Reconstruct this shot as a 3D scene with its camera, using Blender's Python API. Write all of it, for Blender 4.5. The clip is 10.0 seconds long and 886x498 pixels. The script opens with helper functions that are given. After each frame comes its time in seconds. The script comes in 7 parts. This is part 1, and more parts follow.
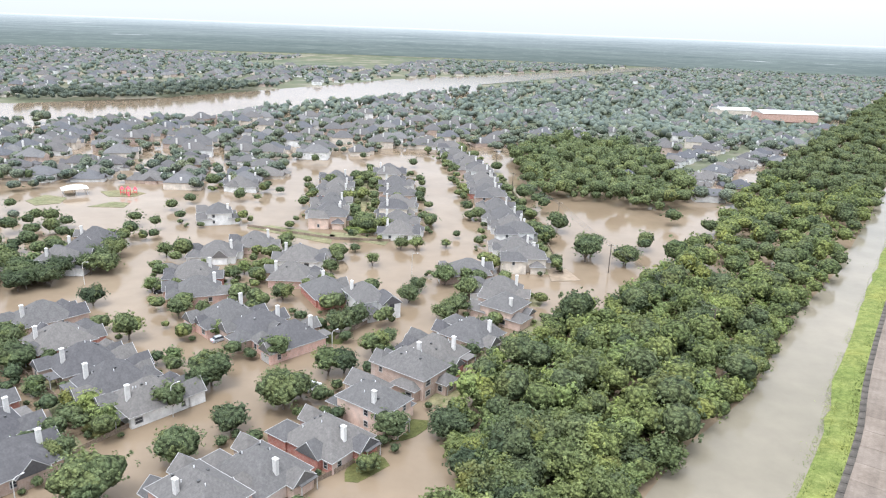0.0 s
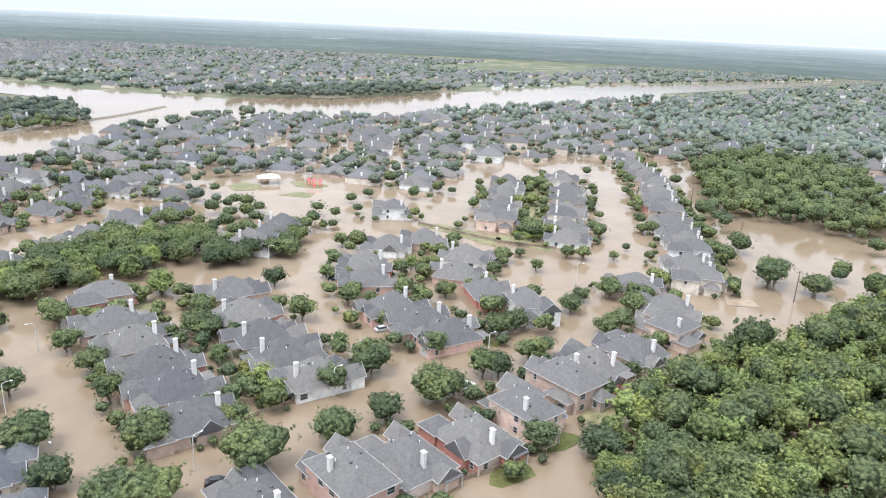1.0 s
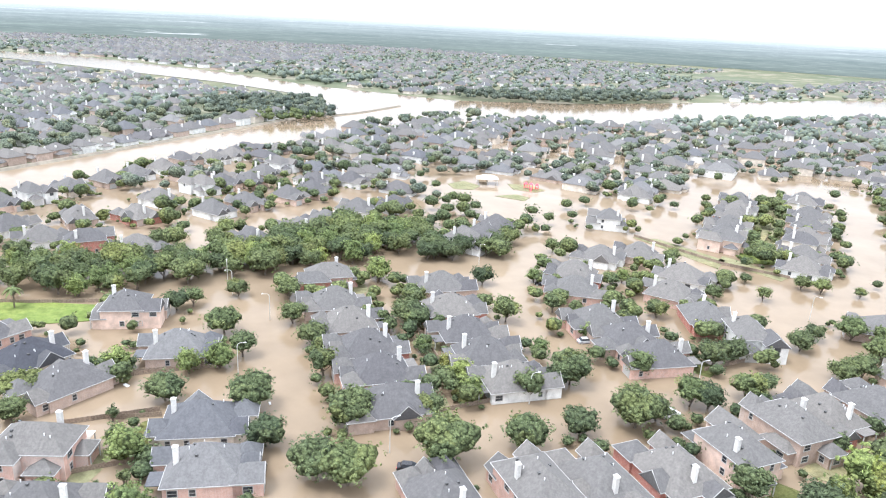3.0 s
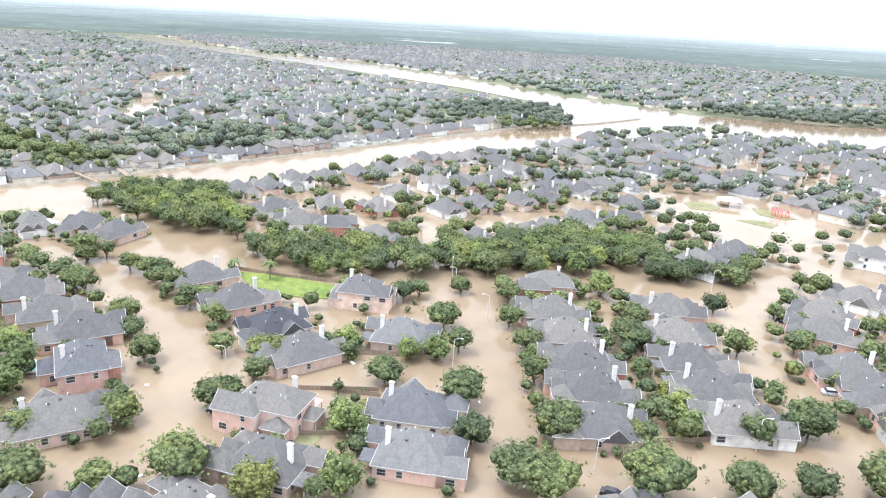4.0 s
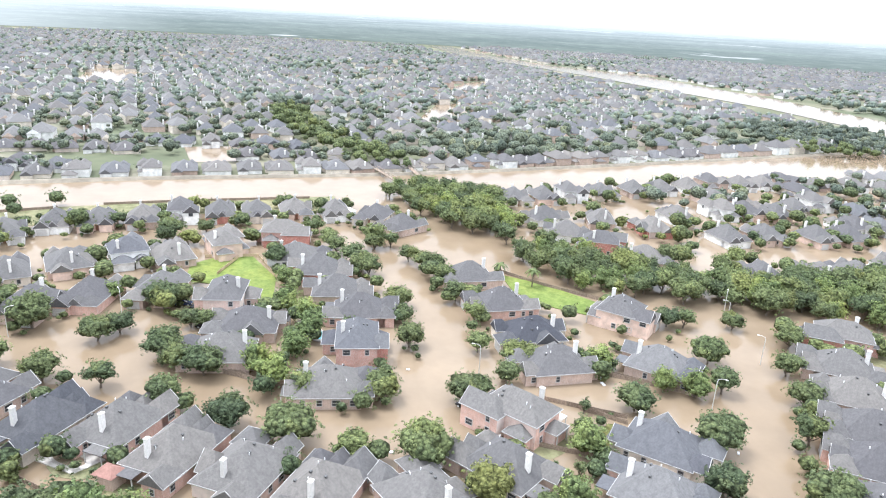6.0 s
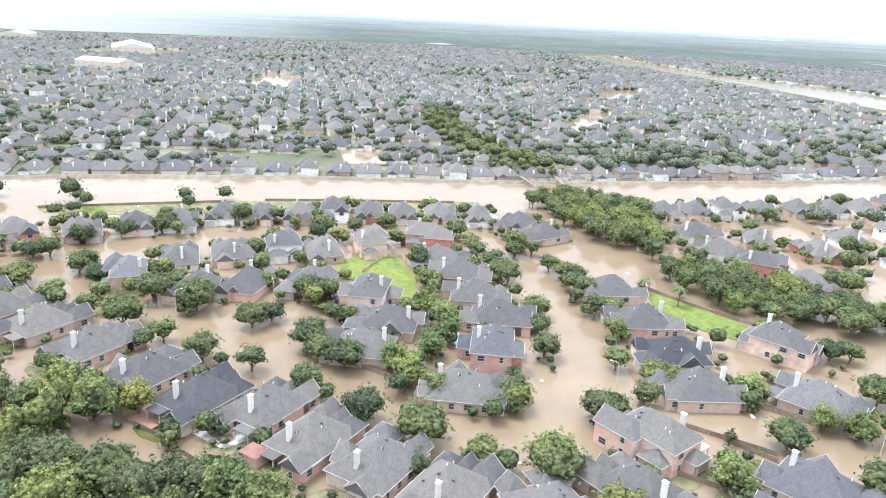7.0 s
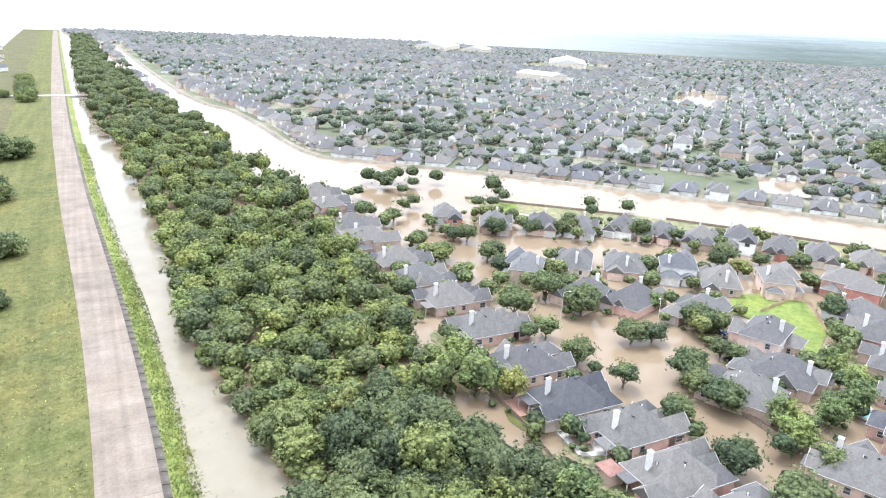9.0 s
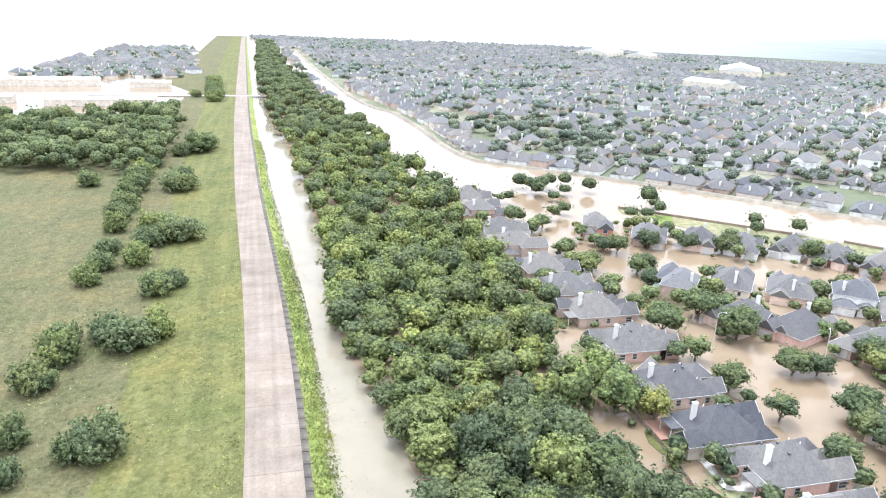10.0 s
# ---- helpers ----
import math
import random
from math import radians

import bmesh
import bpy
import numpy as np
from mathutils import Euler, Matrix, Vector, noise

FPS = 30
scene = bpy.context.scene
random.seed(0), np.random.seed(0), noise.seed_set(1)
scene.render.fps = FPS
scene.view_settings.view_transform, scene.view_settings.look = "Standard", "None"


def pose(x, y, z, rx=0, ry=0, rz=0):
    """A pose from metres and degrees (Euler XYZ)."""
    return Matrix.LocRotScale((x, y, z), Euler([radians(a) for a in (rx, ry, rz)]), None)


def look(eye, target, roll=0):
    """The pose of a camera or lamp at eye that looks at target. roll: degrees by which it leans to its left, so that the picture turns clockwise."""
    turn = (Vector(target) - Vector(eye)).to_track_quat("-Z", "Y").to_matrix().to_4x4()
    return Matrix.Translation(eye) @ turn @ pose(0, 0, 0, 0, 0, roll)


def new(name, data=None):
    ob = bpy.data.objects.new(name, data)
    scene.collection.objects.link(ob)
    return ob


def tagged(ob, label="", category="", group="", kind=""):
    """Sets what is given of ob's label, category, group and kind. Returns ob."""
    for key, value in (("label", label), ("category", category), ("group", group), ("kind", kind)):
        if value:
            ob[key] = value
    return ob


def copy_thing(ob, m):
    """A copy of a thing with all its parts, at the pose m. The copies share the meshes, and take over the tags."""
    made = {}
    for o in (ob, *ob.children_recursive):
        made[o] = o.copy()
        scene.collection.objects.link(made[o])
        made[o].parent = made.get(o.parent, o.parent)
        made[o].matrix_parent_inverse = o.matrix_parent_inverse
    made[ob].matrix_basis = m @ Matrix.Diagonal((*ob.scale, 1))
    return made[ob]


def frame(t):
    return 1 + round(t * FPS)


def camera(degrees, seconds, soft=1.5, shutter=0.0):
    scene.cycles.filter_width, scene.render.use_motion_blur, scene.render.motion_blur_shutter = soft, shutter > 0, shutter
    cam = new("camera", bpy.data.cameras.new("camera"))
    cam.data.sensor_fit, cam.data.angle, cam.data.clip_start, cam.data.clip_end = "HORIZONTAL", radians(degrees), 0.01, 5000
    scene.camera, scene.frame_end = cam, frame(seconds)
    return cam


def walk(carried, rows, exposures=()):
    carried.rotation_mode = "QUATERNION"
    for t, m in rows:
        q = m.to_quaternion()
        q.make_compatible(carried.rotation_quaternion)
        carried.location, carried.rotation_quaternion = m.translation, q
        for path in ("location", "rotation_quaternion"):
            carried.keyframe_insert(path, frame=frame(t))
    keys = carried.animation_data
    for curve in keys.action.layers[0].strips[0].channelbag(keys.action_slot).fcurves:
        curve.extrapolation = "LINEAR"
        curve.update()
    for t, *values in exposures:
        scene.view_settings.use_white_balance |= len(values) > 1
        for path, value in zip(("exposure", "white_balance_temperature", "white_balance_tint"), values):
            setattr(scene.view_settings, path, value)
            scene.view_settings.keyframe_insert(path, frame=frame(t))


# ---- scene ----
# ---------------------------------------------------------------- camera
cam = camera(64.35, 10.0, soft=1.15)

PATH = [  # seconds, x, y, z, yaw, pitch, roll
    (0, 0.00, 0.00, 78.00, 0.00, -17.37, 2.20),
    (0.5, -0.24, 0.64, 77.69, 8.46, -17.42, 2.63),
    (1, 0.27, 1.24, 77.37, 14.11, -17.47, 2.66),
    (1.5, 0.22, 1.60, 77.20, 18.81, -17.52, 2.77),
    (2, 0.18, 1.91, 77.02, 23.42, -17.59, 2.86),
    (2.2, 0.25, 2.11, 77.04, 25.00, -17.67, 3.01),
    (3.3, -1.18, 3.82, 75.95, 36.66, -17.79, 2.99),
    (3.5, -1.51, 3.87, 75.75, 40.81, -17.81, 3.13),
    (4, -2.38, 4.40, 75.29, 50.70, -17.97, 3.36),
    (4.5, -2.62, 4.95, 75.22, 59.16, -18.14, 3.29),
    (5, -2.60, 5.46, 75.22, 63.42, -18.13, 3.13),
    (5.5, -2.98, 5.42, 75.14, 67.99, -18.14, 3.05),
    (5.7, -3.12, 5.50, 75.14, 69.88, -18.20, 3.17),
    (6.8, -3.98, 5.84, 74.80, 83.33, -18.13, 2.96),
    (7, -4.09, 5.72, 74.79, 85.33, -18.19, 2.84),
    (7.5, -4.45, 5.42, 74.65, 92.56, -18.21, 2.87),
    (8, -5.08, 5.33, 74.21, 101.08, -18.22, 2.77),
    (8.5, -5.73, 5.09, 73.95, 109.55, -18.29, 2.66),
    (9, -6.41, 5.06, 73.60, 118.12, -18.30, 2.55),
    (9.5, -6.97, 4.93, 73.45, 126.13, -18.35, 2.36),
    (10, -7.27, 5.41, 73.31, 130.84, -18.35, 2.17),
]


def aim(x, y, z, yaw, pitch, roll):
    a, p = radians(yaw), radians(pitch)
    ahead = Vector((-math.sin(a) * math.cos(p), math.cos(a) * math.cos(p), math.sin(p)))
    return look((x, y, z), Vector((x, y, z)) + ahead * 100, roll)


EXPOSURE = 0.9
TINT = 10
walk(cam, [(row[0], aim(*row[1:])) for row in PATH], exposures=[(t, EXPOSURE + more, kelvin, TINT) for t, more, kelvin in ((0.0, 0.06, 5920), (2.0, 0.2, 5920), (3.5, 0.52, 5920), (5.0, 0.52, 5920), (7.5, 0.43, 5920), (9.0, 0.58, 5830), (10.0, 0.65, 5800))])

# ---------------------------------------------------------------- sky and sun: bright, thin overcast
SUN_YAW, SUN_ELEVATION = 150.0, 68.0  # compass turn from +y towards -x
world = bpy.data.worlds.new("sky")
scene.world = world
world.use_nodes = True
wt = world.node_tree
wt.nodes.clear()
w_out = wt.nodes.new("ShaderNodeOutputWorld")
w_bg = wt.nodes.new("ShaderNodeBackground")
w_sky = wt.nodes.new("ShaderNodeTexSky")
w_sky.sky_type = "NISHITA"
w_sky.sun_disc = False
w_sky.sun_elevation = radians(SUN_ELEVATION)
w_sky.sun_rotation = radians(-SUN_YAW)
w_sky.air_density, w_sky.dust_density, w_sky.ozone_density = 1.0, 4.0, 1.0
w_grey = wt.nodes.new("ShaderNodeHueSaturation")
w_grey.inputs["Saturation"].default_value = 0.12
w_mix = wt.nodes.new("ShaderNodeMix")
w_mix.data_type = "RGBA"
w_mix.inputs["Factor"].default_value = 0.7
w_mix.inputs["B"].default_value = (11.0, 11.2, 11.6, 1)
wt.links.new(w_sky.outputs["Color"], w_grey.inputs["Color"])
wt.links.new(w_grey.outputs["Color"], w_mix.inputs["A"])
# an overcast sky is brightest overhead and about half as bright at the skyline
w_way = wt.nodes.new("ShaderNodeTexCoord")
w_xyz = wt.nodes.new("ShaderNodeSeparateXYZ")
w_range = wt.nodes.new("ShaderNodeMapRange")
w_range.inputs["To Min"].default_value, w_range.inputs["To Max"].default_value = 0.5, 1.32
w_dim = wt.nodes.new("ShaderNodeVectorMath")
w_dim.operation = "SCALE"
wt.links.new(w_way.outputs["Generated"], w_xyz.inputs[0])
wt.links.new(w_xyz.outputs["Z"], w_range.inputs["Value"])
wt.links.new(w_mix.outputs["Result"], w_dim.inputs[0])
wt.links.new(w_range.outputs["Result"], w_dim.inputs["Scale"])
wt.links.new(w_dim.outputs[0], w_bg.inputs["Color"])
w_bg.inputs["Strength"].default_value = 0.125
wt.links.new(w_bg.outputs["Background"], w_out.inputs["Surface"])

sun_data = bpy.data.lights.new("sun", "SUN")
sun_data.energy, sun_data.angle, sun_data.color = 1.25, radians(16), (1.0, 0.96, 0.9)
sun = new("sun", sun_data)
_a, _e = radians(SUN_YAW), radians(SUN_ELEVATION)
sun.matrix_world = look(Vector((-math.sin(_a) * math.cos(_e), math.cos(_a) * math.cos(_e), math.sin(_e))) * 900, (0, 0, 0))


# ---------------------------------------------------------------- materials
def material(name, rough=0.8, metal=0.0, spec=0.5):
    m = bpy.data.materials.new(name)
    m.use_nodes = True
    nt = m.node_tree
    b = nt.nodes["Principled BSDF"]
    b.inputs["Roughness"].default_value = rough
    b.inputs["Metallic"].default_value = metal
    b.inputs["Specular IOR Level"].default_value = spec
    return m, nt, b


def coords(nt, scale=(1, 1, 1), space="Object"):
    tc = nt.nodes.new("ShaderNodeTexCoord")
    mp = nt.nodes.new("ShaderNodeMapping")
    mp.inputs["Scale"].default_value = scale
    nt.links.new(tc.outputs[space], mp.inputs["Vector"])
    return mp.outputs["Vector"]


def world_coords(nt, scale=(1, 1, 1)):
    g = nt.nodes.new("ShaderNodeNewGeometry")
    mp = nt.nodes.new("ShaderNodeMapping")
    mp.inputs["Scale"].default_value = scale
    nt.links.new(g.outputs["Position"], mp.inputs["Vector"])
    return mp.outputs["Vector"]


def noise_fac(nt, vec, scale, detail=4.0, rough=0.6):
    n = nt.nodes.new("ShaderNodeTexNoise")
    n.inputs["Scale"].default_value, n.inputs["Detail"].default_value = scale, detail
    n.inputs["Roughness"].default_value = rough
    nt.links.new(vec, n.inputs["Vector"])
    return n.outputs["Fac"]


def ramp(nt, fac, stops):
    r = nt.nodes.new("ShaderNodeValToRGB")
    el = r.color_ramp.elements
    while len(el) < len(stops):
        el.new(0.5)
    for e, (p, c) in zip(el, stops):
        e.position, e.color = p, (*c, 1)
    nt.links.new(fac, r.inputs["Fac"])
    return r.outputs["Color"]


def blend(nt, a, b, fac, mode="MIX"):
    m = nt.nodes.new("ShaderNodeMix")
    m.data_type, m.blend_type = "RGBA", mode
    for sock, v in (("A", a), ("B", b)):
        if isinstance(v, tuple):
            m.inputs[sock].default_value = (*v, 1)
        else:
            nt.links.new(v, m.inputs[sock])
    if isinstance(fac, float):
        m.inputs["Factor"].default_value = fac
    else:
        nt.links.new(fac, m.inputs["Factor"])
    return m.outputs["Result"]


def math_node(nt, op, a, b):
    m = nt.nodes.new("ShaderNodeMath")
    m.operation = op
    for i, v in enumerate((a, b)):
        if isinstance(v, (int, float)):
            m.inputs[i].default_value = v
        else:
            nt.links.new(v, m.inputs[i])
    return m.outputs[0]


def bump(nt, b, height, strength=0.3, distance=0.05):
    n = nt.nodes.new("ShaderNodeBump")
    n.inputs["Strength"].default_value, n.inputs["Distance"].default_value = strength, distance
    nt.links.new(height, n.inputs["Height"])
    nt.links.new(n.outputs["Normal"], b.inputs["Normal"])


def random_out(nt, island=False):
    n = nt.nodes.new("ShaderNodeNewGeometry" if island else "ShaderNodeObjectInfo")
    return n.outputs["Random Per Island" if island else "Random"]


def set_colour(nt, b, c):
    nt.links.new(c, b.inputs["Base Color"])


def mixed(name, dark, light, scale, rough=0.8, big=None, vary=0.0, relief=0.0, spec=0.4, island=False):
    """Two tones by fine noise, a broad stain noise, and a tone that varies from object to object."""
    m, nt, b = material(name, rough, 0.0, spec)
    v = coords(nt)
    f = noise_fac(nt, v, scale)
    c = ramp(nt, f, [(0.32, dark), (0.68, light)])
    if big:
        g = noise_fac(nt, world_coords(nt), big, 3.0)
        c = blend(nt, c, ramp(nt, g, [(0.3, (0.62, 0.62, 0.62)), (0.7, (1.15, 1.15, 1.15))]), 0.8, "MULTIPLY")
    if vary:
        r = random_out(nt, island)
        c = blend(nt, c, ramp(nt, r, [(0.0, (1 - vary,) * 3), (1.0, (1 + vary,) * 3)]), 1.0, "MULTIPLY")
    set_colour(nt, b, c)
    if relief:
        bump(nt, b, f, relief)
    return m


def leaf_tone(nt, c, grade):
    """A tone for each tree and each stretch of canopy."""
    o = random_out(nt, False)
    c = blend(nt, c, ramp(nt, o, [(0.0, (1 - grade, 1 - grade * 0.85, 1 - grade * 0.6)), (0.5, (1, 1, 1)), (1.0, (1 + grade * 0.9, 1 + grade * 0.8, 1 + grade * 0.3))]), 1.0, "MULTIPLY")
    cell = nt.nodes.new("ShaderNodeTexVoronoi")
    cell.inputs["Scale"].default_value = 0.16
    nt.links.new(world_coords(nt, (1, 1, 0.3)), cell.inputs["Vector"])
    one = nt.nodes.new("ShaderNodeSeparateColor")
    nt.links.new(cell.outputs["Color"], one.inputs[0])
    return blend(nt, c, ramp(nt, one.outputs[0], [(0.0, (0.62, 0.7, 0.76)), (0.4, (0.98, 1.0, 1.0)), (0.85, (1.16, 1.14, 1.02)), (1.0, (1.42, 1.28, 0.95))]), 0.7, "MULTIPLY")


def foliage(name, mid, spread=0.2, grade=0.26):
    """Leaves that let light through, and the heart behind them, with shade painted dark between sprigs."""
    m, nt, b = material(name, 0.75, 0.0, 0.15)
    c = ramp(nt, random_out(nt, True), [(0.0, tuple(v * (1 - spread) for v in mid)), (0.5, mid), (1.0, tuple(v * (1 + spread) for v in mid))])
    c = leaf_tone(nt, c, grade)
    k = noise_fac(nt, world_coords(nt), 0.8, 3.0, 0.6)
    c = blend(nt, c, ramp(nt, k, [(0.36, (0.74, 0.78, 0.8)), (0.5, (1.0, 1.0, 1.0)), (0.64, (1.25, 1.22, 1.1))]), 0.8, "MULTIPLY")
    set_colour(nt, b, c)
    tr = nt.nodes.new("ShaderNodeBsdfTranslucent")  # light through the leaves
    nt.links.new(blend(nt, c, (1.05, 1.15, 0.8), 1.0, "MULTIPLY"), tr.inputs["Color"])
    mx = nt.nodes.new("ShaderNodeMixShader")
    mx.inputs["Fac"].default_value = 0.22
    nt.links.new(b.outputs[0], mx.inputs[1])
    nt.links.new(tr.outputs[0], mx.inputs[2])
    nt.links.new(mx.outputs[0], nt.nodes["Material Output"].inputs["Surface"])
    h, nt, b = material(name + "_shaded_heart", 0.85, 0.0, 0.1)
    # rounded sprays; shade in the gaps between them is put in as dark colour
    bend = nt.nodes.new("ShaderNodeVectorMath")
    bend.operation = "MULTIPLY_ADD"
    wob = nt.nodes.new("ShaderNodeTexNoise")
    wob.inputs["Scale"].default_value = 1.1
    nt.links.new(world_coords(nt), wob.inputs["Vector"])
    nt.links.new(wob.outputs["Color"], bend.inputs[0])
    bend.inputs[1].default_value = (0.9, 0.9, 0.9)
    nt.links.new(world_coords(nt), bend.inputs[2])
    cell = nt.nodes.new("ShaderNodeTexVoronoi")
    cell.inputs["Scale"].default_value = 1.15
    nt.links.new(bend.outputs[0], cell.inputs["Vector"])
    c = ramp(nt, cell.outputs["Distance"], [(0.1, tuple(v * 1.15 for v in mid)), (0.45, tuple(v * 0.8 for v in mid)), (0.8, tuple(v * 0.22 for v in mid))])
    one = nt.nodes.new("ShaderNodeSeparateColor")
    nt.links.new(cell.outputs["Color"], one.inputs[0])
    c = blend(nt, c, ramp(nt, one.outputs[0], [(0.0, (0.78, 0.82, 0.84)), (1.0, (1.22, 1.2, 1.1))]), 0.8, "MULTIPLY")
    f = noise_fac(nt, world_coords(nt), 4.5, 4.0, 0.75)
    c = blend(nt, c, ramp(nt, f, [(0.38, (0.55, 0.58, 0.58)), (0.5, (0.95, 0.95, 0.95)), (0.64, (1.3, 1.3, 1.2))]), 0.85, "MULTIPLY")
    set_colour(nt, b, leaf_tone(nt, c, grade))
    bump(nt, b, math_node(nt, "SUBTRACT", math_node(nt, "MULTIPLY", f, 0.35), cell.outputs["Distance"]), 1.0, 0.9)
    M[name], M[name + "_shaded_heart"] = m, h


M = {}
foliage("leaf_oak", (0.157, 0.186, 0.093))
foliage("leaf_light", (0.2, 0.242, 0.1))
foliage("leaf_dark", (0.126, 0.15, 0.08))
foliage("leaf_wood", (0.172, 0.2, 0.085))
foliage("leaf_yellow", (0.22, 0.226, 0.088))
# foliage of far trees, greyed and paled by haze put into the colour
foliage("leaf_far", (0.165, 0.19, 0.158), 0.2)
foliage("leaf_verge", (0.2, 0.226, 0.082))
foliage("leaf_palm", (0.15, 0.18, 0.083))
foliage("leaf_straw", (0.2, 0.185, 0.1))
M["bark"] = mixed("bark", (0.09, 0.07, 0.055), (0.2, 0.165, 0.13), 6.0, 0.9, relief=0.5)

# roofs: weathered shingle courses
def shingle(name, dark, light):
    m, nt, b = material(name, 0.88, 0.0, 0.25)
    v = coords(nt)
    f = noise_fac(nt, v, 2.2, 6.0, 0.7)
    c = ramp(nt, f, [(0.2, dark), (0.85, light)])
    s = nt.nodes.new("ShaderNodeSeparateXYZ")
    nt.links.new(v, s.inputs[0])
    course = math_node(nt, "FRACT", math_node(nt, "MULTIPLY", s.outputs["Z"], 6.0), 0)
    c = blend(nt, c, ramp(nt, course, [(0.0, (0.7, 0.7, 0.7)), (0.25, (1, 1, 1))]), 0.5, "MULTIPLY")
    streak = noise_fac(nt, coords(nt, (0.5, 0.5, 0.07)), 2.0, 4.0)
    c = blend(nt, c, ramp(nt, streak, [(0.35, (0.78, 0.78, 0.78)), (0.65, (1.08, 1.08, 1.08))]), 0.6, "MULTIPLY")
    r = random_out(nt)
    c = blend(nt, c, ramp(nt, r, [(0.0, (0.74, 0.74, 0.79)), (0.5, (0.97, 0.97, 0.97)), (1.0, (1.25, 1.21, 1.15))]), 1.0, "MULTIPLY")
    set_colour(nt, b, c)
    bump(nt, b, course, 0.25, 0.03)
    return m


M["roof_grey"] = shingle("roof_grey", (0.086, 0.083, 0.082), (0.17, 0.163, 0.159))
M["roof_slate"] = shingle("roof_slate", (0.082, 0.083, 0.088), (0.152, 0.153, 0.161))
M["roof_dark"] = shingle("roof_dark", (0.046, 0.048, 0.055), (0.09, 0.092, 0.102))
# for distant roofs only: lightened, with haze put into the colour
M["roof_hazed"] = shingle("roof_hazed", (0.125, 0.122, 0.12), (0.21, 0.204, 0.198))
M["roof_brown"] = shingle("roof_brown", (0.098, 0.092, 0.088), (0.18, 0.17, 0.162))


def brick(name, c1, c2, mortar):
    m, nt, b = material(name, 0.9, 0.0, 0.2)
    t = nt.nodes.new("ShaderNodeTexBrick")
    nt.links.new(coords(nt, (1, 1, 1)), t.inputs["Vector"])
    for key, val in (("Color1", c1), ("Color2", c2), ("Mortar", mortar)):
        t.inputs[key].default_value = (*val, 1)
    t.inputs["Scale"].default_value = 4.2
    t.inputs["Mortar Size"].default_value = 0.02
    g = noise_fac(nt, coords(nt), 0.6, 4.0)
    c = blend(nt, t.outputs["Color"], ramp(nt, g, [(0.3, (0.75, 0.75, 0.75)), (0.7, (1.15, 1.12, 1.1))]), 0.8, "MULTIPLY")
    r = random_out(nt)
    c = blend(nt, c, ramp(nt, r, [(0.0, (0.85, 0.82, 0.8)), (1.0, (1.15, 1.12, 1.1))]), 1.0, "MULTIPLY")
    set_colour(nt, b, c)
    return m


M["brick_red"] = brick("brick_red", (0.36, 0.15, 0.12), (0.44, 0.2, 0.16), (0.5, 0.42, 0.38))
M["brick_pink"] = brick("brick_pink", (0.5, 0.33, 0.28), (0.58, 0.4, 0.34), (0.6, 0.54, 0.5))
M["brick_tan"] = brick("brick_tan", (0.42, 0.33, 0.28), (0.5, 0.4, 0.34), (0.56, 0.5, 0.46))
M["siding_cream"] = mixed("siding_cream", (0.6, 0.53, 0.45), (0.7, 0.63, 0.54), 3.0, 0.75, big=0.4, vary=0.1)
M["siding_peach"] = mixed("siding_peach", (0.62, 0.46, 0.38), (0.7, 0.54, 0.45), 3.0, 0.75, big=0.4, vary=0.06)
M["siding_white"] = mixed("siding_white", (0.68, 0.67, 0.64), (0.78, 0.77, 0.75), 3.0, 0.7, big=0.4, vary=0.06)
M["trim"] = mixed("trim", (0.4, 0.385, 0.37), (0.52, 0.51, 0.49), 4.0, 0.6)
M["chimney"] = mixed("chimney", (0.55, 0.53, 0.5), (0.7, 0.68, 0.65), 3.0, 0.75, vary=0.12)
M["eaves"] = mixed("eaves", (0.36, 0.35, 0.34), (0.5, 0.49, 0.475), 4.0, 0.6)
M["metal_dark"] = mixed("metal_dark", (0.05, 0.05, 0.05), (0.1, 0.1, 0.1), 5.0, 0.5)
M["glass"], _nt, _b = material("glass", 0.06, 0.0, 0.6)
set_colour(_nt, _b, ramp(_nt, noise_fac(_nt, coords(_nt), 0.8), [(0.3, (0.02, 0.024, 0.03)), (0.7, (0.06, 0.066, 0.075))]))
M["door_paint"] = mixed("door_paint", (0.16, 0.08, 0.05), (0.24, 0.12, 0.08), 4.0, 0.5)
M["fence"] = mixed("fence", (0.16, 0.12, 0.09), (0.33, 0.26, 0.2), 3.5, 0.9, vary=0.2)
M["fence_new"] = mixed("fence_new", (0.36, 0.27, 0.17), (0.5, 0.4, 0.27), 3.0, 0.85, vary=0.15)
M["deck"] = mixed("deck", (0.24, 0.13, 0.095), (0.35, 0.2, 0.15), 3.0, 0.8)
M["concrete"] = mixed("concrete", (0.42, 0.39, 0.36), (0.58, 0.55, 0.51), 0.8, 0.85, big=0.05, relief=0.1)
M["lamp_metal"] = mixed("lamp_metal", (0.5, 0.49, 0.46), (0.62, 0.61, 0.58), 4.0, 0.5)
M["pool"] = mixed("pool", (0.12, 0.5, 0.55), (0.2, 0.62, 0.66), 1.0, 0.08)
M["red_paint"] = mixed("red_paint", (0.62, 0.05, 0.08), (0.75, 0.09, 0.12), 2.0, 0.45)
M["white_paint"] = mixed("white_paint", (0.74, 0.74, 0.74), (0.84, 0.84, 0.83), 2.0, 0.3)
M["car_black"] = mixed("car_black", (0.015, 0.015, 0.018), (0.03, 0.03, 0.034), 2.0, 0.2)
M["car_silver"] = mixed("car_silver", (0.4, 0.41, 0.43), (0.5, 0.51, 0.53), 2.0, 0.25)
M["car_blue"] = mixed("car_blue", (0.03, 0.05, 0.11), (0.05, 0.07, 0.15), 2.0, 0.2)
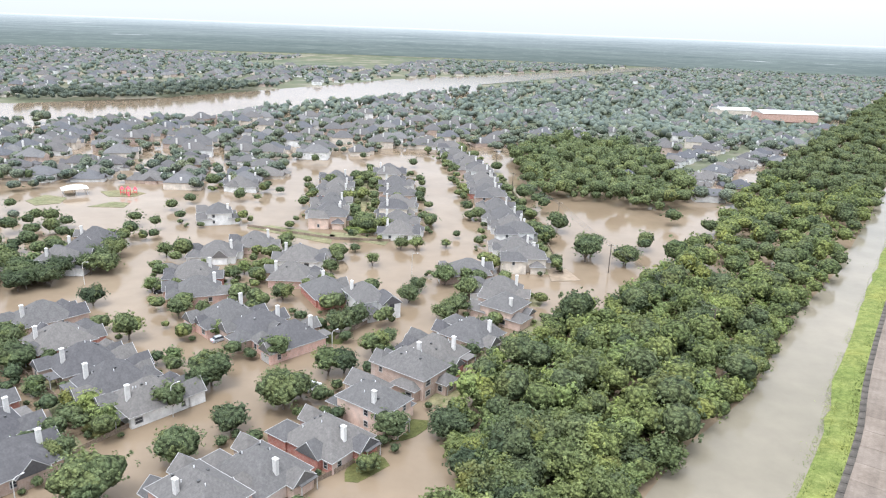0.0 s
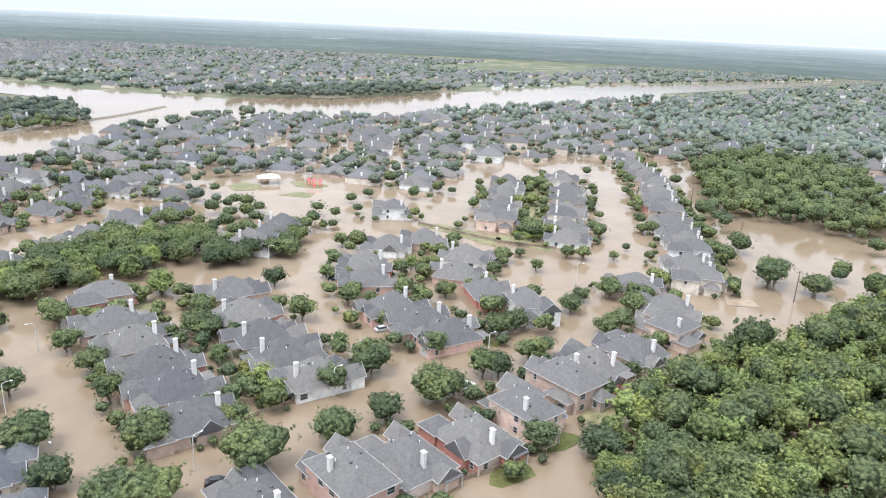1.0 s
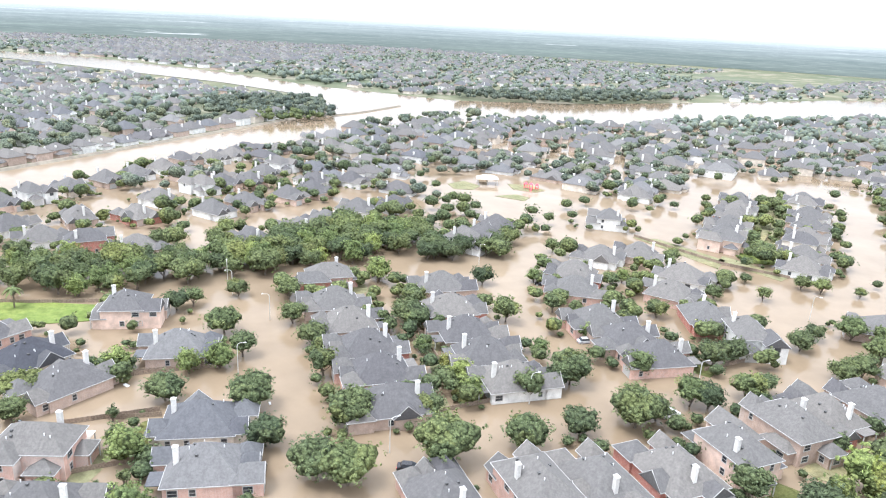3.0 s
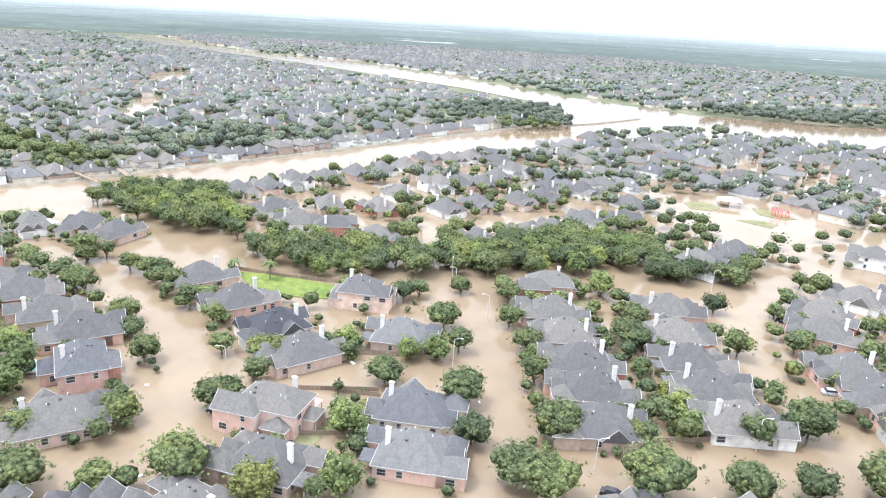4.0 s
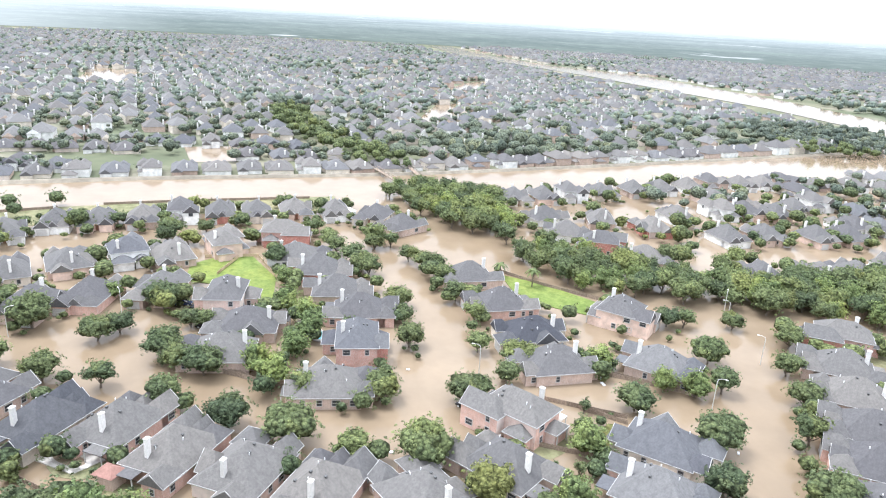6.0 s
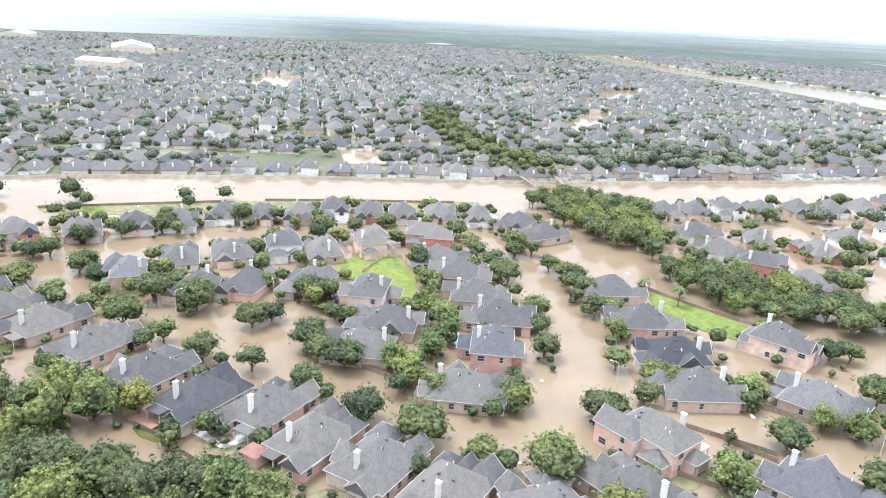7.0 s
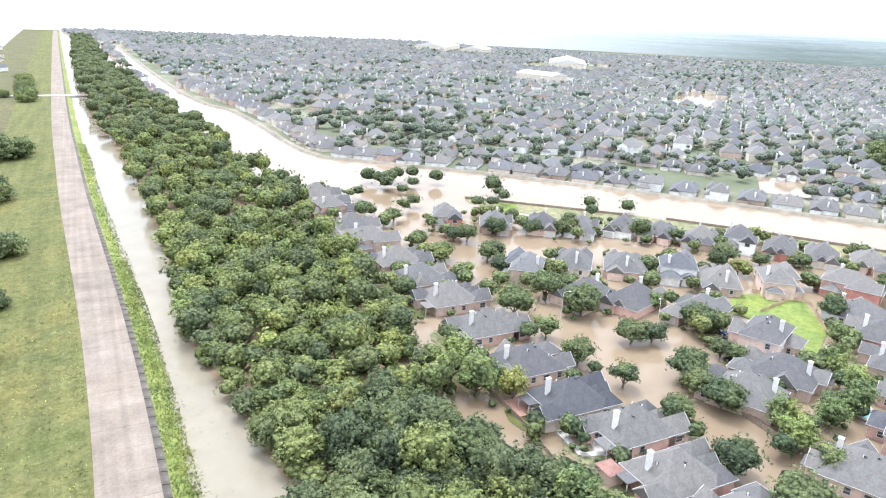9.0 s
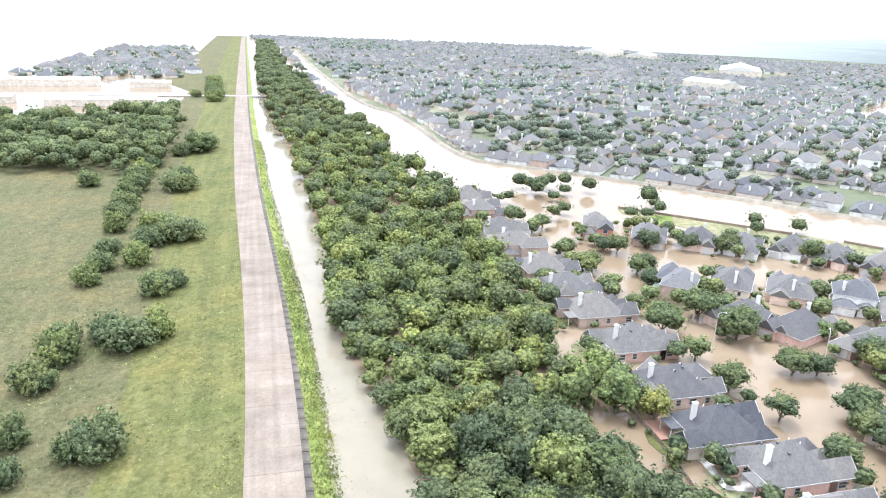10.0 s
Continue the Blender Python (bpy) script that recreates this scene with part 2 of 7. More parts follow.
M["rubber"] = mixed("rubber", (0.02, 0.02, 0.02), (0.035, 0.035, 0.035), 5.0, 0.8)
M["terracotta"] = mixed("terracotta", (0.2, 0.105, 0.085), (0.29, 0.16, 0.13), 1.5, 0.8)


LEVEE_WAY = -55.8  # turns the world so that x runs along the levee


def along_levee(nt, scale=(1, 1, 1)):
    turn = nt.nodes.new("ShaderNodeMapping")
    turn.inputs["Rotation"].default_value = (0, 0, radians(LEVEE_WAY))
    nt.links.new(world_coords(nt), turn.inputs["Vector"])
    mp = nt.nodes.new("ShaderNodeMapping")
    mp.inputs["Scale"].default_value = scale
    nt.links.new(turn.outputs["Vector"], mp.inputs["Vector"])
    return mp.outputs["Vector"]


def grass(name, dark, mid, light, scale=0.9, mown=0.0):
    """Turf: blades and clumps, broad patches of growth, and the mower's lines along the levee."""
    m, nt, b = material(name, 0.9, 0.0, 0.12)
    v = world_coords(nt)
    f = noise_fac(nt, v, scale, 8.0, 0.78)
    c = ramp(nt, f, [(0.3, dark), (0.5, mid), (0.7, light)])
    g = noise_fac(nt, v, 0.045, 6.0, 0.65)
    c = blend(nt, c, ramp(nt, g, [(0.33, (0.74, 0.84, 0.72)), (0.5, (1.0, 1.0, 1.0)), (0.67, (1.26, 1.12, 1.0))]), 0.8, "MULTIPLY")
    clump = noise_fac(nt, v, 0.32, 4.0, 0.7)
    c = blend(nt, c, ramp(nt, clump, [(0.36, (0.66, 0.7, 0.62)), (0.5, (1.0, 1.0, 1.0)), (0.66, (1.2, 1.2, 1.12))]), 0.7, "MULTIPLY")
    if mown:
        k = noise_fac(nt, along_levee(nt, (0.02, 0.45, 1)), 1.0, 4.0, 0.6)
        c = blend(nt, c, ramp(nt, k, [(0.36, (0.72, 0.76, 0.7)), (0.64, (1.26, 1.22, 1.15))]), mown, "MULTIPLY")
    set_colour(nt, b, c)
    bump(nt, b, f, 0.8, 0.25)
    return m


M["lawn"] = grass("lawn", (0.1, 0.135, 0.036), (0.138, 0.176, 0.05), (0.182, 0.216, 0.072), 0.7)
M["meadow"] = grass("meadow", (0.05, 0.05, 0.023), (0.094, 0.089, 0.046), (0.15, 0.136, 0.078), 1.1, 0.3)
M["verge"] = grass("verge", (0.09, 0.11, 0.03), (0.16, 0.185, 0.055), (0.235, 0.25, 0.09), 0.9)
M["yard"] = grass("yard", (0.1, 0.1, 0.05), (0.18, 0.17, 0.1), (0.26, 0.25, 0.15), 0.4)
M["mud"] = mixed("mud", (0.2, 0.15, 0.1), (0.32, 0.25, 0.18), 0.5, 0.7, big=0.05)


def flood_water(name, tones):
    """Silt-laden water: a brown body under a clear, faintly rippled surface."""
    m, nt, b = material(name, 0.1, 0.0, 0.5)
    b.inputs["IOR"].default_value = 1.23
    v = world_coords(nt)
    g = noise_fac(nt, v, 0.012, 4.0)
    c = ramp(nt, g, [(0.3, tones[0]), (0.5, tones[1]), (0.7, tones[2])])
    f = noise_fac(nt, v, 0.09, 5.0, 0.65)
    c = blend(nt, c, ramp(nt, f, [(0.3, (0.9, 0.9, 0.9)), (0.7, (1.08, 1.08, 1.08))]), 1.0, "MULTIPLY")
    set_colour(nt, b, c)
    h = noise_fac(nt, v, 0.9, 3.0)
    bump(nt, b, h, 0.1, 0.05)
    return m


M["water"] = flood_water("flood_water", ((0.182, 0.134, 0.087), (0.212, 0.161, 0.11), (0.24, 0.188, 0.134)))
M["channel_water"] = flood_water("channel_water", ((0.176, 0.156, 0.116), (0.205, 0.18, 0.136), (0.232, 0.2, 0.15)))


def land():
    """The wide ground: turf, bare soil and scrub, in patches."""
    m, nt, b = material("land", 0.95, 0.0, 0.1)
    v = world_coords(nt)
    g = noise_fac(nt, v, 0.02, 6.0, 0.65)
    c = ramp(nt, g, [(0.3, (0.088, 0.1, 0.066)), (0.5, (0.118, 0.126, 0.084)), (0.6, (0.19, 0.176, 0.138)), (0.7, (0.24, 0.216, 0.172))])
    k = noise_fac(nt, v, 0.003, 4.0)
    c = blend(nt, c, ramp(nt, k, [(0.35, (0.75, 0.85, 0.8)), (0.65, (1.2, 1.12, 1.05))]), 0.8, "MULTIPLY")
    set_colour(nt, b, c)
    return m


M["land"] = land()
M["kerb"] = mixed("kerb", (0.042, 0.036, 0.03), (0.125, 0.108, 0.09), 0.7, 0.9, big=0.12, relief=0.3)
M["bank"] = mixed("bank", (0.15, 0.13, 0.1), (0.24, 0.21, 0.165), 0.3, 0.95, big=0.03)


def road_slab():
    """Weathered concrete carriageway: wheel tracks, cross stains, patches."""
    m, nt, b = material("road", 0.88, 0.0, 0.2)
    f = noise_fac(nt, world_coords(nt), 2.2, 7.0, 0.75)
    c = ramp(nt, f, [(0.3, (0.156, 0.13, 0.107)), (0.7, (0.236, 0.2, 0.168))])
    g = noise_fac(nt, world_coords(nt), 0.11, 5.0, 0.7)
    c = blend(nt, c, ramp(nt, g, [(0.35, (0.78, 0.76, 0.74)), (0.65, (1.12, 1.12, 1.12))]), 0.9, "MULTIPLY")
    t = noise_fac(nt, along_levee(nt, (0.012, 0.75, 1)), 1.0, 3.0, 0.5)
    c = blend(nt, c, ramp(nt, t, [(0.34, (0.86, 0.85, 0.84)), (0.66, (1.1, 1.09, 1.08))]), 0.8, "MULTIPLY")
    k = noise_fac(nt, along_levee(nt, (0.2, 0.07, 1)), 1.0, 5.0, 0.7)
    c = blend(nt, c, ramp(nt, k, [(0.38, (0.8, 0.78, 0.76)), (0.55, (1.0, 1.0, 1.0)), (0.7, (1.1, 1.1, 1.1))]), 0.4, "MULTIPLY")
    c = blend(nt, c, ramp(nt, random_out(nt), [(0.0, (0.86, 0.85, 0.84)), (0.3, (0.97, 0.97, 0.97)), (1.0, (1.05, 1.04, 1.03))]), 1.0, "MULTIPLY")
    set_colour(nt, b, c)
    bump(nt, b, f, 0.2, 0.02)
    return m


def haze():
    m = bpy.data.materials.new("haze")
    m.use_nodes = True
    nt = m.node_tree
    nt.nodes.clear()
    out = nt.nodes.new("ShaderNodeOutputMaterial")
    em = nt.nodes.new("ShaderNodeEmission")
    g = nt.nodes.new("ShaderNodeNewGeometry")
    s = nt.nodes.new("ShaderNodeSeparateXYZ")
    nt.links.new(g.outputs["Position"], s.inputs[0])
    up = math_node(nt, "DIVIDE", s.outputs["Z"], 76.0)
    # haze painted into the glow: paler with height, palest at the skyline
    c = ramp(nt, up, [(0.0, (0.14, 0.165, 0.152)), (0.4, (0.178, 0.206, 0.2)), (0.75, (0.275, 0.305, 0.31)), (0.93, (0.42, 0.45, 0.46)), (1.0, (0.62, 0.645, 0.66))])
    # woods, clearings and pale roofs of the plain that runs on behind it, drawn together towards the skyline
    near = math_node(nt, "DIVIDE", 76.0, math_node(nt, "SUBTRACT", 77.5, math_node(nt, "MINIMUM", s.outputs["Z"], 75.5)))
    flat = nt.nodes.new("ShaderNodeVectorMath")
    flat.operation = "MULTIPLY"
    nt.links.new(g.outputs["Position"], flat.inputs[0])
    flat.inputs[1].default_value = (1, 1, 0)
    plain = nt.nodes.new("ShaderNodeVectorMath")
    plain.operation = "SCALE"
    nt.links.new(flat.outputs[0], plain.inputs[0])
    nt.links.new(near, plain.inputs["Scale"])
    woods = noise_fac(nt, plain.outputs[0], 0.0016, 6.0, 0.6)
    c = blend(nt, c, ramp(nt, woods, [(0.34, (0.8, 0.84, 0.84)), (0.52, (1.0, 1.0, 1.0)), (0.64, (1.12, 1.14, 1.1))]), 1.0, "MULTIPLY")
    roofs = noise_fac(nt, plain.outputs[0], 0.016, 4.0, 0.7)
    c = blend(nt, c, ramp(nt, roofs, [(0.4, (0.88, 0.9, 0.9)), (0.54, (1.0, 1.0, 1.0)), (0.68, (1.5, 1.48, 1.45))]), 0.8, "MULTIPLY")
    pale = noise_fac(nt, plain.outputs[0], 0.0011, 5.0, 0.55)
    c = blend(nt, c, (0.62, 0.63, 0.63), ramp(nt, pale, [(0.66, (0.0, 0.0, 0.0)), (0.69, (0.75, 0.75, 0.75))]))
    # painted brighter towards the sun, like lit air
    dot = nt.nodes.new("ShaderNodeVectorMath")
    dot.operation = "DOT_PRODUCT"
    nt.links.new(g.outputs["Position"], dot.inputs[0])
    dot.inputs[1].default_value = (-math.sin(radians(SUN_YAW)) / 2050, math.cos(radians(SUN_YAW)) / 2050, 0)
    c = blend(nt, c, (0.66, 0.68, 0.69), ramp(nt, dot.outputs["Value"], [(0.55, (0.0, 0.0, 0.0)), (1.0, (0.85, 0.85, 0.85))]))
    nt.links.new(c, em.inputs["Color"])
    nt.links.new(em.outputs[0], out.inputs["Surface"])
    return m


M["road"] = road_slab()
M["haze"] = haze()
M["green_strip"] = grass("green_strip", (0.056, 0.061, 0.02), (0.1, 0.102, 0.04), (0.15, 0.147, 0.066), 1.1, 0.5)

# ---------------------------------------------------------------- mesh helpers
def mesh_of(name, bm, mats):
    bm.normal_update()
    me = bpy.data.meshes.new(name)
    bm.to_mesh(me)
    bm.free()
    for m in mats if isinstance(mats, (list, tuple)) else [mats]:
        me.materials.append(m)
    return me


def part(name, bm, mat, parent, label=""):
    ob = new(name, mesh_of(name, bm, mat))
    ob.parent = parent
    return tagged(ob, label)


def single(name, bm, mat, label, category, group="", kind=""):
    return tagged(new(name, mesh_of(name, bm, mat)), label, category, group, kind)


def box(bm, cx, cy, cz, sx, sy, sz, rz=0.0, mat=0):
    c, s = math.cos(rz), math.sin(rz)
    vs = []
    for dz in (-0.5, 0.5):
        for dx, dy in ((-0.5, -0.5), (0.5, -0.5), (0.5, 0.5), (-0.5, 0.5)):
            x, y = dx * sx, dy * sy
            vs.append(bm.verts.new((cx + x * c - y * s, cy + x * s + y * c, cz + dz * sz)))
    for f in ((3, 2, 1, 0), (4, 5, 6, 7), (0, 1, 5, 4), (1, 2, 6, 5), (2, 3, 7, 6), (3, 0, 4, 7)):
        bm.faces.new([vs[i] for i in f]).material_index = mat
    return vs


def beam(bm, p, q, w, h, mat=0):
    """A bar from p to q, of width w and height h."""
    p, q = Vector(p), Vector(q)
    d = (q - p).normalized()
    side = d.cross(Vector((0, 0, 1)))
    side = side.normalized() if side.length > 1e-4 else Vector((1, 0, 0))
    up = side.cross(d)
    vs = []
    for o in (p, q):
        for a, b in ((-1, -1), (1, -1), (1, 1), (-1, 1)):
            vs.append(bm.verts.new(o + side * a * w / 2 + up * b * h / 2))
    for f in ((3, 2, 1, 0), (4, 5, 6, 7), (0, 1, 5, 4), (1, 2, 6, 5), (2, 3, 7, 6), (3, 0, 4, 7)):
        bm.faces.new([vs[i] for i in f]).material_index = mat


def tube(bm, pts, radii, sides=7):
    rings = []
    for i, p in enumerate(pts):
        d = Vector(pts[min(i + 1, len(pts) - 1)]) - Vector(pts[max(i - 1, 0)])
        q = d.to_track_quat("Z", "Y").to_matrix()
        rings.append([bm.verts.new(Vector(p) + q @ Vector((math.cos(a) * radii[i], math.sin(a) * radii[i], 0))) for a in (2 * math.pi * k / sides for k in range(sides))])
    for r0, r1 in zip(rings, rings[1:]):
        for k in range(sides):
            bm.faces.new((r0[k], r0[(k + 1) % sides], r1[(k + 1) % sides], r1[k]))
    bm.faces.new(rings[-1])
    bm.faces.new(rings[0][::-1])


def smooth_line(pts, step=8.0):
    """A rounded line through the points, in steps of about that many metres."""
    pts = [Vector((*p[:2], 0)) for p in pts]
    out = []
    for i in range(len(pts) - 1):
        p0, p1, p2, p3 = pts[max(i - 1, 0)], pts[i], pts[i + 1], pts[min(i + 2, len(pts) - 1)]
        n = max(2, int((p2 - p1).length / step))
        for k in range(n):
            t = k / n
            out.append(0.5 * (2 * p1 + (p2 - p0) * t + (2 * p0 - 5 * p1 + 4 * p2 - p3) * t * t + (3 * p1 - p0 - 3 * p2 + p3) * t ** 3))
    return out + [pts[-1]]


def sides_of(line):
    out = []
    for i, p in enumerate(line):
        d = (line[min(i + 1, len(line) - 1)] - line[max(i - 1, 0)]).normalized()
        out.append(Vector((d.y, -d.x, 0)))  # to the right of the way
    return out


def ribbon(bm, line, profile, wobble=0.0, mat=0, seed=1):
    """A band along a line; profile: (metres to the right, height), from left to right."""
    rnd = random.Random(seed)
    rows = []
    for p, s in zip(line, sides_of(line)):
        w = rnd.uniform(-wobble, wobble)
        rows.append([bm.verts.new(p + s * (o + w * (1 if k == 0 else 0)) + Vector((0, 0, z))) for k, (o, z) in enumerate(profile)])
    for a, b in zip(rows, rows[1:]):
        for k in range(len(profile) - 1):
            bm.faces.new((a[k], a[k + 1], b[k + 1], b[k])).material_index = mat


def sheet(bm, pts, z, depth=0.0):
    vs = [bm.verts.new((*p[:2], z)) for p in pts]
    f = bm.faces.new(vs)
    bmesh.ops.triangulate(bm, faces=[f])
    for f in bm.faces:
        if f.normal.z < 0:
            f.normal_flip()
    if depth:
        n = len(vs)
        low = [bm.verts.new((v.co.x, v.co.y, z - depth)) for v in vs]
        for i in range(n):
            bm.faces.new((vs[i], vs[(i + 1) % n], low[(i + 1) % n], low[i]))


def inside(x, y, poly):
    """Which of the places x, y lie in the polygon."""
    x, y = np.asarray(x, float), np.asarray(y, float)
    hit = np.zeros(x.shape, bool)
    for (xi, yi), (xj, yj) in zip(poly, poly[-1:] + poly[:-1]):
        if yi != yj:
            hit ^= ((yi > y) != (yj > y)) & (x < (xj - xi) * (y - yi) / (yj - yi) + xi)
    return hit


# ---------------------------------------------------------------- plan of the place
LEVEE = smooth_line([(-1350, -2020), (-900, -1345), (-361, -531), (-196, -277), (-64, -70), (72, 106), (137, 202), (420, 605), (900, 1290)], 12.0)
BELT_WEST = [(-960, -1390), (-520, -750), (-385, -545), (-294, -403), (-255, -335), (-200, -248), (-151, -172), (-106, -111), (-88, -75), (-78, -57), (-20, 20), (37, 106), (50, 123), (72, 146), (106, 196), (142, 241), (256, 404), (520, 800), (800, 1215)]
BELT_EAST = [(-945, -1310), (-560, -740), (-384, -450), (-292, -292), (-262, -247), (-232, -192), (-180, -126), (-150, -85), (-133, -68), (-121, -50), (-110, -46), (-104, -38), (-106, -24), (-95, -10), (-62, 18), (-24, 66), (2, 98), (1, 120), (4, 136), (12, 151), (24, 171), (32, 181), (50, 196), (66, 213), (98, 264), (182, 400), (430, 757), (700, 1150)]
CANAL_FAR = [(-943, -1251), (-468, -534), (-387, -375), (-305, -246), (-302, -206), (-318, -135), (-330, -33), (-334, 65), (-344, 146), (-365, 269), (-399, 447)]
CANAL_NEAR = [(-960, -1292), (-384, -437), (-292, -286), (-262, -247), (-272, -191), (-291, -136), (-298, -32), (-304, 36), (-310, 115), (-327, 195), (-352, 360), (-366, 470)]
RIVER_NORTH = [(-1900, 560), (-1500, 545), (-1262, 568), (-1087, 648), (-746, 650), (-567, 622), (-391, 637), (-300, 720), (-163, 961), (-84, 1131), (242, 1535), (775, 2275)]
RIVER_SOUTH = [(-1900, 500), (-1484, 464), (-1006, 534), (-654, 557), (-482, 537), (-399, 447), (-366, 470), (-361, 540), (-240, 625), (-140, 790), (46, 1080), (400, 1640), (729, 2123)]

# ---------------------------------------------------------------- ground, flood water, levee
bm = bmesh.new()
bmesh.ops.create_circle(bm, cap_ends=True, segments=96, radius=2080)
for v in bm.verts:
    v.co.z = -0.5
single("ground", bm, M["land"], "wide flat ground of turf and bare soil", "ground", kind="structure")

bm = bmesh.new()
levee_edge = [p - s * 4.0 for p, s in zip(LEVEE, sides_of(LEVEE))]
flood = [(p.x, p.y) for p in levee_edge] + [(700, 1150), (430, 800), (190, 440), (150, 425), (60, 440), (60, 700), (46, 1080)]
flood += RIVER_SOUTH[7:10][::-1] + CANAL_NEAR[::-1][:1] + CANAL_FAR[::-1]
sheet(bm, flood, 0.0)
single("water", bm, M["water"], "brown silty flood water standing over streets and yards", "flood water", kind="structure")
bm = bmesh.new()
sheet(bm, RIVER_NORTH + RIVER_SOUTH[::-1], 0.004)
single("river_water", bm, M["water"], "wide brown river in flood", "river", kind="structure")

bm = bmesh.new()
sheet(bm, BELT_WEST + [(p.x, p.y) for p in levee_edge][::-1], 0.006)
single("channel_water", bm, M["channel_water"], "grey-brown flood water in the channel beside the levee", "flood water", kind="structure")

bm = bmesh.new()
rows = []
for p, sd in zip(LEVEE, sides_of(LEVEE)):  # wider towards the north
    k = 1.0 + 0.55 * min(max((p.y + 70) / 180, 0), 1)
    w = random.uniform(-0.6, 0.6)
    rows.append([bm.verts.new(p + sd * o + Vector((0, 0, z))) for o, z in ((-6.5 * k + w, -0.8), (-4.6 * k + w, 0.02), (-3.0 * k, 0.45), (-1.3, 0.75))])
for a, b in zip(rows, rows[1:]):
    for k in range(3):
        bm.faces.new((a[k], a[k + 1], b[k + 1], b[k]))
single("grass_verge", bm, M["verge"], "bright green grassy verge of the levee at the water", "grass verge", kind="structure")
bm = bmesh.new()
ribbon(bm, LEVEE, [(-1.3, 0.4), (-1.3, 0.76), (0.0, 0.92)])
kerb = single("concrete_kerb", bm, M["kerb"], "weathered dark concrete kerb of slabs beside the levee road", "kerb", kind="structure")
bm = bmesh.new()
ribbon(bm, LEVEE, [(0.0, 0.5), (0.0, 1.0), (4.8, 1.06), (9.6, 1.0), (9.6, 0.5)])
levee_road = single("levee_road", bm, M["road"], "straight pale concrete slab road along the levee", "road", kind="structure")
bm = bmesh.new()
ribbon(bm, LEVEE, [(9.6, 0.95), (13.0, 0.75), (22.0, 0.4), (33.0, 0.25)], 0.0)
single("green_strip", bm, M["green_strip"], "fresh green grass beside the levee road", "grass", kind="structure")
bm = bmesh.new()
ribbon(bm, LEVEE, [(32.0, 0.1), (33.0, 0.24), (60.0, 0.18), (120.0, 0.15), (330.0, 0.1)], 2.5)
single("meadow", bm, M["meadow"], "mown green meadow beside the levee road", "meadow", kind="structure")

# the canal's banks: a low concrete-edged berm on the side of the far houses
bm = bmesh.new()
ribbon(bm, smooth_line(CANAL_FAR, 12.0), [(-6.0, -0.3), (-3.5, 0.9), (-1.5, 1.0), (0.6, -0.3)], 0.5)
single("canal_bank", bm, M["bank"], "low tan earth bank along the canal", "bank", kind="structure")
# glowing ring far beyond everything, with a hazy distance painted on it
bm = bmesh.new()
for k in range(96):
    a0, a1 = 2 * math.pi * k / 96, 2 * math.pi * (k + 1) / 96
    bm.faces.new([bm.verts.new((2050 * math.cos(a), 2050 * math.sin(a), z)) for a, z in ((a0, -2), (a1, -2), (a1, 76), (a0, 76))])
single("backdrop", bm, M["haze"], "glowing backdrop painted as a hazy wooded plain at the horizon", "backdrop", kind="structure")

# a lane that crosses the levee far off
bm = bmesh.new()
ribbon(bm, smooth_line([(-398, -508), (-362, -531), (-255, -600)], 10.0), [(-3.0, 0.5), (-3.0, 1.22), (3.0, 1.22), (3.0, 0.5)])
single("crossing_lane", bm, M["concrete"], "pale concrete lane crossing the levee", "road", kind="structure")

# flooded ponds and ditches inside the far suburb
PONDS = [[(-912, -152), (-850, -96), (-711, -96), (-725, -140)], [(-496, 138), (-560, 172), (-640, 206), (-625, 178), (-560, 150), (-505, 128)], [(-719, 226), (-800, 292), (-880, 316), (-850, 276), (-770, 232)], [(-412, -24), (-414, 6), (-372, 4), (-370, -18)], [(-455, 410), (-420, 440), (-404, 400), (-425, 388)]]
for pts in PONDS:
    bm = bmesh.new()
    sheet(bm, pts, -0.3)
    single("pond_water", bm, M["water"], "brown flooded pond among the houses", "pond", kind="structure")

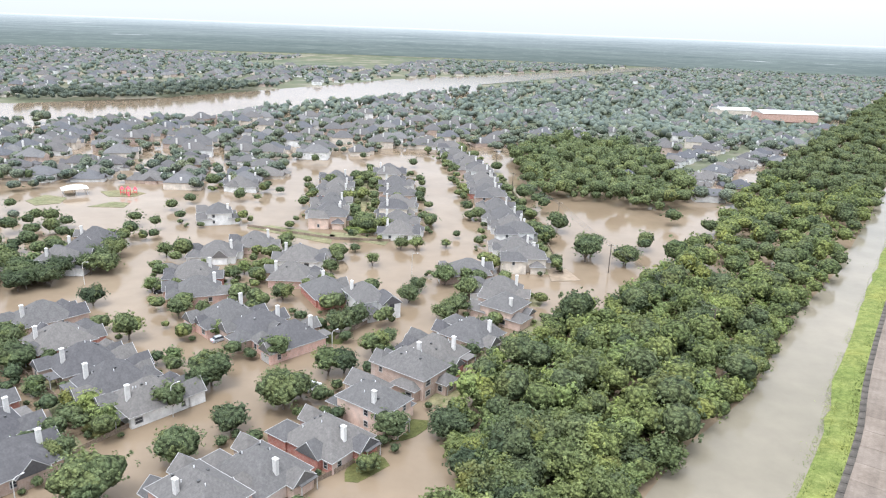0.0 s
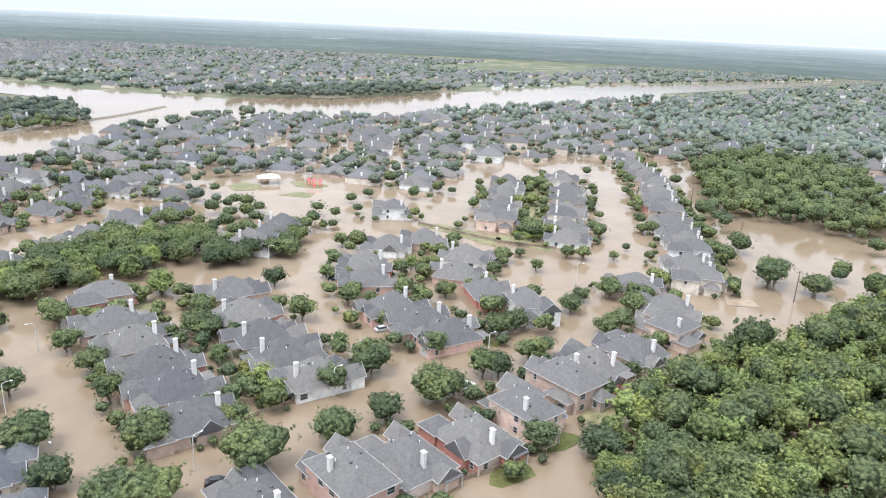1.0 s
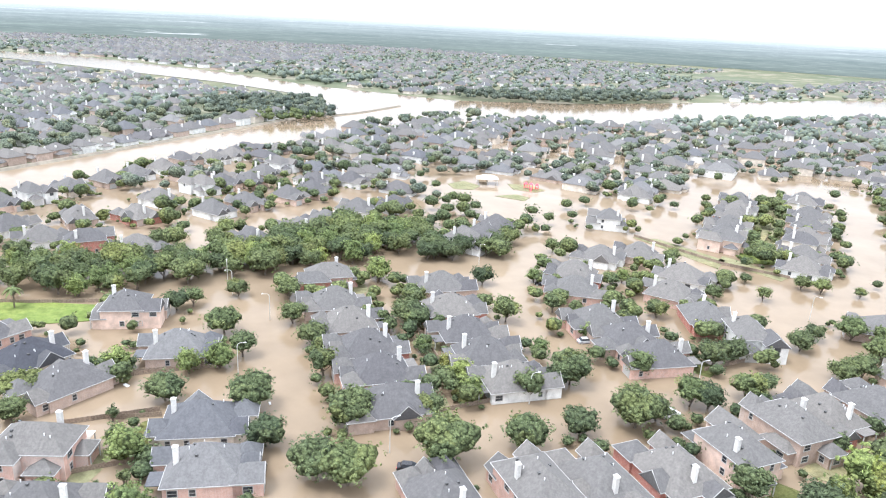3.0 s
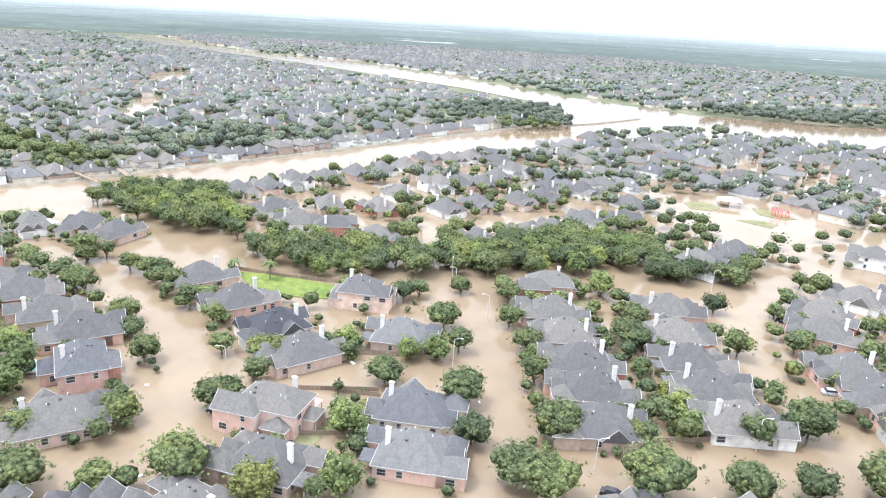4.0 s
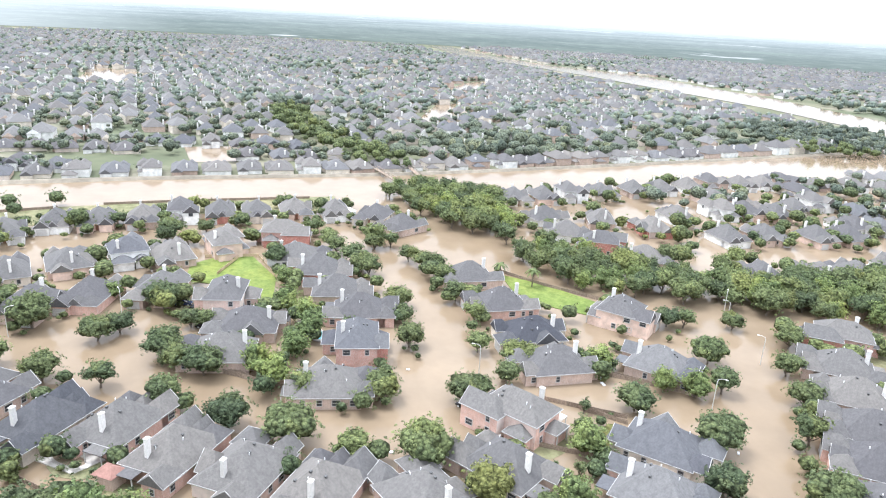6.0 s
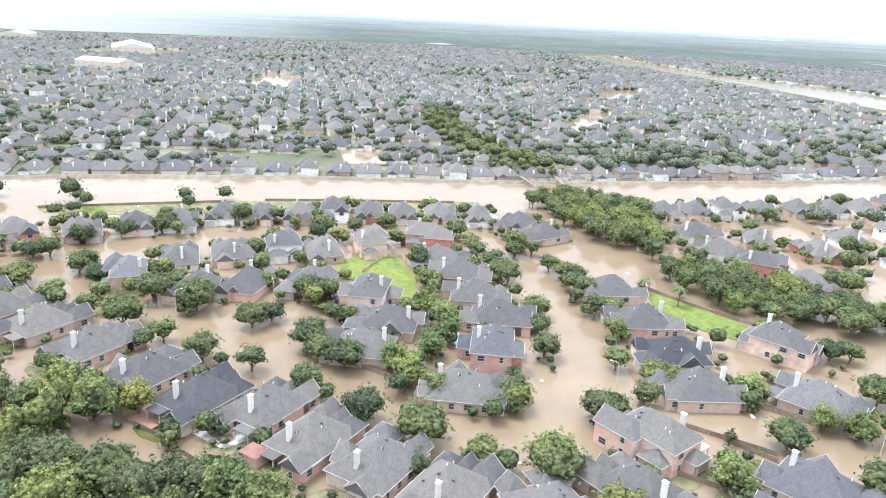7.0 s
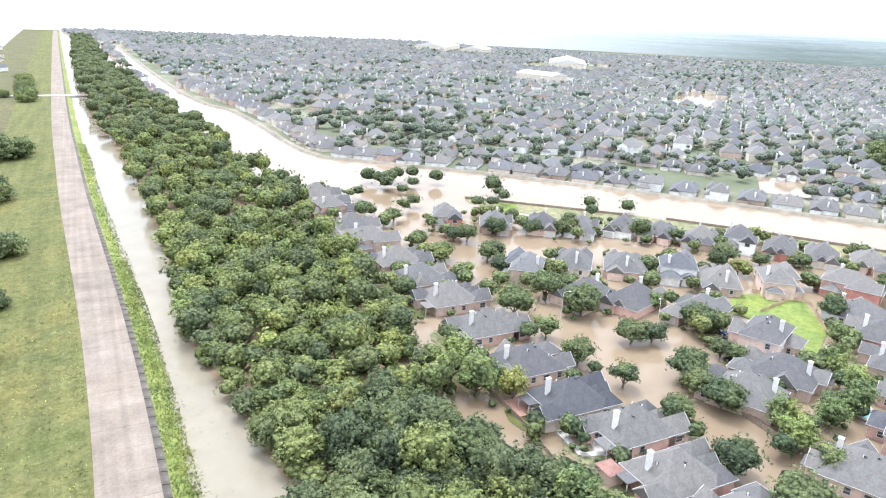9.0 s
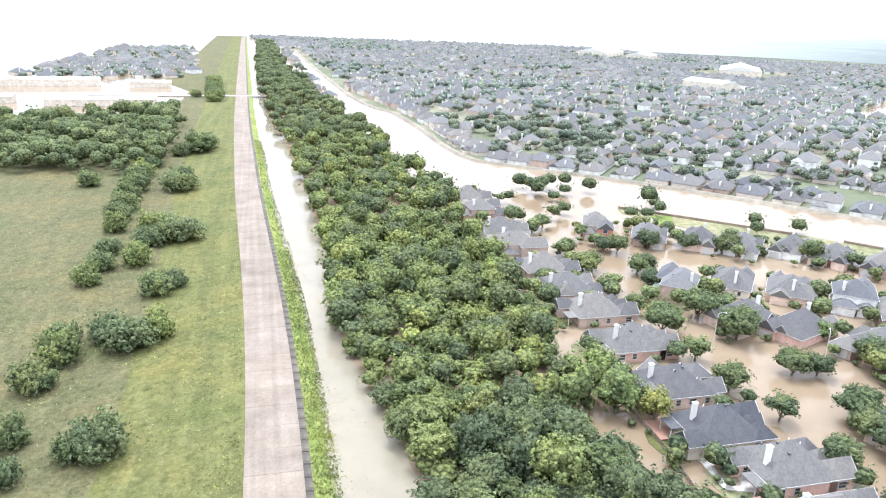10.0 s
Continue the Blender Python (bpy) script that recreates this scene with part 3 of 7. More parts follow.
# ---------------------------------------------------------------- houses
# blocks: centre x, y, width, depth, eave height, pitch, ridge axis, ends (h hip, g gable; low end first)
SHAPES = {
    "A": ([(0, 1.5, 11.5, 11, 5.3, 0.68, "x", "hh"), (-2.9, -5.0, 5.6, 7, 5.0, 0.8, "y", "gh"), (2.6, 8.0, 6.2, 5.0, 2.9, 0.55, "y", "hh"), (3.2, -5.6, 5.2, 6.5, 2.9, 0.75, "y", "gh"), (-3.3, 7.6, 4.4, 3.4, 2.9, 0.6, "y", "hg")], (3.4, 5.4, 9.2)),
    "B": ([(0, 0, 12.0, 14.0, 2.9, 0.78, "y", "hh"), (-3.5, -8.0, 5.0, 5.5, 3.0, 0.88, "y", "gh"), (3.7, -7.2, 4.6, 4.5, 3.0, 0.9, "y", "hh"), (3.6, 7.4, 4.6, 5.5, 3.0, 0.8, "y", "hg"), (0.3, -7.6, 3.2, 3.8, 3.1, 1.0, "y", "gh")], (-1.2, 5.2, 8.2)),
    "C": ([(-1, 2, 9.5, 14, 5.4, 0.72, "y", "hh"), (3.4, -3.5, 6, 9.5, 5.1, 0.78, "y", "gh"), (-3, -6.2, 5, 4, 2.9, 0.75, "y", "hh"), (3.6, 5.5, 5.0, 5.0, 2.9, 0.6, "y", "hh"), (-2.6, 9.8, 4.6, 3.2, 2.9, 0.6, "y", "hh")], (-4.4, 5.0, 9.5)),
    "D": ([(0, 0, 15, 10, 5.5, 0.68, "x", "hh"), (-3.5, 6.2, 7, 5, 3.0, 0.6, "y", "hh"), (4, -5.6, 5, 4, 5.1, 0.9, "y", "gh"), (-3.8, -5.4, 5.6, 4.2, 2.9, 0.7, "y", "hh")], (1.0, 3.6, 9.6)),
    "E": ([(0, 0.5, 12.6, 14.6, 2.9, 0.7, "y", "hh"), (4, -8.0, 5.6, 5.5, 3.0, 0.7, "y", "hh"), (-3.5, -7.4, 4.5, 4, 3.0, 0.9, "y", "gh"), (5.4, 2.0, 4.0, 5.6, 2.9, 0.9, "x", "hg"), (-2.5, 7.6, 5.2, 4.5, 2.9, 0.75, "y", "hg")], (0.8, 5.8, 7.8)),
    "F": ([(0, 0, 10.8, 15.5, 5.4, 0.72, "y", "hh"), (-2.8, -8.6, 4.8, 4.2, 3.0, 0.85, "y", "gh"), (5.6, 3, 3.6, 7, 3.0, 0.6, "y", "hh"), (2.6, -7.6, 4.8, 3.6, 5.2, 0.9, "y", "gh"), (-2.4, 8.8, 4.6, 3.4, 3.0, 0.7, "y", "hh")], (-4.0, -1.0, 9.6)),
}
EAVE = 0.45


def roof_block(blk, wall, gable):
    """The roof of one block, and the white board that runs round its eaves and up its gables."""
    cx, cy, w, d, ez, pitch, axis, ends = blk
    turn = axis == "x"
    L, W = (w, d) if turn else (d, w)
    hl, hw = L / 2, W / 2

    def P(a, b, z):  # a along the ridge, b across
        return Vector((cx + a, cy - b, z) if turn else (cx + b, cy + a, z))

    lo = -hl - (0.3 if ends[0] == "g" else EAVE)
    hi = hl + (0.3 if ends[1] == "g" else EAVE)
    bw = hw + EAVE
    r0 = lo if ends[0] == "g" else min(lo + bw, 0)
    r1 = hi if ends[1] == "g" else max(hi - bw, 0)
    rise, t = pitch * bw, 0.16
    bm = bmesh.new()
    top = [bm.verts.new(P(*c)) for c in ((lo, -bw, ez), (hi, -bw, ez), (hi, bw, ez), (lo, bw, ez), (r0, 0, ez + rise), (r1, 0, ez + rise))]
    low = [bm.verts.new(P(*c)) for c in ((lo, -bw, ez - t), (hi, -bw, ez - t), (hi, bw, ez - t), (lo, bw, ez - t))]
    for f in ((0, 1, 5, 4), (2, 3, 4, 5), (1, 2, 5), (3, 0, 4)):
        bm.faces.new([top[i] for i in f])
    bm.faces.new(low[::-1])
    for i in range(4):
        bm.faces.new((low[i], low[(i + 1) % 4], top[(i + 1) % 4], top[i]))
    bmesh.ops.recalc_face_normals(bm, faces=bm.faces)
    # one board, bent round the eaves
    loop = [(lo, -bw, 0), (hi, -bw, 0)] + ([(hi, 0, rise)] if ends[1] == "g" else []) + [(hi, bw, 0), (lo, bw, 0)] + ([(lo, 0, rise)] if ends[0] == "g" else [])
    tb = bmesh.new()
    rings = []
    for a, b, z in loop:
        oa, ob = 0.06 * (1 if a > 0 else -1), 0.06 * (0 if b == 0 else 1 if b > 0 else -1)
        rings.append([tb.verts.new(P(a + k * oa, b + k * ob, ez + z + dz)) for k, dz in ((1, 0.02), (1, -0.15), (-1, -0.15), (-1, 0.01))])
    n = len(rings)
    for i in range(n):
        p, q = rings[i], rings[(i + 1) % n]
        for k in range(4):
            tb.faces.new((p[k], q[k], q[(k + 1) % 4], p[(k + 1) % 4]))
    bmesh.ops.recalc_face_normals(tb, faces=tb.faces)
    for end, a in ((ends[0], lo), (ends[1], hi)):
        if end == "g":
            s = 1 if a > 0 else -1
            inner = (hl - 0.02) * s
            corners = ((-hw, ez - 0.2), (hw, ez - 0.2), (0, ez + pitch * hw + 0.05))
            vs, v2 = [gable.verts.new(P(inner, *c)) for c in corners], [gable.verts.new(P(inner - 0.3 * s, *c)) for c in corners]
            gable.faces.new(vs), gable.faces.new(v2[::-1])
            for i in range(3):
                gable.faces.new((vs[i], v2[i], v2[(i + 1) % 3], vs[(i + 1) % 3]))
    box(wall, cx, cy, ez / 2 - 0.75, w, d, ez + 1.3)
    return bm, tb


def window(parent, x, y, z, w, h, ang, rich):
    """A framed window that faces the way ang; its pane is a part of it."""
    fr = bmesh.new()
    c, s = math.cos(ang), math.sin(ang)

    def put(b, u, v, du, dv, thick, out):
        box(b, x + c * out - s * u, y + s * out + c * u, z + v, thick, du, dv, ang)

    def corner(u, v, out):
        return fr.verts.new((x + c * out - s * u, y + s * out + c * u, z + v))

    rings = []  # a moulded frame, from the wall out and back to the pane
    for grow, out in ((0.14, -0.02), (0.14, 0.09), (0.0, 0.09), (0.0, 0.02)):
        a, b = w / 2 + grow, h / 2 + grow
        rings.append([corner(u, v, out) for u, v in ((-a, -b), (a, -b), (a, b), (-a, b))])
    for p, q in zip(rings, rings[1:]):
        for k in range(4):
            fr.faces.new((p[k], p[(k + 1) % 4], q[(k + 1) % 4], q[k]))
    if rich < 2:
        fr.faces.new(rings[-1]).material_index = 1
        part("window", fr, [M["trim"], M["glass"]], parent, "white framed window")
        return
    bar = [corner(u, v, 0.06) for u, v in ((-w / 2, -0.04), (w / 2, -0.04), (w / 2, 0.04), (-w / 2, 0.04))]
    fr.faces.new(bar)
    ob = part("window", fr, M["trim"], parent, "white framed window")
    pn = bmesh.new()
    put(pn, 0, 0, w, h, 0.04, 0.015)
    part("pane", pn, M["glass"], ob, "dark glass pane")


HOUSE_CACHE = {}
YARDS = []  # houses with gardens: x, y, facing
SITED = []  # footprints, for keeping trees clear
WALL_WORDS = {"brick_red": "red brick", "brick_pink": "pink brick", "brick_tan": "tan brick", "siding_cream": "cream clad", "siding_peach": "peach rendered", "siding_white": "white clad"}
ROOF_WORDS = {"roof_grey": "grey shingle roof", "roof_slate": "blue-grey shingle roof", "roof_dark": "dark charcoal shingle roof", "roof_brown": "brownish shingle roof"}


def pour(source, target):
    """Adds one bmesh to another."""
    me = bpy.data.meshes.new("pour")
    source.to_mesh(me)
    source.free()
    target.from_mesh(me)
    bpy.data.meshes.remove(me)


def build_house(shape, wall, roof, mirror, rich):
    """rich: 2 with all its parts, 1 plainer, 0 a far house."""
    blocks, (chx, chy, chz) = SHAPES[shape]
    chz -= 0 if rich else 0.9
    sg = -1 if mirror else 1
    blocks = [(b[0] * sg, *b[1:]) for b in (blocks if rich else blocks[:4])]
    chx *= sg
    rnd = random.Random(shape + wall + str(mirror))
    root = tagged(new("house"), "flooded %s house with a hipped %s" % (WALL_WORDS[wall], ROOF_WORDS[roof]), "house", "houses of the flooded streets")
    wb = bmesh.new()
    gable_mat = M["siding_white"] if rnd.random() < 0.55 else M[wall]
    roofs, eaves = [], bmesh.new()
    for blk in blocks:
        gb = bmesh.new()
        rb, tb = roof_block(blk, wb, gb if rich else wb)
        if len(gb.faces) and rich:
            part("gable", gb, gable_mat, root)
        if not rich and roofs:
            pour(rb, far_roof)
        elif not rich:
            far_roof = rb
            roofs.append(None)
        else:
            roofs.append(part("roof", rb, M[roof], root))
        if rich:
            pour(tb, eaves)
        else:
            tb.free()
    rf = roofs[0]
    if not rich:
        part("roof", far_roof, M[roof], root)
    if rich:
        part("eaves_board", eaves, M["eaves"], rf, "pale eaves board")
    part("wall", wb, M[wall], root)
    # chimney
    cb = bmesh.new()
    chz -= 0.3
    box(cb, chx, chy, chz / 2 - 0.5, 0.75, 0.98, chz + 1.0)
    ch = part("chimney", cb, M["chimney"], root, "tall pale chimney")
    if not rich:
        return root
    cb = bmesh.new()
    box(cb, chx, chy, chz + 0.09, 0.9, 1.14, 0.18)
    box(cb, chx, chy, chz + 0.28, 0.4, 0.4, 0.2)
    part("chimney_cap", cb, M["chimney"], ch)
    # roof vents and pipes on the main slopes
    cx, cy, w, d, ez, pitch, axis, ends = blocks[0]
    for k in range(6 if rich == 2 else 1):
        u, v = rnd.uniform(-0.3, 0.3) * w, rnd.uniform(-0.3, 0.3) * d
        edge = min(w / 2 + EAVE - abs(u), d / 2 + EAVE - abs(v))
        vb = bmesh.new()
        zz = ez + pitch * edge
        if k % 2:
            tube(vb, [(cx + u, cy + v, zz - 0.1), (cx + u, cy + v, zz + 0.45)], [0.1, 0.1], 6)
            part("vent_pipe", vb, M["white_paint"], rf, "short white vent pipe")
            continue
        box(vb, cx + u, cy + v, zz + 0.08, 0.4, 0.4, 0.35)
        box(vb, cx + u, cy + v, zz + 0.28, 0.5, 0.5, 0.06)
        part("roof_vent", vb, M["metal_dark"], rf, "small dark roof vent")

    def free(x, y, me):
        return not any(o is not me and abs(x - o[0]) < o[2] / 2 + 0.3 and abs(y - o[1]) < o[3] / 2 + 0.3 for o in blocks)

    for blk in blocks if rich == 2 else blocks[:2]:
        bx, by, bw, bd, ez = blk[:5]
        for ang, half, run in ((0, bw / 2, bd), (math.pi / 2, bd / 2, bw), (math.pi, bw / 2, bd), (-math.pi / 2, bd / 2, bw)):
            n = max(1, int(run / (3.4 if rich == 2 else 5.0)))
            for k in range(n):
                u = (k + 0.5) / n * run - run / 2
                x = bx + math.cos(ang) * half - math.sin(ang) * u
                y = by + math.sin(ang) * half + math.cos(ang) * u
                ox, oy = x + math.cos(ang) * 0.4, y + math.sin(ang) * 0.4
                if not free(ox, oy, blk) or abs(ox - chx) < 1.3 and abs(oy - chy) < 1.3:
                    continue
                for z in ([1.55, 4.2] if ez > 4.5 else [1.55]):
                    if rnd.random() < (0.5 if rich == 2 else 0.25):
                        window(root, x, y, z, rnd.choice((0.9, 1.1, 1.7)), 1.3, ang, rich)
    # garage door and front door on the street side
    gb2 = max(blocks[1:], key=lambda b: -b[1] + 0.2 * b[2])
    gx, gy = gb2[0], gb2[1] - gb2[3] / 2
    db = bmesh.new()
    for k in range(4):
        box(db, gx, gy - 0.05, 0.3 + 0.56 * k, 3.6 if gb2[2] > 4.9 else 2.8, 0.08, 0.53)
    part("garage_door", db, M["trim"], root, "white panelled garage door")
    fx, fy = blocks[0][0], blocks[0][1] - blocks[0][3] / 2
    db = bmesh.new()
    box(db, fx, fy - 0.04, 1.1, 1.1, 0.08, 2.2)
    part("front_door", db, M["door_paint"], root)
    if rich == 2:
        # covered terrace at the back
        px, py = -blocks[0][2] * 0.25 * sg, blocks[0][1] + blocks[0][3] / 2
        pb = bmesh.new()
        beam(pb, (px - 2.2, py + 1.5, 2.75), (px + 2.2, py + 1.5, 2.75), 3.2, 0.14)
        po = part("porch_roof", pb, M[roof], root, "lean-to terrace roof")
        for sx in (-2, 2):
            pb = bmesh.new()
            box(pb, px + sx, py + 2.9, 1.0, 0.18, 0.18, 3.4)
            part("porch_post", pb, M["trim"], po, "white post")
    return root


def house(x, y, facing, shape="A", wall="brick_pink", roof="roof_grey", mirror=False, rich=2, size=1.0, z=0.0):
    key = (shape, wall, roof, mirror, rich)
    m = pose(x, y, z, 0, 0, facing + 90) @ Matrix.Diagonal((size, size, (0.8, 0.9, 0.94)[rich], 1.0))
    SITED.append((x, y, 7.8))
    if rich:
        YARDS.append((x, y, facing))
    if key not in HOUSE_CACHE:
        HOUSE_CACHE[key] = build_house(*key)
        ob = HOUSE_CACHE[key]
        ob.matrix_basis = m
        return ob
    ob = copy_thing(HOUSE_CACHE[key], pose(x, y, 0, 0, 0, facing + 90))
    ob.matrix_basis = m
    return ob


WALLS = {"r": "brick_red", "p": "brick_pink", "t": "brick_tan", "c": "siding_cream", "o": "siding_peach", "w": "siding_white"}
ROOFS = {"g": "roof_grey", "s": "roof_slate", "d": "roof_dark", "b": "roof_brown"}


def row(facing, sites, rich=True):
    """Houses of one street side: x, y and a code of shape, wall, roof and m for mirrored."""
    for x, y, code, *more in sites:
        if code[1] == "t" and (y > 180 or x < -200):  # paler fronts in the outer streets
            code = code[0] + "wctwo"[int(abs(x * 3 + y * 7)) % 5] + code[2:]
        house(x, y, more[0] if more else facing, code[0], WALLS[code[1]], ROOFS[code[2]], "m" in code[3:], 2 if rich and math.hypot(x, y) < 185 else 1, 0.9 if math.hypot(x, y) < 240 else 0.84)


# along the woods, their backs to the belt of trees
row(145, [(-229, -174, "Btg"), (-214, -154, "Apgm"), (-201, -136, "Btg"), (-188, -118, "Ctgm"), (-179, -103, "Btg"), (-170, -89, "Etgm"), (-161, -75, "Btg"), (-150, -59, "Bpg"),
          (-138, -43, "Etg"), (-128, -30, "Bcdm"), (-124.5, -17, "Bpg"), (-114, -7, "Bpgm"), (-107, 5, "Etg"), (-99, 16, "Bpg"), (-94, 32, "Etgm", 200)])
row(145, [(-50, 87, "Bpg"), (-38, 97, "Fpgm"), (-31, 107, "Etg"), (-21, 118, "Erg"), (-14, 131, "Cogm"), (-6, 145, "Ftg"), (-1, 157, "Brg"), (8, 169, "Etgm"), (17, 186, "Aog"), (18, 202, "Btg", 170),
          (8, 219, "Etg", 190), (27, 230, "Ctg", 180), (26, 247, "Ewgm", 180), (27, 262, "Ctg", 180), (27, 277, "Btg", 180), (25, 292, "Ewg", 180), (23, 307, "Btgm", 180), (21, 322, "Ctg", 180)])
row(180, [(20, 337, "Brg"), (20, 352, "Ewgm"), (19, 367, "Btg"), (18, 382, "Ctgm"), (16, 397, "Etg"), (13, 412, "Btgm"), (9, 428, "Ewg"), (5, 444, "Btg"), (1, 460, "Ctg"), (-4, 476, "Btgm")], False)
# round the lawns inside the ring
row(-100, [(-151, 0, "Etgm"), (-165, 6, "Etg"), (-181, 1, "Dpg")])
row(80, [(-132, 22, "Etg"), (-149, 30, "Drsm"), (-169, 34, "Bpgm"), (-184, 30, "Btg"), (-201, 27, "Brg"), (-214, 22, "Etg"), (-234, 20, "Crgm")])
# beside the canal
row(2, [(-227, -112, "Crg", 30), (-235, -96, "Etg", 25), (-244, -81, "Btgm", 20), (-249, -68, "Etg", 12), (-259, -55, "Bwg"), (-260, -42, "Etgm"), (-262, -28, "Btg"), (-265, -15, "Cwg"), (-267, -2, "Brg"),
        (-266, 11, "Btgm"), (-268, 25, "Etg"), (-265, 40, "Bwg"), (-258, 54, "Etgm", -30), (-243, 61, "Btg", -60)])
row(195, [(-194, -67, "Cts"), (-209, -57, "Btg"), (-216, -43, "Etgm"), (-222, -28, "Aws"), (-219, -15, "Btg"), (-228, 0, "Ctgm")])
row(-15, [(-186, -46, "Etg"), (-190, -33, "Bpg"), (-192, -16, "Etgm")])
# the block between the two long streets
row(-92, [(-190, 70, "Btg"), (-168, 72, "Bpg"), (-149, 73, "Ecd"), (-133, 72, "Etgm")])
row(42, [(-154, 102, "Aog"), (-128, 96, "Bts"), (-99, 79, "Ecs"), (-87, 70, "Bps")])
row(215, [(-114, 54, "Cpg"), (-99, 48, "Btgm")])
row(230, [(-132, 149, "Crg"), (-119, 139, "Btg"), (-107, 131, "Btgm"), (-95, 123, "Brg"), (-85, 115, "Bpg"), (-75, 106, "Etg")])
row(48, [(-104, 169, "Btg"), (-92, 156, "Erg"), (-81, 145, "Btg"), (-71, 137, "Bpgm"), (-60, 130, "Bwg")])
row(225, [(-77, 228, "Ewg", 190), (-77, 206, "Brg", 190), (-71, 192, "Bpg", 200), (-67, 240, "Btg", 190), (-57, 174, "Bpg"), (-47, 168, "Etg"), (-37, 162, "Bpgm")])
row(0, [(-48, 227, "Etg"), (-47, 208, "Bpg"), (-34, 196, "Erg", -60), (-20, 187, "Cwg", -60)])
row(180, [(-47, 275, "Ctg"), (-49, 290, "Ewg"), (-50, 305, "Btgm"), (-51, 322, "Brg"), (-53, 338, "Ewg"), (-56, 355, "Btg"), (-92, 274, "Awg", 200), (-99, 333, "Ewgm", 0)], False)
row(0, [(-17, 263, "Ewg"), (-19, 278, "Btg"), (-20, 293, "Ctg"), (-21, 308, "Ewgm"), (-23, 328, "Btg"), (-25, 349, "Etg"), (-28, 365, "Ctg"), (-31, 381, "Ewg")], False)
row(0, [(-123, 238, "Btg"), (-121, 225, "Etg"), (-119, 211, "Ctg"), (-172, 237, "Ewg", 100), (-178, 221, "Btg", 190), (-176, 199, "Etg", 185), (-175, 184, "Btgm", 180), (-179, 165, "Etg", 170)], False)
row(0, [(-218, 181, "Bwg"), (-218, 198, "Etg"), (-214, 218, "Btg"), (-214, 233, "Etgm"), (-246, 226, "Btg", 180), (-246, 178, "Btg", 180), (-252, 202, "Cwg", 180), (-232, 158, "Erg", 180), (-244, 142, "Btg", 160), (-250, 120, "Btg", 100)], False)

# the row that backs onto the canal farther north, and the streets before it
row(0, [(-282, 120, "Etg"), (-283, 134, "Btgm"), (-284, 148, "Cwg"), (-288, 165, "Etg"), (-292, 184, "Btg"), (-294, 200, "Ewgm"), (-297, 217, "Btg"), (-299, 232, "Ctg"), (-300, 249, "Btgm"), (-301, 264, "Etg")], False)
row(0, [(-252, 215, "Etgm"), (-255, 243, "Btg"), (-259, 259, "Cwg"), (-226, 248, "Etg", 180), (-214, 260, "Bwg"), (-229, 120, "Btg", 60), (-212, 127, "Crg", 60), (-199, 135, "Etgm", 60)], False)

# ---------------------------------------------------------------- trees
def ball(level):
    bm = bmesh.new()
    bmesh.ops.create_icosphere(bm, subdivisions=level, radius=1.0)
    v, f = np.array([v.co[:] for v in bm.verts]), np.array([[v.index for v in f.verts] for f in bm.faces])
    bm.free()
    return v, f


SEED_V, SEED_F = ball(1)


HEARTS = {level: ball(level) for level in (2, 3)}
CROWNS = {}  # leaves, their outward way and the hearts of each crown, by its tree's kind


def crown_data(lobes, count, size, seed, squash=0.8):
    """A crown of many small leaf sprigs over a group of lobes (x, y, z, radius), and the lumpy heart that the lobes make together."""
    rg = np.random.RandomState(seed)
    lob = np.array(lobes, float)
    share = lob[:, 3] ** 2 / (lob[:, 3] ** 2).sum()
    # sprays of leaves sit all over the lobes; each spray is a small dome of leaves
    per = 11
    many = count // per
    count = many * per
    pick = rg.choice(len(lob), many, p=share)
    out = rg.normal(size=(many, 3))
    out[:, 2] = out[:, 2] * 0.9 + 0.3
    out /= np.linalg.norm(out, axis=1, keepdims=True)
    spray = lob[pick, :3] + out * (lob[pick, 3] * (0.74 + 0.4 * rg.rand(many)))[:, None] * np.array([1, 1, squash])
    dome = size * (1.1 + 1.5 * rg.rand(many) ** 2)
    spray, out, dome = np.repeat(spray, per, axis=0), np.repeat(out, per, axis=0), np.repeat(dome, per)
    d = rg.normal(size=(count, 3)) + out * 0.9 + np.array([0, 0, 0.5])
    d /= np.linalg.norm(d, axis=1, keepdims=True)
    c = spray + d * (dome * (0.7 + 0.5 * rg.rand(count)))[:, None]
    n = d + rg.normal(scale=0.45, size=(count, 3))
    n /= np.linalg.norm(n, axis=1, keepdims=True)
    a = np.cross(n, rg.normal(size=(count, 3)))
    a /= np.linalg.norm(a, axis=1, keepdims=True)
    b = np.cross(n, a)
    s = size * (0.6 + 0.8 * rg.rand(count))[:, None]
    w = s * (0.5 + 0.3 * rg.rand(count))[:, None]
    tri = np.stack([c - a * s * 0.75 - b * w * 0.6, c + a * s * 0.75 - b * w * 0.6 + n * s * 0.15, c + b * w * 1.2], 1)
    way = d * 0.8 + 0.3 * n + 0.3 * out + np.array([0, 0, 0.15])
    way /= np.linalg.norm(way, axis=1, keepdims=True)
    tight = lob * np.array([1, 1, 1 / squash, 0.8])
    mid = (tight[:, :3] * share[:, None]).sum(0)
    off = tight[:, :3] - mid
    hearts = {}
    for level, (bv, bf) in HEARTS.items():
        along = bv @ off.T
        inner = tight[:, 3] ** 2 - (off ** 2).sum(1) + along ** 2
        reach = np.where(inner > 0, along + np.sqrt(np.maximum(inner, 0)), 0).max(1, keepdims=True)
        reach = np.maximum(reach, 0.5 * reach.mean())
        if level == 2:  # too coarse for single lobes
            reach = 0.45 * reach + 0.55 * reach.mean()
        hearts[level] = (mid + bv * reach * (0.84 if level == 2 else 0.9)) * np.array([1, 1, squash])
    return tri, way, hearts


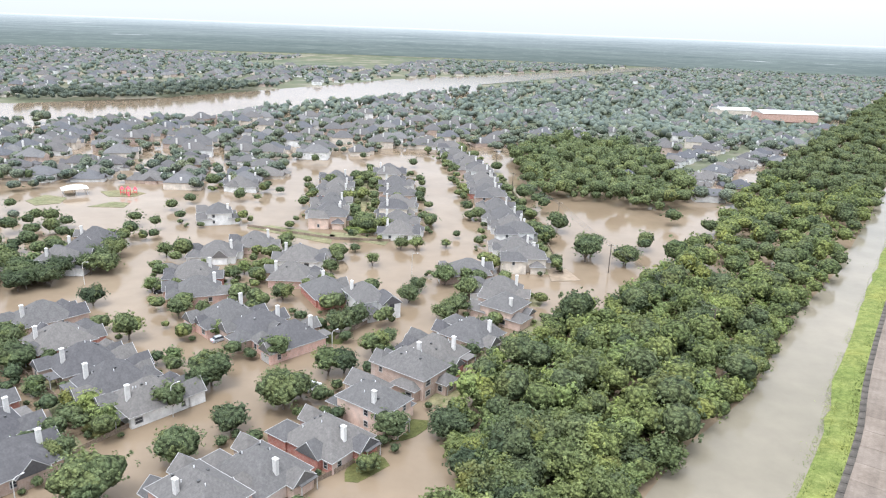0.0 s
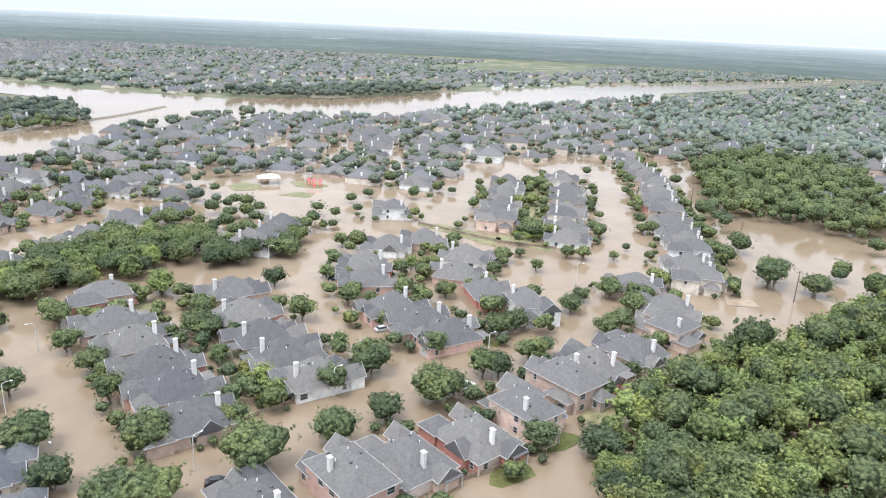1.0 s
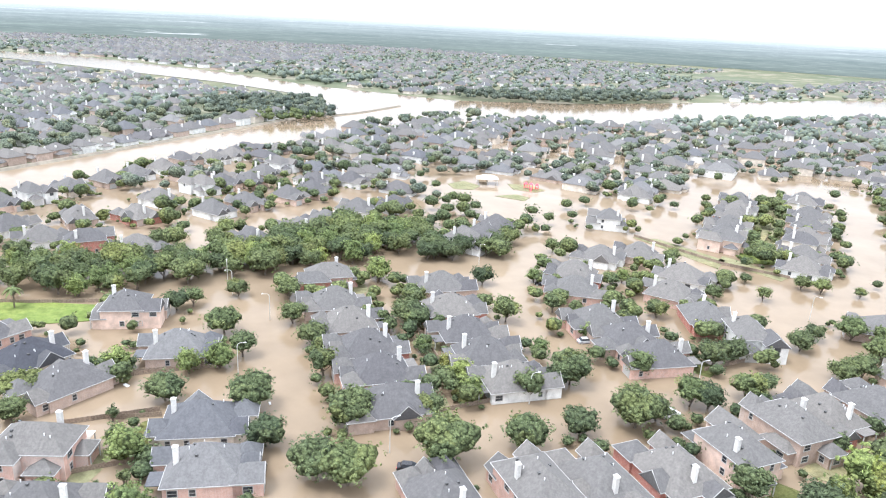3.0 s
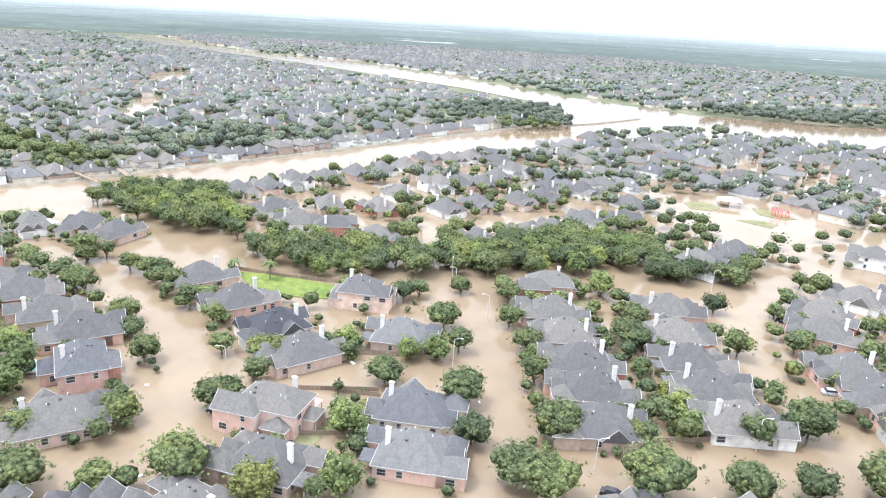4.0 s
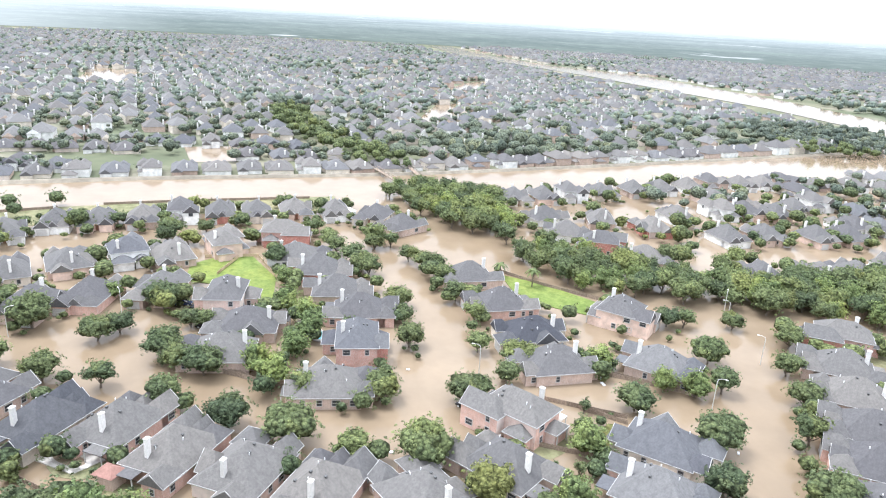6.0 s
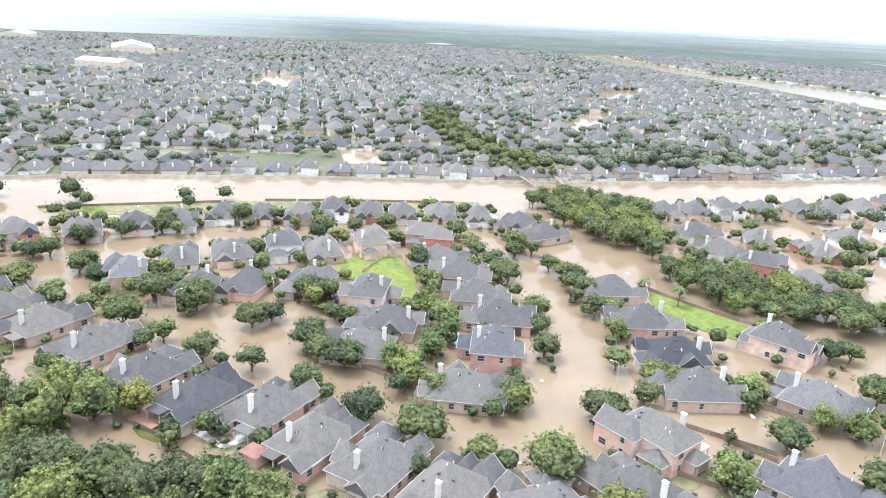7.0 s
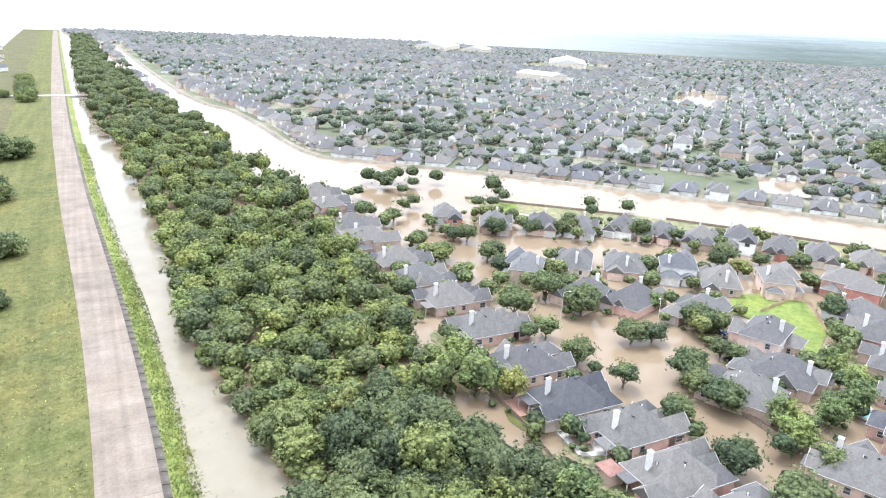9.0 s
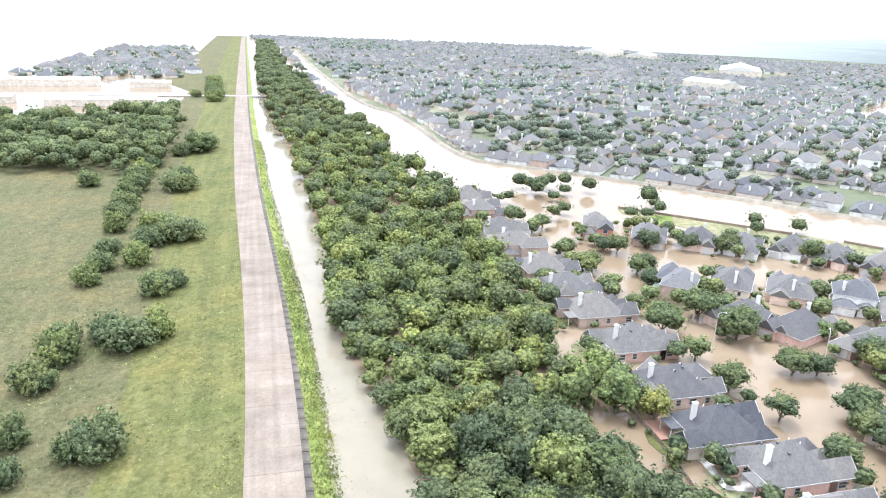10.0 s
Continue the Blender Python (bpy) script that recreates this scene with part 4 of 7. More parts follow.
def crown_mesh(name, leaves, ways, hearts, faces, mat):
    """Leaves (n, 3, 3), their ways (n, 3), and hearts with their faces, as one mesh."""
    n = len(leaves)
    me = bpy.data.meshes.new(name)
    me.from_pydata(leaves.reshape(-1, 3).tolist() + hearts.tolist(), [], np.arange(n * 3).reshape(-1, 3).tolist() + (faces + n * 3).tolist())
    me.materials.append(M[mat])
    me.materials.append(M[mat + "_shaded_heart"])
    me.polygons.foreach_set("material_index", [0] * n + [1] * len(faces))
    me.shade_smooth()
    me.normals_split_custom_set_from_vertices(np.concatenate([np.repeat(ways, 3, axis=0), np.zeros((len(hearts), 3))]).tolist())
    return me


def crown_lobes(rnd, r, h0, h1, n):
    """Lobes for a crown of radius r between the heights h0 and h1."""
    mid, half = (h0 + h1) / 2, (h1 - h0) / 2
    out = [(0, 0, mid, min(r, half) * 0.8)]
    for k in range(n):
        a = 2 * math.pi * (k * 0.381966 + rnd.uniform(-0.05, 0.05))
        v = rnd.uniform(-0.75, 0.85)
        q = r * math.sqrt(max(0.1, 1 - v * v)) * (rnd.uniform(0.55, 0.82) if n < 40 else rnd.uniform(0.6, 0.82))
        out.append((q * math.cos(a), q * math.sin(a), mid + v * half * 0.74, r * (rnd.uniform(0.26, 0.46) if n < 40 else rnd.uniform(0.2, 0.36))))
    return out


def tree_kind(key, name, label, leaf, r, h0, h1, lobes, count, size, seed, trunk=0.22, group="", level=3):
    """A tree: tapered trunk with limbs, and a crown of leaf clumps."""
    rnd = random.Random(seed)
    root = tagged(new(name), label, "tree", group)
    lob = crown_lobes(rnd, r, h0, h1, lobes)
    bm = bmesh.new()
    lean = (rnd.uniform(-0.3, 0.3), rnd.uniform(-0.3, 0.3))
    top = h0 + (h1 - h0) * 0.6
    tube(bm, [(0, 0, -1.0), (lean[0] * 0.3, lean[1] * 0.3, h0 * 0.5), (lean[0], lean[1], h0 + 0.4), (lean[0] * 1.5, lean[1] * 1.5, top)], [trunk * 1.25, trunk, trunk * 0.75, trunk * 0.25])
    for x, y, z, q in lob[1:7]:
        tube(bm, [(lean[0], lean[1], h0 * 0.85), (x * 0.5, y * 0.5, (h0 + z) / 2), (x * 0.9, y * 0.9, z)], [trunk * 0.5, trunk * 0.35, trunk * 0.12], 5)
    part("trunk", bm, M["bark"], root)
    CROWNS[key] = crown_data(lob, count, size, seed)
    tri, way, hearts = CROWNS[key]
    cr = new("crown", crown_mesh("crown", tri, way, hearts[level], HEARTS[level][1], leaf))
    cr.parent = root
    return root


PROTO = {}


def proto(key, *args, **kw):
    PROTO[key] = [tree_kind(key, *args, **kw), False]


STREET = "trees of the flooded streets"
WOOD = "trees of the wooded belt"
proto("oak1", "street_tree", "round leafy green street tree standing in flood water", "leaf_oak", 3.9, 1.0, 7.4, 30, 2400, 0.2, 11, group=STREET)
proto("oak2", "street_tree", "broad leafy green street tree standing in flood water", "leaf_oak", 4.6, 1.1, 7.8, 34, 2900, 0.2, 12, group=STREET)
proto("oak3", "street_tree", "dense dark green street tree standing in flood water", "leaf_dark", 3.7, 0.8, 7.0, 28, 2300, 0.2, 13, group=STREET)
proto("elm", "street_tree", "upright leafy street tree above flood water", "leaf_oak", 3.1, 1.2, 7.2, 22, 1900, 0.19, 14, group=STREET)
proto("light", "yard_tree", "light green garden tree between the houses", "leaf_light", 3.3, 0.5, 7.2, 22, 2100, 0.2, 15, group="garden trees")
proto("cone", "yard_tree", "narrow dark conical garden tree", "leaf_dark", 1.5, 0.5, 6.2, 10, 700, 0.2, 16, group="garden trees")
proto("yellow", "yard_tree", "yellow-green feathery garden tree", "leaf_yellow", 3.8, 1.0, 8.5, 30, 2300, 0.2, 17, group="garden trees")
proto("wood1", "woodland_tree", "tall full-crowned tree of the wooded belt", "leaf_wood", 4.6, 1.5, 13.0, 60, 2900, 0.3, 21, trunk=0.3, group=WOOD)
proto("wood2", "woodland_tree", "broad dark tree of the wooded belt", "leaf_dark", 5.0, 1.2, 12.0, 64, 3000, 0.3, 22, trunk=0.32, group=WOOD)
proto("wood3", "woodland_tree", "fresh green tree of the wooded belt", "leaf_wood", 3.9, 1.0, 11.0, 52, 2500, 0.28, 23, trunk=0.26, group=WOOD)
proto("wood4", "woodland_tree", "light green tree of the wooded belt", "leaf_light", 3.6, 0.8, 10.0, 46, 2200, 0.28, 24, trunk=0.24, group=WOOD)
proto("wood5", "woodland_tree", "yellowing tree of the wooded belt", "leaf_yellow", 3.2, 1.0, 10.0, 40, 1900, 0.28, 25, trunk=0.22, group=WOOD)


def plant(key, x, y, size=1.0, z=0.0, turn=None, tall=1.0):
    ob, used = PROTO[key]
    turn = (x * 37.7 + y * 91.3) % 360 if turn is None else turn
    m = pose(x, y, z, 0, 0, turn) @ Matrix.Diagonal((size, size, size * tall, 1))
    if not used:
        PROTO[key][1] = True
        ob.matrix_basis = m
        return ob
    ob = copy_thing(ob, m)
    ob.matrix_basis = m
    return ob


def trees(key, sites):
    for x, y, size in sites:
        if any((x - hx) ** 2 + (y - hy) ** 2 < 27 for hx, hy, hr in SITED):
            continue
        if math.hypot(x, y) > 255:
            OUTER.append((x, y, 0.0, size * 1.12))
            continue
        plant(key, x, y, size * 1.12, tall=0.8 + 0.2 * ((x * 7.3 + y * 3.1) % 1))
        TREES.append((x, y))


TREES, OUTER = [], []


def crowd(name, sites, keys, label, category, count=300, level=3, mat="leaf_oak", grow=1.0):
    """Many crowns in one mesh, from the sprigs of the single trees: sites are (x, y, z, size)."""
    rg = random.Random(name + mat + str(len(sites)))
    leaves, ways, hearts, faces, total = [], [], [], [], 0
    bf = HEARTS[level][1]
    for x, y, z, size in sites:
        tri, way, heart = CROWNS[rg.choice(keys)]
        first = 11 * rg.randrange(max(1, (len(tri) - count) // 11))
        tri, way, heart = tri[first:first + count], way[first:first + count], heart[level]
        mid = tri.mean(1, keepdims=True)
        tri = mid + (tri - mid) * grow
        a = rg.uniform(0, 6.28)
        turn = np.array([[math.cos(a), math.sin(a), 0], [-math.sin(a), math.cos(a), 0], [0, 0, 1]])
        scale, here = np.array([size, size, size * rg.uniform(0.75, 1.1)]), np.array([x, y, z])
        leaves.append(tri @ turn * scale + here)
        ways.append(way @ turn)
        hearts.append(heart @ turn * scale + here)
        faces.append(bf + total)
        total += len(heart)
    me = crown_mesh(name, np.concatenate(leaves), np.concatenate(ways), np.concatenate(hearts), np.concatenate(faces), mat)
    return tagged(new(name, me), label, category, kind="stuff")


def clear_of(x, y, r):
    return all((x - hx) ** 2 + (y - hy) ** 2 > (r + hr) ** 2 for hx, hy, hr in SITED)


# the wooded belt between the houses and the levee
BELT = BELT_WEST + BELT_EAST[::-1]
rnd = random.Random(5)
gx, gy = np.meshgrid(np.arange(-1000, 820, 4.9), np.arange(-1400, 1250, 4.9))
gx, gy = gx.ravel() + np.random.uniform(-2.2, 2.2, gx.size), gy.ravel() + np.random.uniform(-2.2, 2.2, gx.size)
far_off = np.hypot(gx, gy)
keep = inside(gx, gy, BELT) & (far_off > 55)
belt_near, belt_mid, belt_far = [], [], []
for x, y, r in zip(gx[keep], gy[keep], far_off[keep]):
    if r < 240 and not clear_of(x, y, 2.5):
        continue
    if r < 125:
        belt_near.append((x, y))
    elif r < 235:
        belt_mid.append((x, y, -0.3, rnd.choice((0.58, 0.68, 0.8, 0.92, 1.06))))
    elif rnd.random() < (0.66 if r < 450 else 0.35):
        belt_far.append((x, y))
for x, y in belt_near:
    k = rnd.random()
    g = noise.noise(Vector((x * 0.03, y * 0.03, 0)))
    key = "wood5" if k < 0.05 else "wood4" if k < 0.17 + 0.2 * g else "wood2" if k < 0.5 - 0.25 * g else "wood3" if k < 0.72 else "wood1"
    plant(key, x, y, rnd.choice((0.58, 0.68, 0.78, 0.9, 1.05)) * rnd.uniform(0.92, 1.12), -0.6, tall=rnd.uniform(0.62, 0.95))

for mat, keys, part_of in (("leaf_wood", ("wood1", "wood3", "wood4"), 0), ("leaf_dark", ("wood2", "wood1"), 1), ("leaf_light", ("wood3", "wood4"), 2)):
    pick = [q for i, q in enumerate(belt_mid) if (0, 1, 0, 2, 0, 1, 0)[i % 7] == part_of]
    crowd("woods", pick, keys, "dense belt of mixed trees beside the flooded channel", "woods", 560, 2, mat, 1.25)
# shrubs that close the gaps under the nearer trees
under = [(x + rnd.uniform(1.8, 3.0), y + rnd.uniform(-2.6, 2.6), -0.9, rnd.uniform(0.6, 0.9)) for x, y in belt_near + [q[:2] for q in belt_mid]]
under = [q for q in under if inside(q[0], q[1], BELT) and clear_of(q[0], q[1], 2.0)]
crowd("undergrowth", under, ("oak1", "oak3", "light"), "leafy undergrowth beneath the trees of the wooded belt", "shrubs", 150, 2, "leaf_wood", 1.5)
# street and garden trees, kind by kind: x, y, size
trees("cone", [(-288.9, -60.8, 0.8), (-285.6, -60.3, 0.9), (-281.5, -74.8, 0.9), (-94.8, 140.7, 0.9), (-104.4, 148.7, 0.9), (-96, 60.5, 0.7), (-115.6, 71.1, 0.7), (-190.8, 91.3, 0.7)])
trees("elm", [(-260.3, -18.5, 0.7), (-132.3, -10.4, 1), (-143.1, -23.2, 0.95), (-252.8, -46.6, 0.8), (-179.1, -46.9, 0.85), (-187, -52, 0.9), (-156.7, -45.8, 1), (-246, -83.8, 0.6), (-242.5, -83.9, 0.9), (-171, -68, 0.85), (-181.9, -81.2, 0.85), (-185.3, -83.3, 0.6), (75.7, 254.9, 0.9), (12.8, 292, 0.7), (-13.3, 163.7, 0.8), (-62.4, 304.8, 0.7), (-89.9, 381.4, 0.8), (-84.2, 308.3, 0.7), (-119.7, 328.6, 0.8), (-112.2, 301.8, 0.7), (-106.5, 274.1, 0.7), (-71.1, 176.6, 0.95), (-55, 128.5, 1), (-135.6, 239.4, 1), (-144.2, 248.2, 0.8), (-201.9, 333.8, 0.8), (-67.7, 109.9, 0.85), (-122.5, 193.6, 0.9), (-178.5, 280.1, 0.8), (-127.6, 197.4, 1), (-211.6, 326, 0.8), (-136.3, 207.2, 1)])
trees("elm", [(-153.4, 228.7, 0.8), (-194.5, 289.7, 0.9), (-227.7, 297.5, 1), (-239.6, 308.3, 1), (-248.3, 312, 1), (-203.1, 234.2, 0.8), (-96.2, 109.4, 1), (-257.3, 286.5, 0.9), (-272.2, 292.4, 1), (-261.9, 273.1, 0.9), (-291.6, 291.9, 1), (-117.3, 105.1, 0.95), (-213.4, 189.4, 0.7), (-150, 117.2, 0.9), (-208.2, 159.7, 0.8), (-234.6, 174.8, 0.7), (-129.3, 59.5, 0.85), (-145.4, 58.2, 0.9), (-162, 62.6, 0.9), (-225.4, 53.5, 0.9), (-108.1, 22.6, 0.9), (-220.2, 34.8, 1), (-243.6, 28.6, 0.8)])
trees("light", [(-191, -27.6, 0.8), (-123.1, -48, 1.35), (-131.8, -57.2, 1.1), (47.4, 336, 0.6), (-26.8, 266.4, 0.9), (-30.7, 264.8, 1), (-34.1, 254.2, 0.9), (-56.7, 207, 0.5), (-63.8, 214, 0.7), (-57.6, 166.5, 0.6), (-62.2, 149.2, 0.7), (-86.2, 195.9, 0.75), (-65.2, 121.3, 0.9), (-70.5, 125.9, 0.8), (-86.1, 133.5, 0.6), (-123.5, 164.9, 1.1), (-126.2, 167.3, 1), (-116.9, 98, 0.95), (-120.2, 92.4, 0.8), (-102.3, 65.1, 1.05), (-86.9, 55.2, 1.05), (-132.9, 83.3, 0.95), (-128.8, 24.8, 0.85), (-159.3, 20.4, 1.1), (-168.9, 19.9, 0.9), (-150.1, 16.1, 1), (-176.5, 16.1, 1), (-195, 17, 0.9), (-138.1, 10.4, 1.1), (-143.6, 7.8, 1)])
trees("oak1", [(-259, -3.9, 0.6), (-169, -3.8, 0.7), (-235.5, -11.5, 0.8), (-153.5, -12.2, 1), (-260.4, -36.9, 0.6), (-247.5, -61.8, 0.6), (-196.4, -75.8, 0.7), (-226.6, -91.5, 0.8), (-199.8, -82.1, 0.75), (-203.5, -83.8, 0.75), (-188.7, -93.2, 0.7), (-271.3, -165.1, 0.9), (64.6, 239.5, 0.9), (53.2, 249.1, 1.1), (47, 277.5, 1), (8, 200, 0.95), (10, 304, 0.8), (4.6, 185.2, 0.9), (0.9, 210.8, 1), (1, 250.6, 0.5), (-5.5, 279.3, 0.75), (-13, 356.8, 0.8), (-11.8, 322.6, 0.8), (-9.8, 246.5, 0.7), (-19.2, 406, 0.7), (-9.2, 122.4, 0.9), (-16, 184.4, 0.8), (-16.1, 157.8, 0.9), (-23.8, 227.3, 0.6), (-50.4, 424.6, 0.7), (-31.5, 240.7, 0.5), (-37.6, 231.9, 0.5)])
trees("oak1", [(-25.7, 147.5, 0.9), (-75.5, 402.4, 0.8), (-66.7, 334.6, 0.7), (-30, 137.1, 0.8), (-57.2, 246.5, 0.7), (-78.3, 326.2, 0.7), (-33.3, 135, 1), (-39.3, 154.9, 0.9), (-86.4, 335, 0.7), (-57, 216.9, 0.7), (-108.6, 379.3, 0.7), (-65.5, 207.6, 0.7), (-123.8, 374.9, 0.8), (-115.8, 289.8, 0.7), (-94.4, 228, 0.7), (-106.3, 247.2, 0.6), (-114.4, 248.4, 0.9), (-113.5, 238.9, 0.9), (-78.4, 162.3, 0.95), (-113.6, 229.5, 0.9), (-110.6, 208.7, 0.9), (-143.8, 257.8, 0.8), (-226.1, 386.9, 0.8), (-157.3, 260.7, 0.8), (-149.8, 244.9, 1), (-142.9, 230.8, 0.8), (-122.7, 196.8, 1), (-128.3, 202.6, 1), (-141.2, 218.4, 1), (-163.7, 237.9, 0.8), (-140.4, 203.1, 1), (-72, 102.5, 0.85)])
trees("oak1", [(-211.2, 294.3, 0.9), (-150.3, 198.2, 1), (-154.1, 189.6, 1), (-207.5, 226.9, 0.7), (-121.7, 126, 0.9), (-134.3, 137.3, 0.95), (-308.1, 278.2, 1), (-191.7, 164.9, 0.9), (-184.9, 154.4, 0.9), (-195.2, 146.3, 1), (-138.7, 64.4, 0.8), (-119.8, 55.1, 0.4), (-125, 51.5, 0.8), (-176.9, 62.1, 0.9), (-189.7, 62.8, 0.8), (-200.3, 62.5, 0.8), (-204.1, 59.1, 0.8), (-210.6, 56.4, 0.8), (-227.5, 48.3, 1), (-199.2, 41.5, 0.9), (-211.2, 38.4, 0.95), (-227.4, 33.4, 0.8), (-262.9, 35, 0.8), (-246.7, 31.3, 0.7), (-132, 16.2, 0.85), (-210.9, 15.3, 0.9), (-259.7, 15, 0.8)])
trees("oak2", [(-144.8, -3.4, 0.9), (-182.5, -14.6, 1), (-174.9, -43, 1.05), (-181, -55.1, 1), (-164.8, -57.8, 1.05), (-261.6, -109.3, 0.9), (-257.3, -114.1, 0.9), (-269.7, -152.3, 0.9), (-256.9, -149.7, 0.9), (-259.9, -160.4, 0.9), (-32.6, 164.4, 1), (-35.8, 157.7, 1), (-32.5, 131.6, 1.1), (-50.5, 140.5, 1), (-47, 111.2, 0.9), (-56.9, 98.4, 1.2), (-79, 98.1, 1), (-67, 83.1, 1.05), (-72.5, 81.2, 1), (-98.5, 90.5, 1), (-130.5, 111, 0.9), (-114.4, 82, 0.85), (-105, 34.9, 1.05), (-116.4, 12.6, 1.05)])
trees("oak3", [(-248.5, -6.4, 0.8), (-170.2, -7.3, 0.7), (-148.1, -9, 0.9), (-158.5, -11.8, 0.9), (-239, -18.3, 0.9), (-169.5, -23.1, 0.9), (-165.6, -27.4, 1), (-148.5, -35, 0.95), (-244.2, -71.1, 0.95), (-241.1, -72, 0.9), (-192.5, -74, 0.85), (-269, -107.5, 0.8), (-275.4, -113.8, 0.8), (-214.7, -97.1, 0.95), (-212.3, -100.7, 0.9), (-201.1, -107.9, 0.6), (-232.6, -132.6, 0.7), (-211.4, -129.1, 0.6), (-221.1, -141.6, 0.8), (-265.1, -173.2, 0.9), (-239.3, -160.4, 0.8), (5.1, 263.8, 0.4), (3.3, 363.6, 0.7), (1.1, 182, 0.9), (-7.3, 204.5, 0.7), (-9.6, 194.6, 0.9), (-15.4, 246.5, 0.7), (-42.7, 392, 0.7), (-22.7, 176, 0.9), (-22.2, 148.9, 0.9), (-26.2, 170.9, 1), (-36.6, 218, 0.7)])
trees("oak3", [(-46.4, 192.9, 0.85), (-92.6, 309.1, 0.7), (-40.6, 121.9, 0.95), (-140.5, 383, 0.8), (-52.5, 136.1, 0.8), (-110.8, 259.9, 0.7), (-106.8, 212.1, 0.9), (-178.2, 342.3, 0.8), (-113.7, 216.3, 1), (-97.8, 183.4, 0.9), (-203.4, 354.8, 0.8), (-117.1, 196.7, 1), (-119.9, 198.3, 1), (-233, 277.4, 0.9), (-109.1, 119.6, 0.95), (-219.4, 218.4, 0.7), (-86.3, 82.7, 0.95), (-146.8, 130, 0.8), (-151.4, 113.1, 0.9), (-199.3, 143.6, 1), (-137.6, 67.5, 0.8), (-124, 47.8, 0.9), (-150.8, 42.8, 0.9), (-174.8, 45.2, 1), (-128.6, 31.9, 1), (-223.9, 47.7, 0.9), (-202.8, 39.9, 1), (-270.2, 35.2, 0.95), (-163.4, 7.6, 0.6), (-270.2, 10.2, 0.7), (-261.7, 8.7, 0.9), (-123.4, 1.7, 1.05)])
trees("oak3", [(-254.5, 3.5, 0.7)])
trees("yellow", [(-125.2, -41, 0.8), (-38.3, 194.9, 0.45), (-76, 128.6, 0.5), (-92.9, 42.7, 1)])
trees("oak3", [(-159.9, 247.5, 1.0), (-156.1, 253.5, 0.9), (-150.7, 259.2, 1.1), (-144.5, 225.0, 1.0), (-113.1, 209.8, 0.9), (-110.6, 215.8, 1.1), (-110.7, 226.1, 1.0), (-114.3, 246.3, 0.9), (-120.1, 263.7, 1.1), (-123.9, 191.6, 1.0), (-122.4, 199.2, 0.9), (-136.3, 208.2, 1.1), (-117.7, 204.9, 1.0), (-104.3, 156.1, 0.9), (-98.0, 144.4, 1.1)])

# groves between the streets
GROVE = [(-214, 91), (-222, 110), (-195, 118), (-184, 140), (-180, 160), (-172, 192), (-157, 212), (-136, 216), (-134, 186), (-144, 163), (-150, 140), (-162, 136), (-172, 106), (-185, 97)]
GROVE_STREET = [(-178, 136), (-172, 150), (-220, 179), (-224, 164)]  # the flooded street that crosses it
CANAL_GROVE = [(-300, 66), (-303, 92), (-290, 112), (-247, 106), (-222, 95), (-235, 88), (-240, 75), (-264, 73), (-284, 66)]
for poly, step, size in ((GROVE, 6.4, 0.72), (CANAL_GROVE, 7.4, 0.75)):
    gx, gy = np.meshgrid(np.arange(-320, -120, step), np.arange(50, 230, step))
    gx, gy = gx.ravel() + np.random.uniform(-1.8, 1.8, gx.size), gy.ravel() + np.random.uniform(-1.8, 1.8, gx.size)
    for x, y in zip(gx[inside(gx, gy, poly)], gy[inside(gx, gy, poly)]):
        if clear_of(x, y, 0.0) and not inside(x, y, GROVE_STREET):
            plant(rnd.choice(("oak1", "oak2", "oak3", "oak3", "elm", "light")), x, y, rnd.uniform(0.9, 1.25))

# hedges, shrubs and small trees that fill the gardens
LAWNS = [[(-203, -13), (-220, -8), (-226, 5), (-221, 11), (-196, 17), (-184, 14), (-184, 6), (-197, 0)], [(-197, 80), (-186, 94), (-168, 105), (-160, 95), (-170, 83), (-181, 79)]]
garden_near, garden_far = [], []
for x, y, facing in YARDS:
    far = math.hypot(x, y) > 175
    a = radians(facing + 90)
    for k in range(10 if far else 8):
        lx, ly = rnd.uniform(-8, 8), rnd.choice((rnd.uniform(9, 14), rnd.uniform(9, 14), rnd.uniform(-9, 9), rnd.uniform(-14, -10)))
        if abs(ly) < 9:
            lx = rnd.choice((-7.4, 7.4))
        wx, wy = x + lx * math.cos(a) - ly * math.sin(a), y + lx * math.sin(a) + ly * math.cos(a)
        if any(inside(wx, wy, poly) for poly in LAWNS):
            continue
        if all((wx - hx) ** 2 + (wy - hy) ** 2 > 6.6 ** 2 for hx, hy, hr in SITED):
            (garden_far if far else garden_near).append((wx, wy, -0.2, rnd.choice((0.25, 0.32, 0.4, 0.5, 0.7, 0.85)) * (1.15 if far else 1.0)))
GREENERY = "hedges, shrubs and small trees crowding the flooded gardens"
crowd("garden_greenery", garden_near, ("oak1", "oak3", "light", "elm"), GREENERY, "garden plants", 420, 2, grow=1.2)
crowd("garden_greenery", garden_far[::2], ("oak1", "oak3", "elm"), GREENERY, "garden plants", 110, 2, grow=1.4)
crowd("garden_greenery", garden_far[1::2], ("oak2", "oak3", "light"), GREENERY, "garden plants", 110, 2, "leaf_dark", 1.4)

# ---------------------------------------------------------------- lawns, fences and small things
def patch(name, pts, z, mat, label, category):
    bm = bmesh.new()
    sheet(bm, pts, z, 0.5)
    return single(name, bm, mat, label, category, kind="structure")


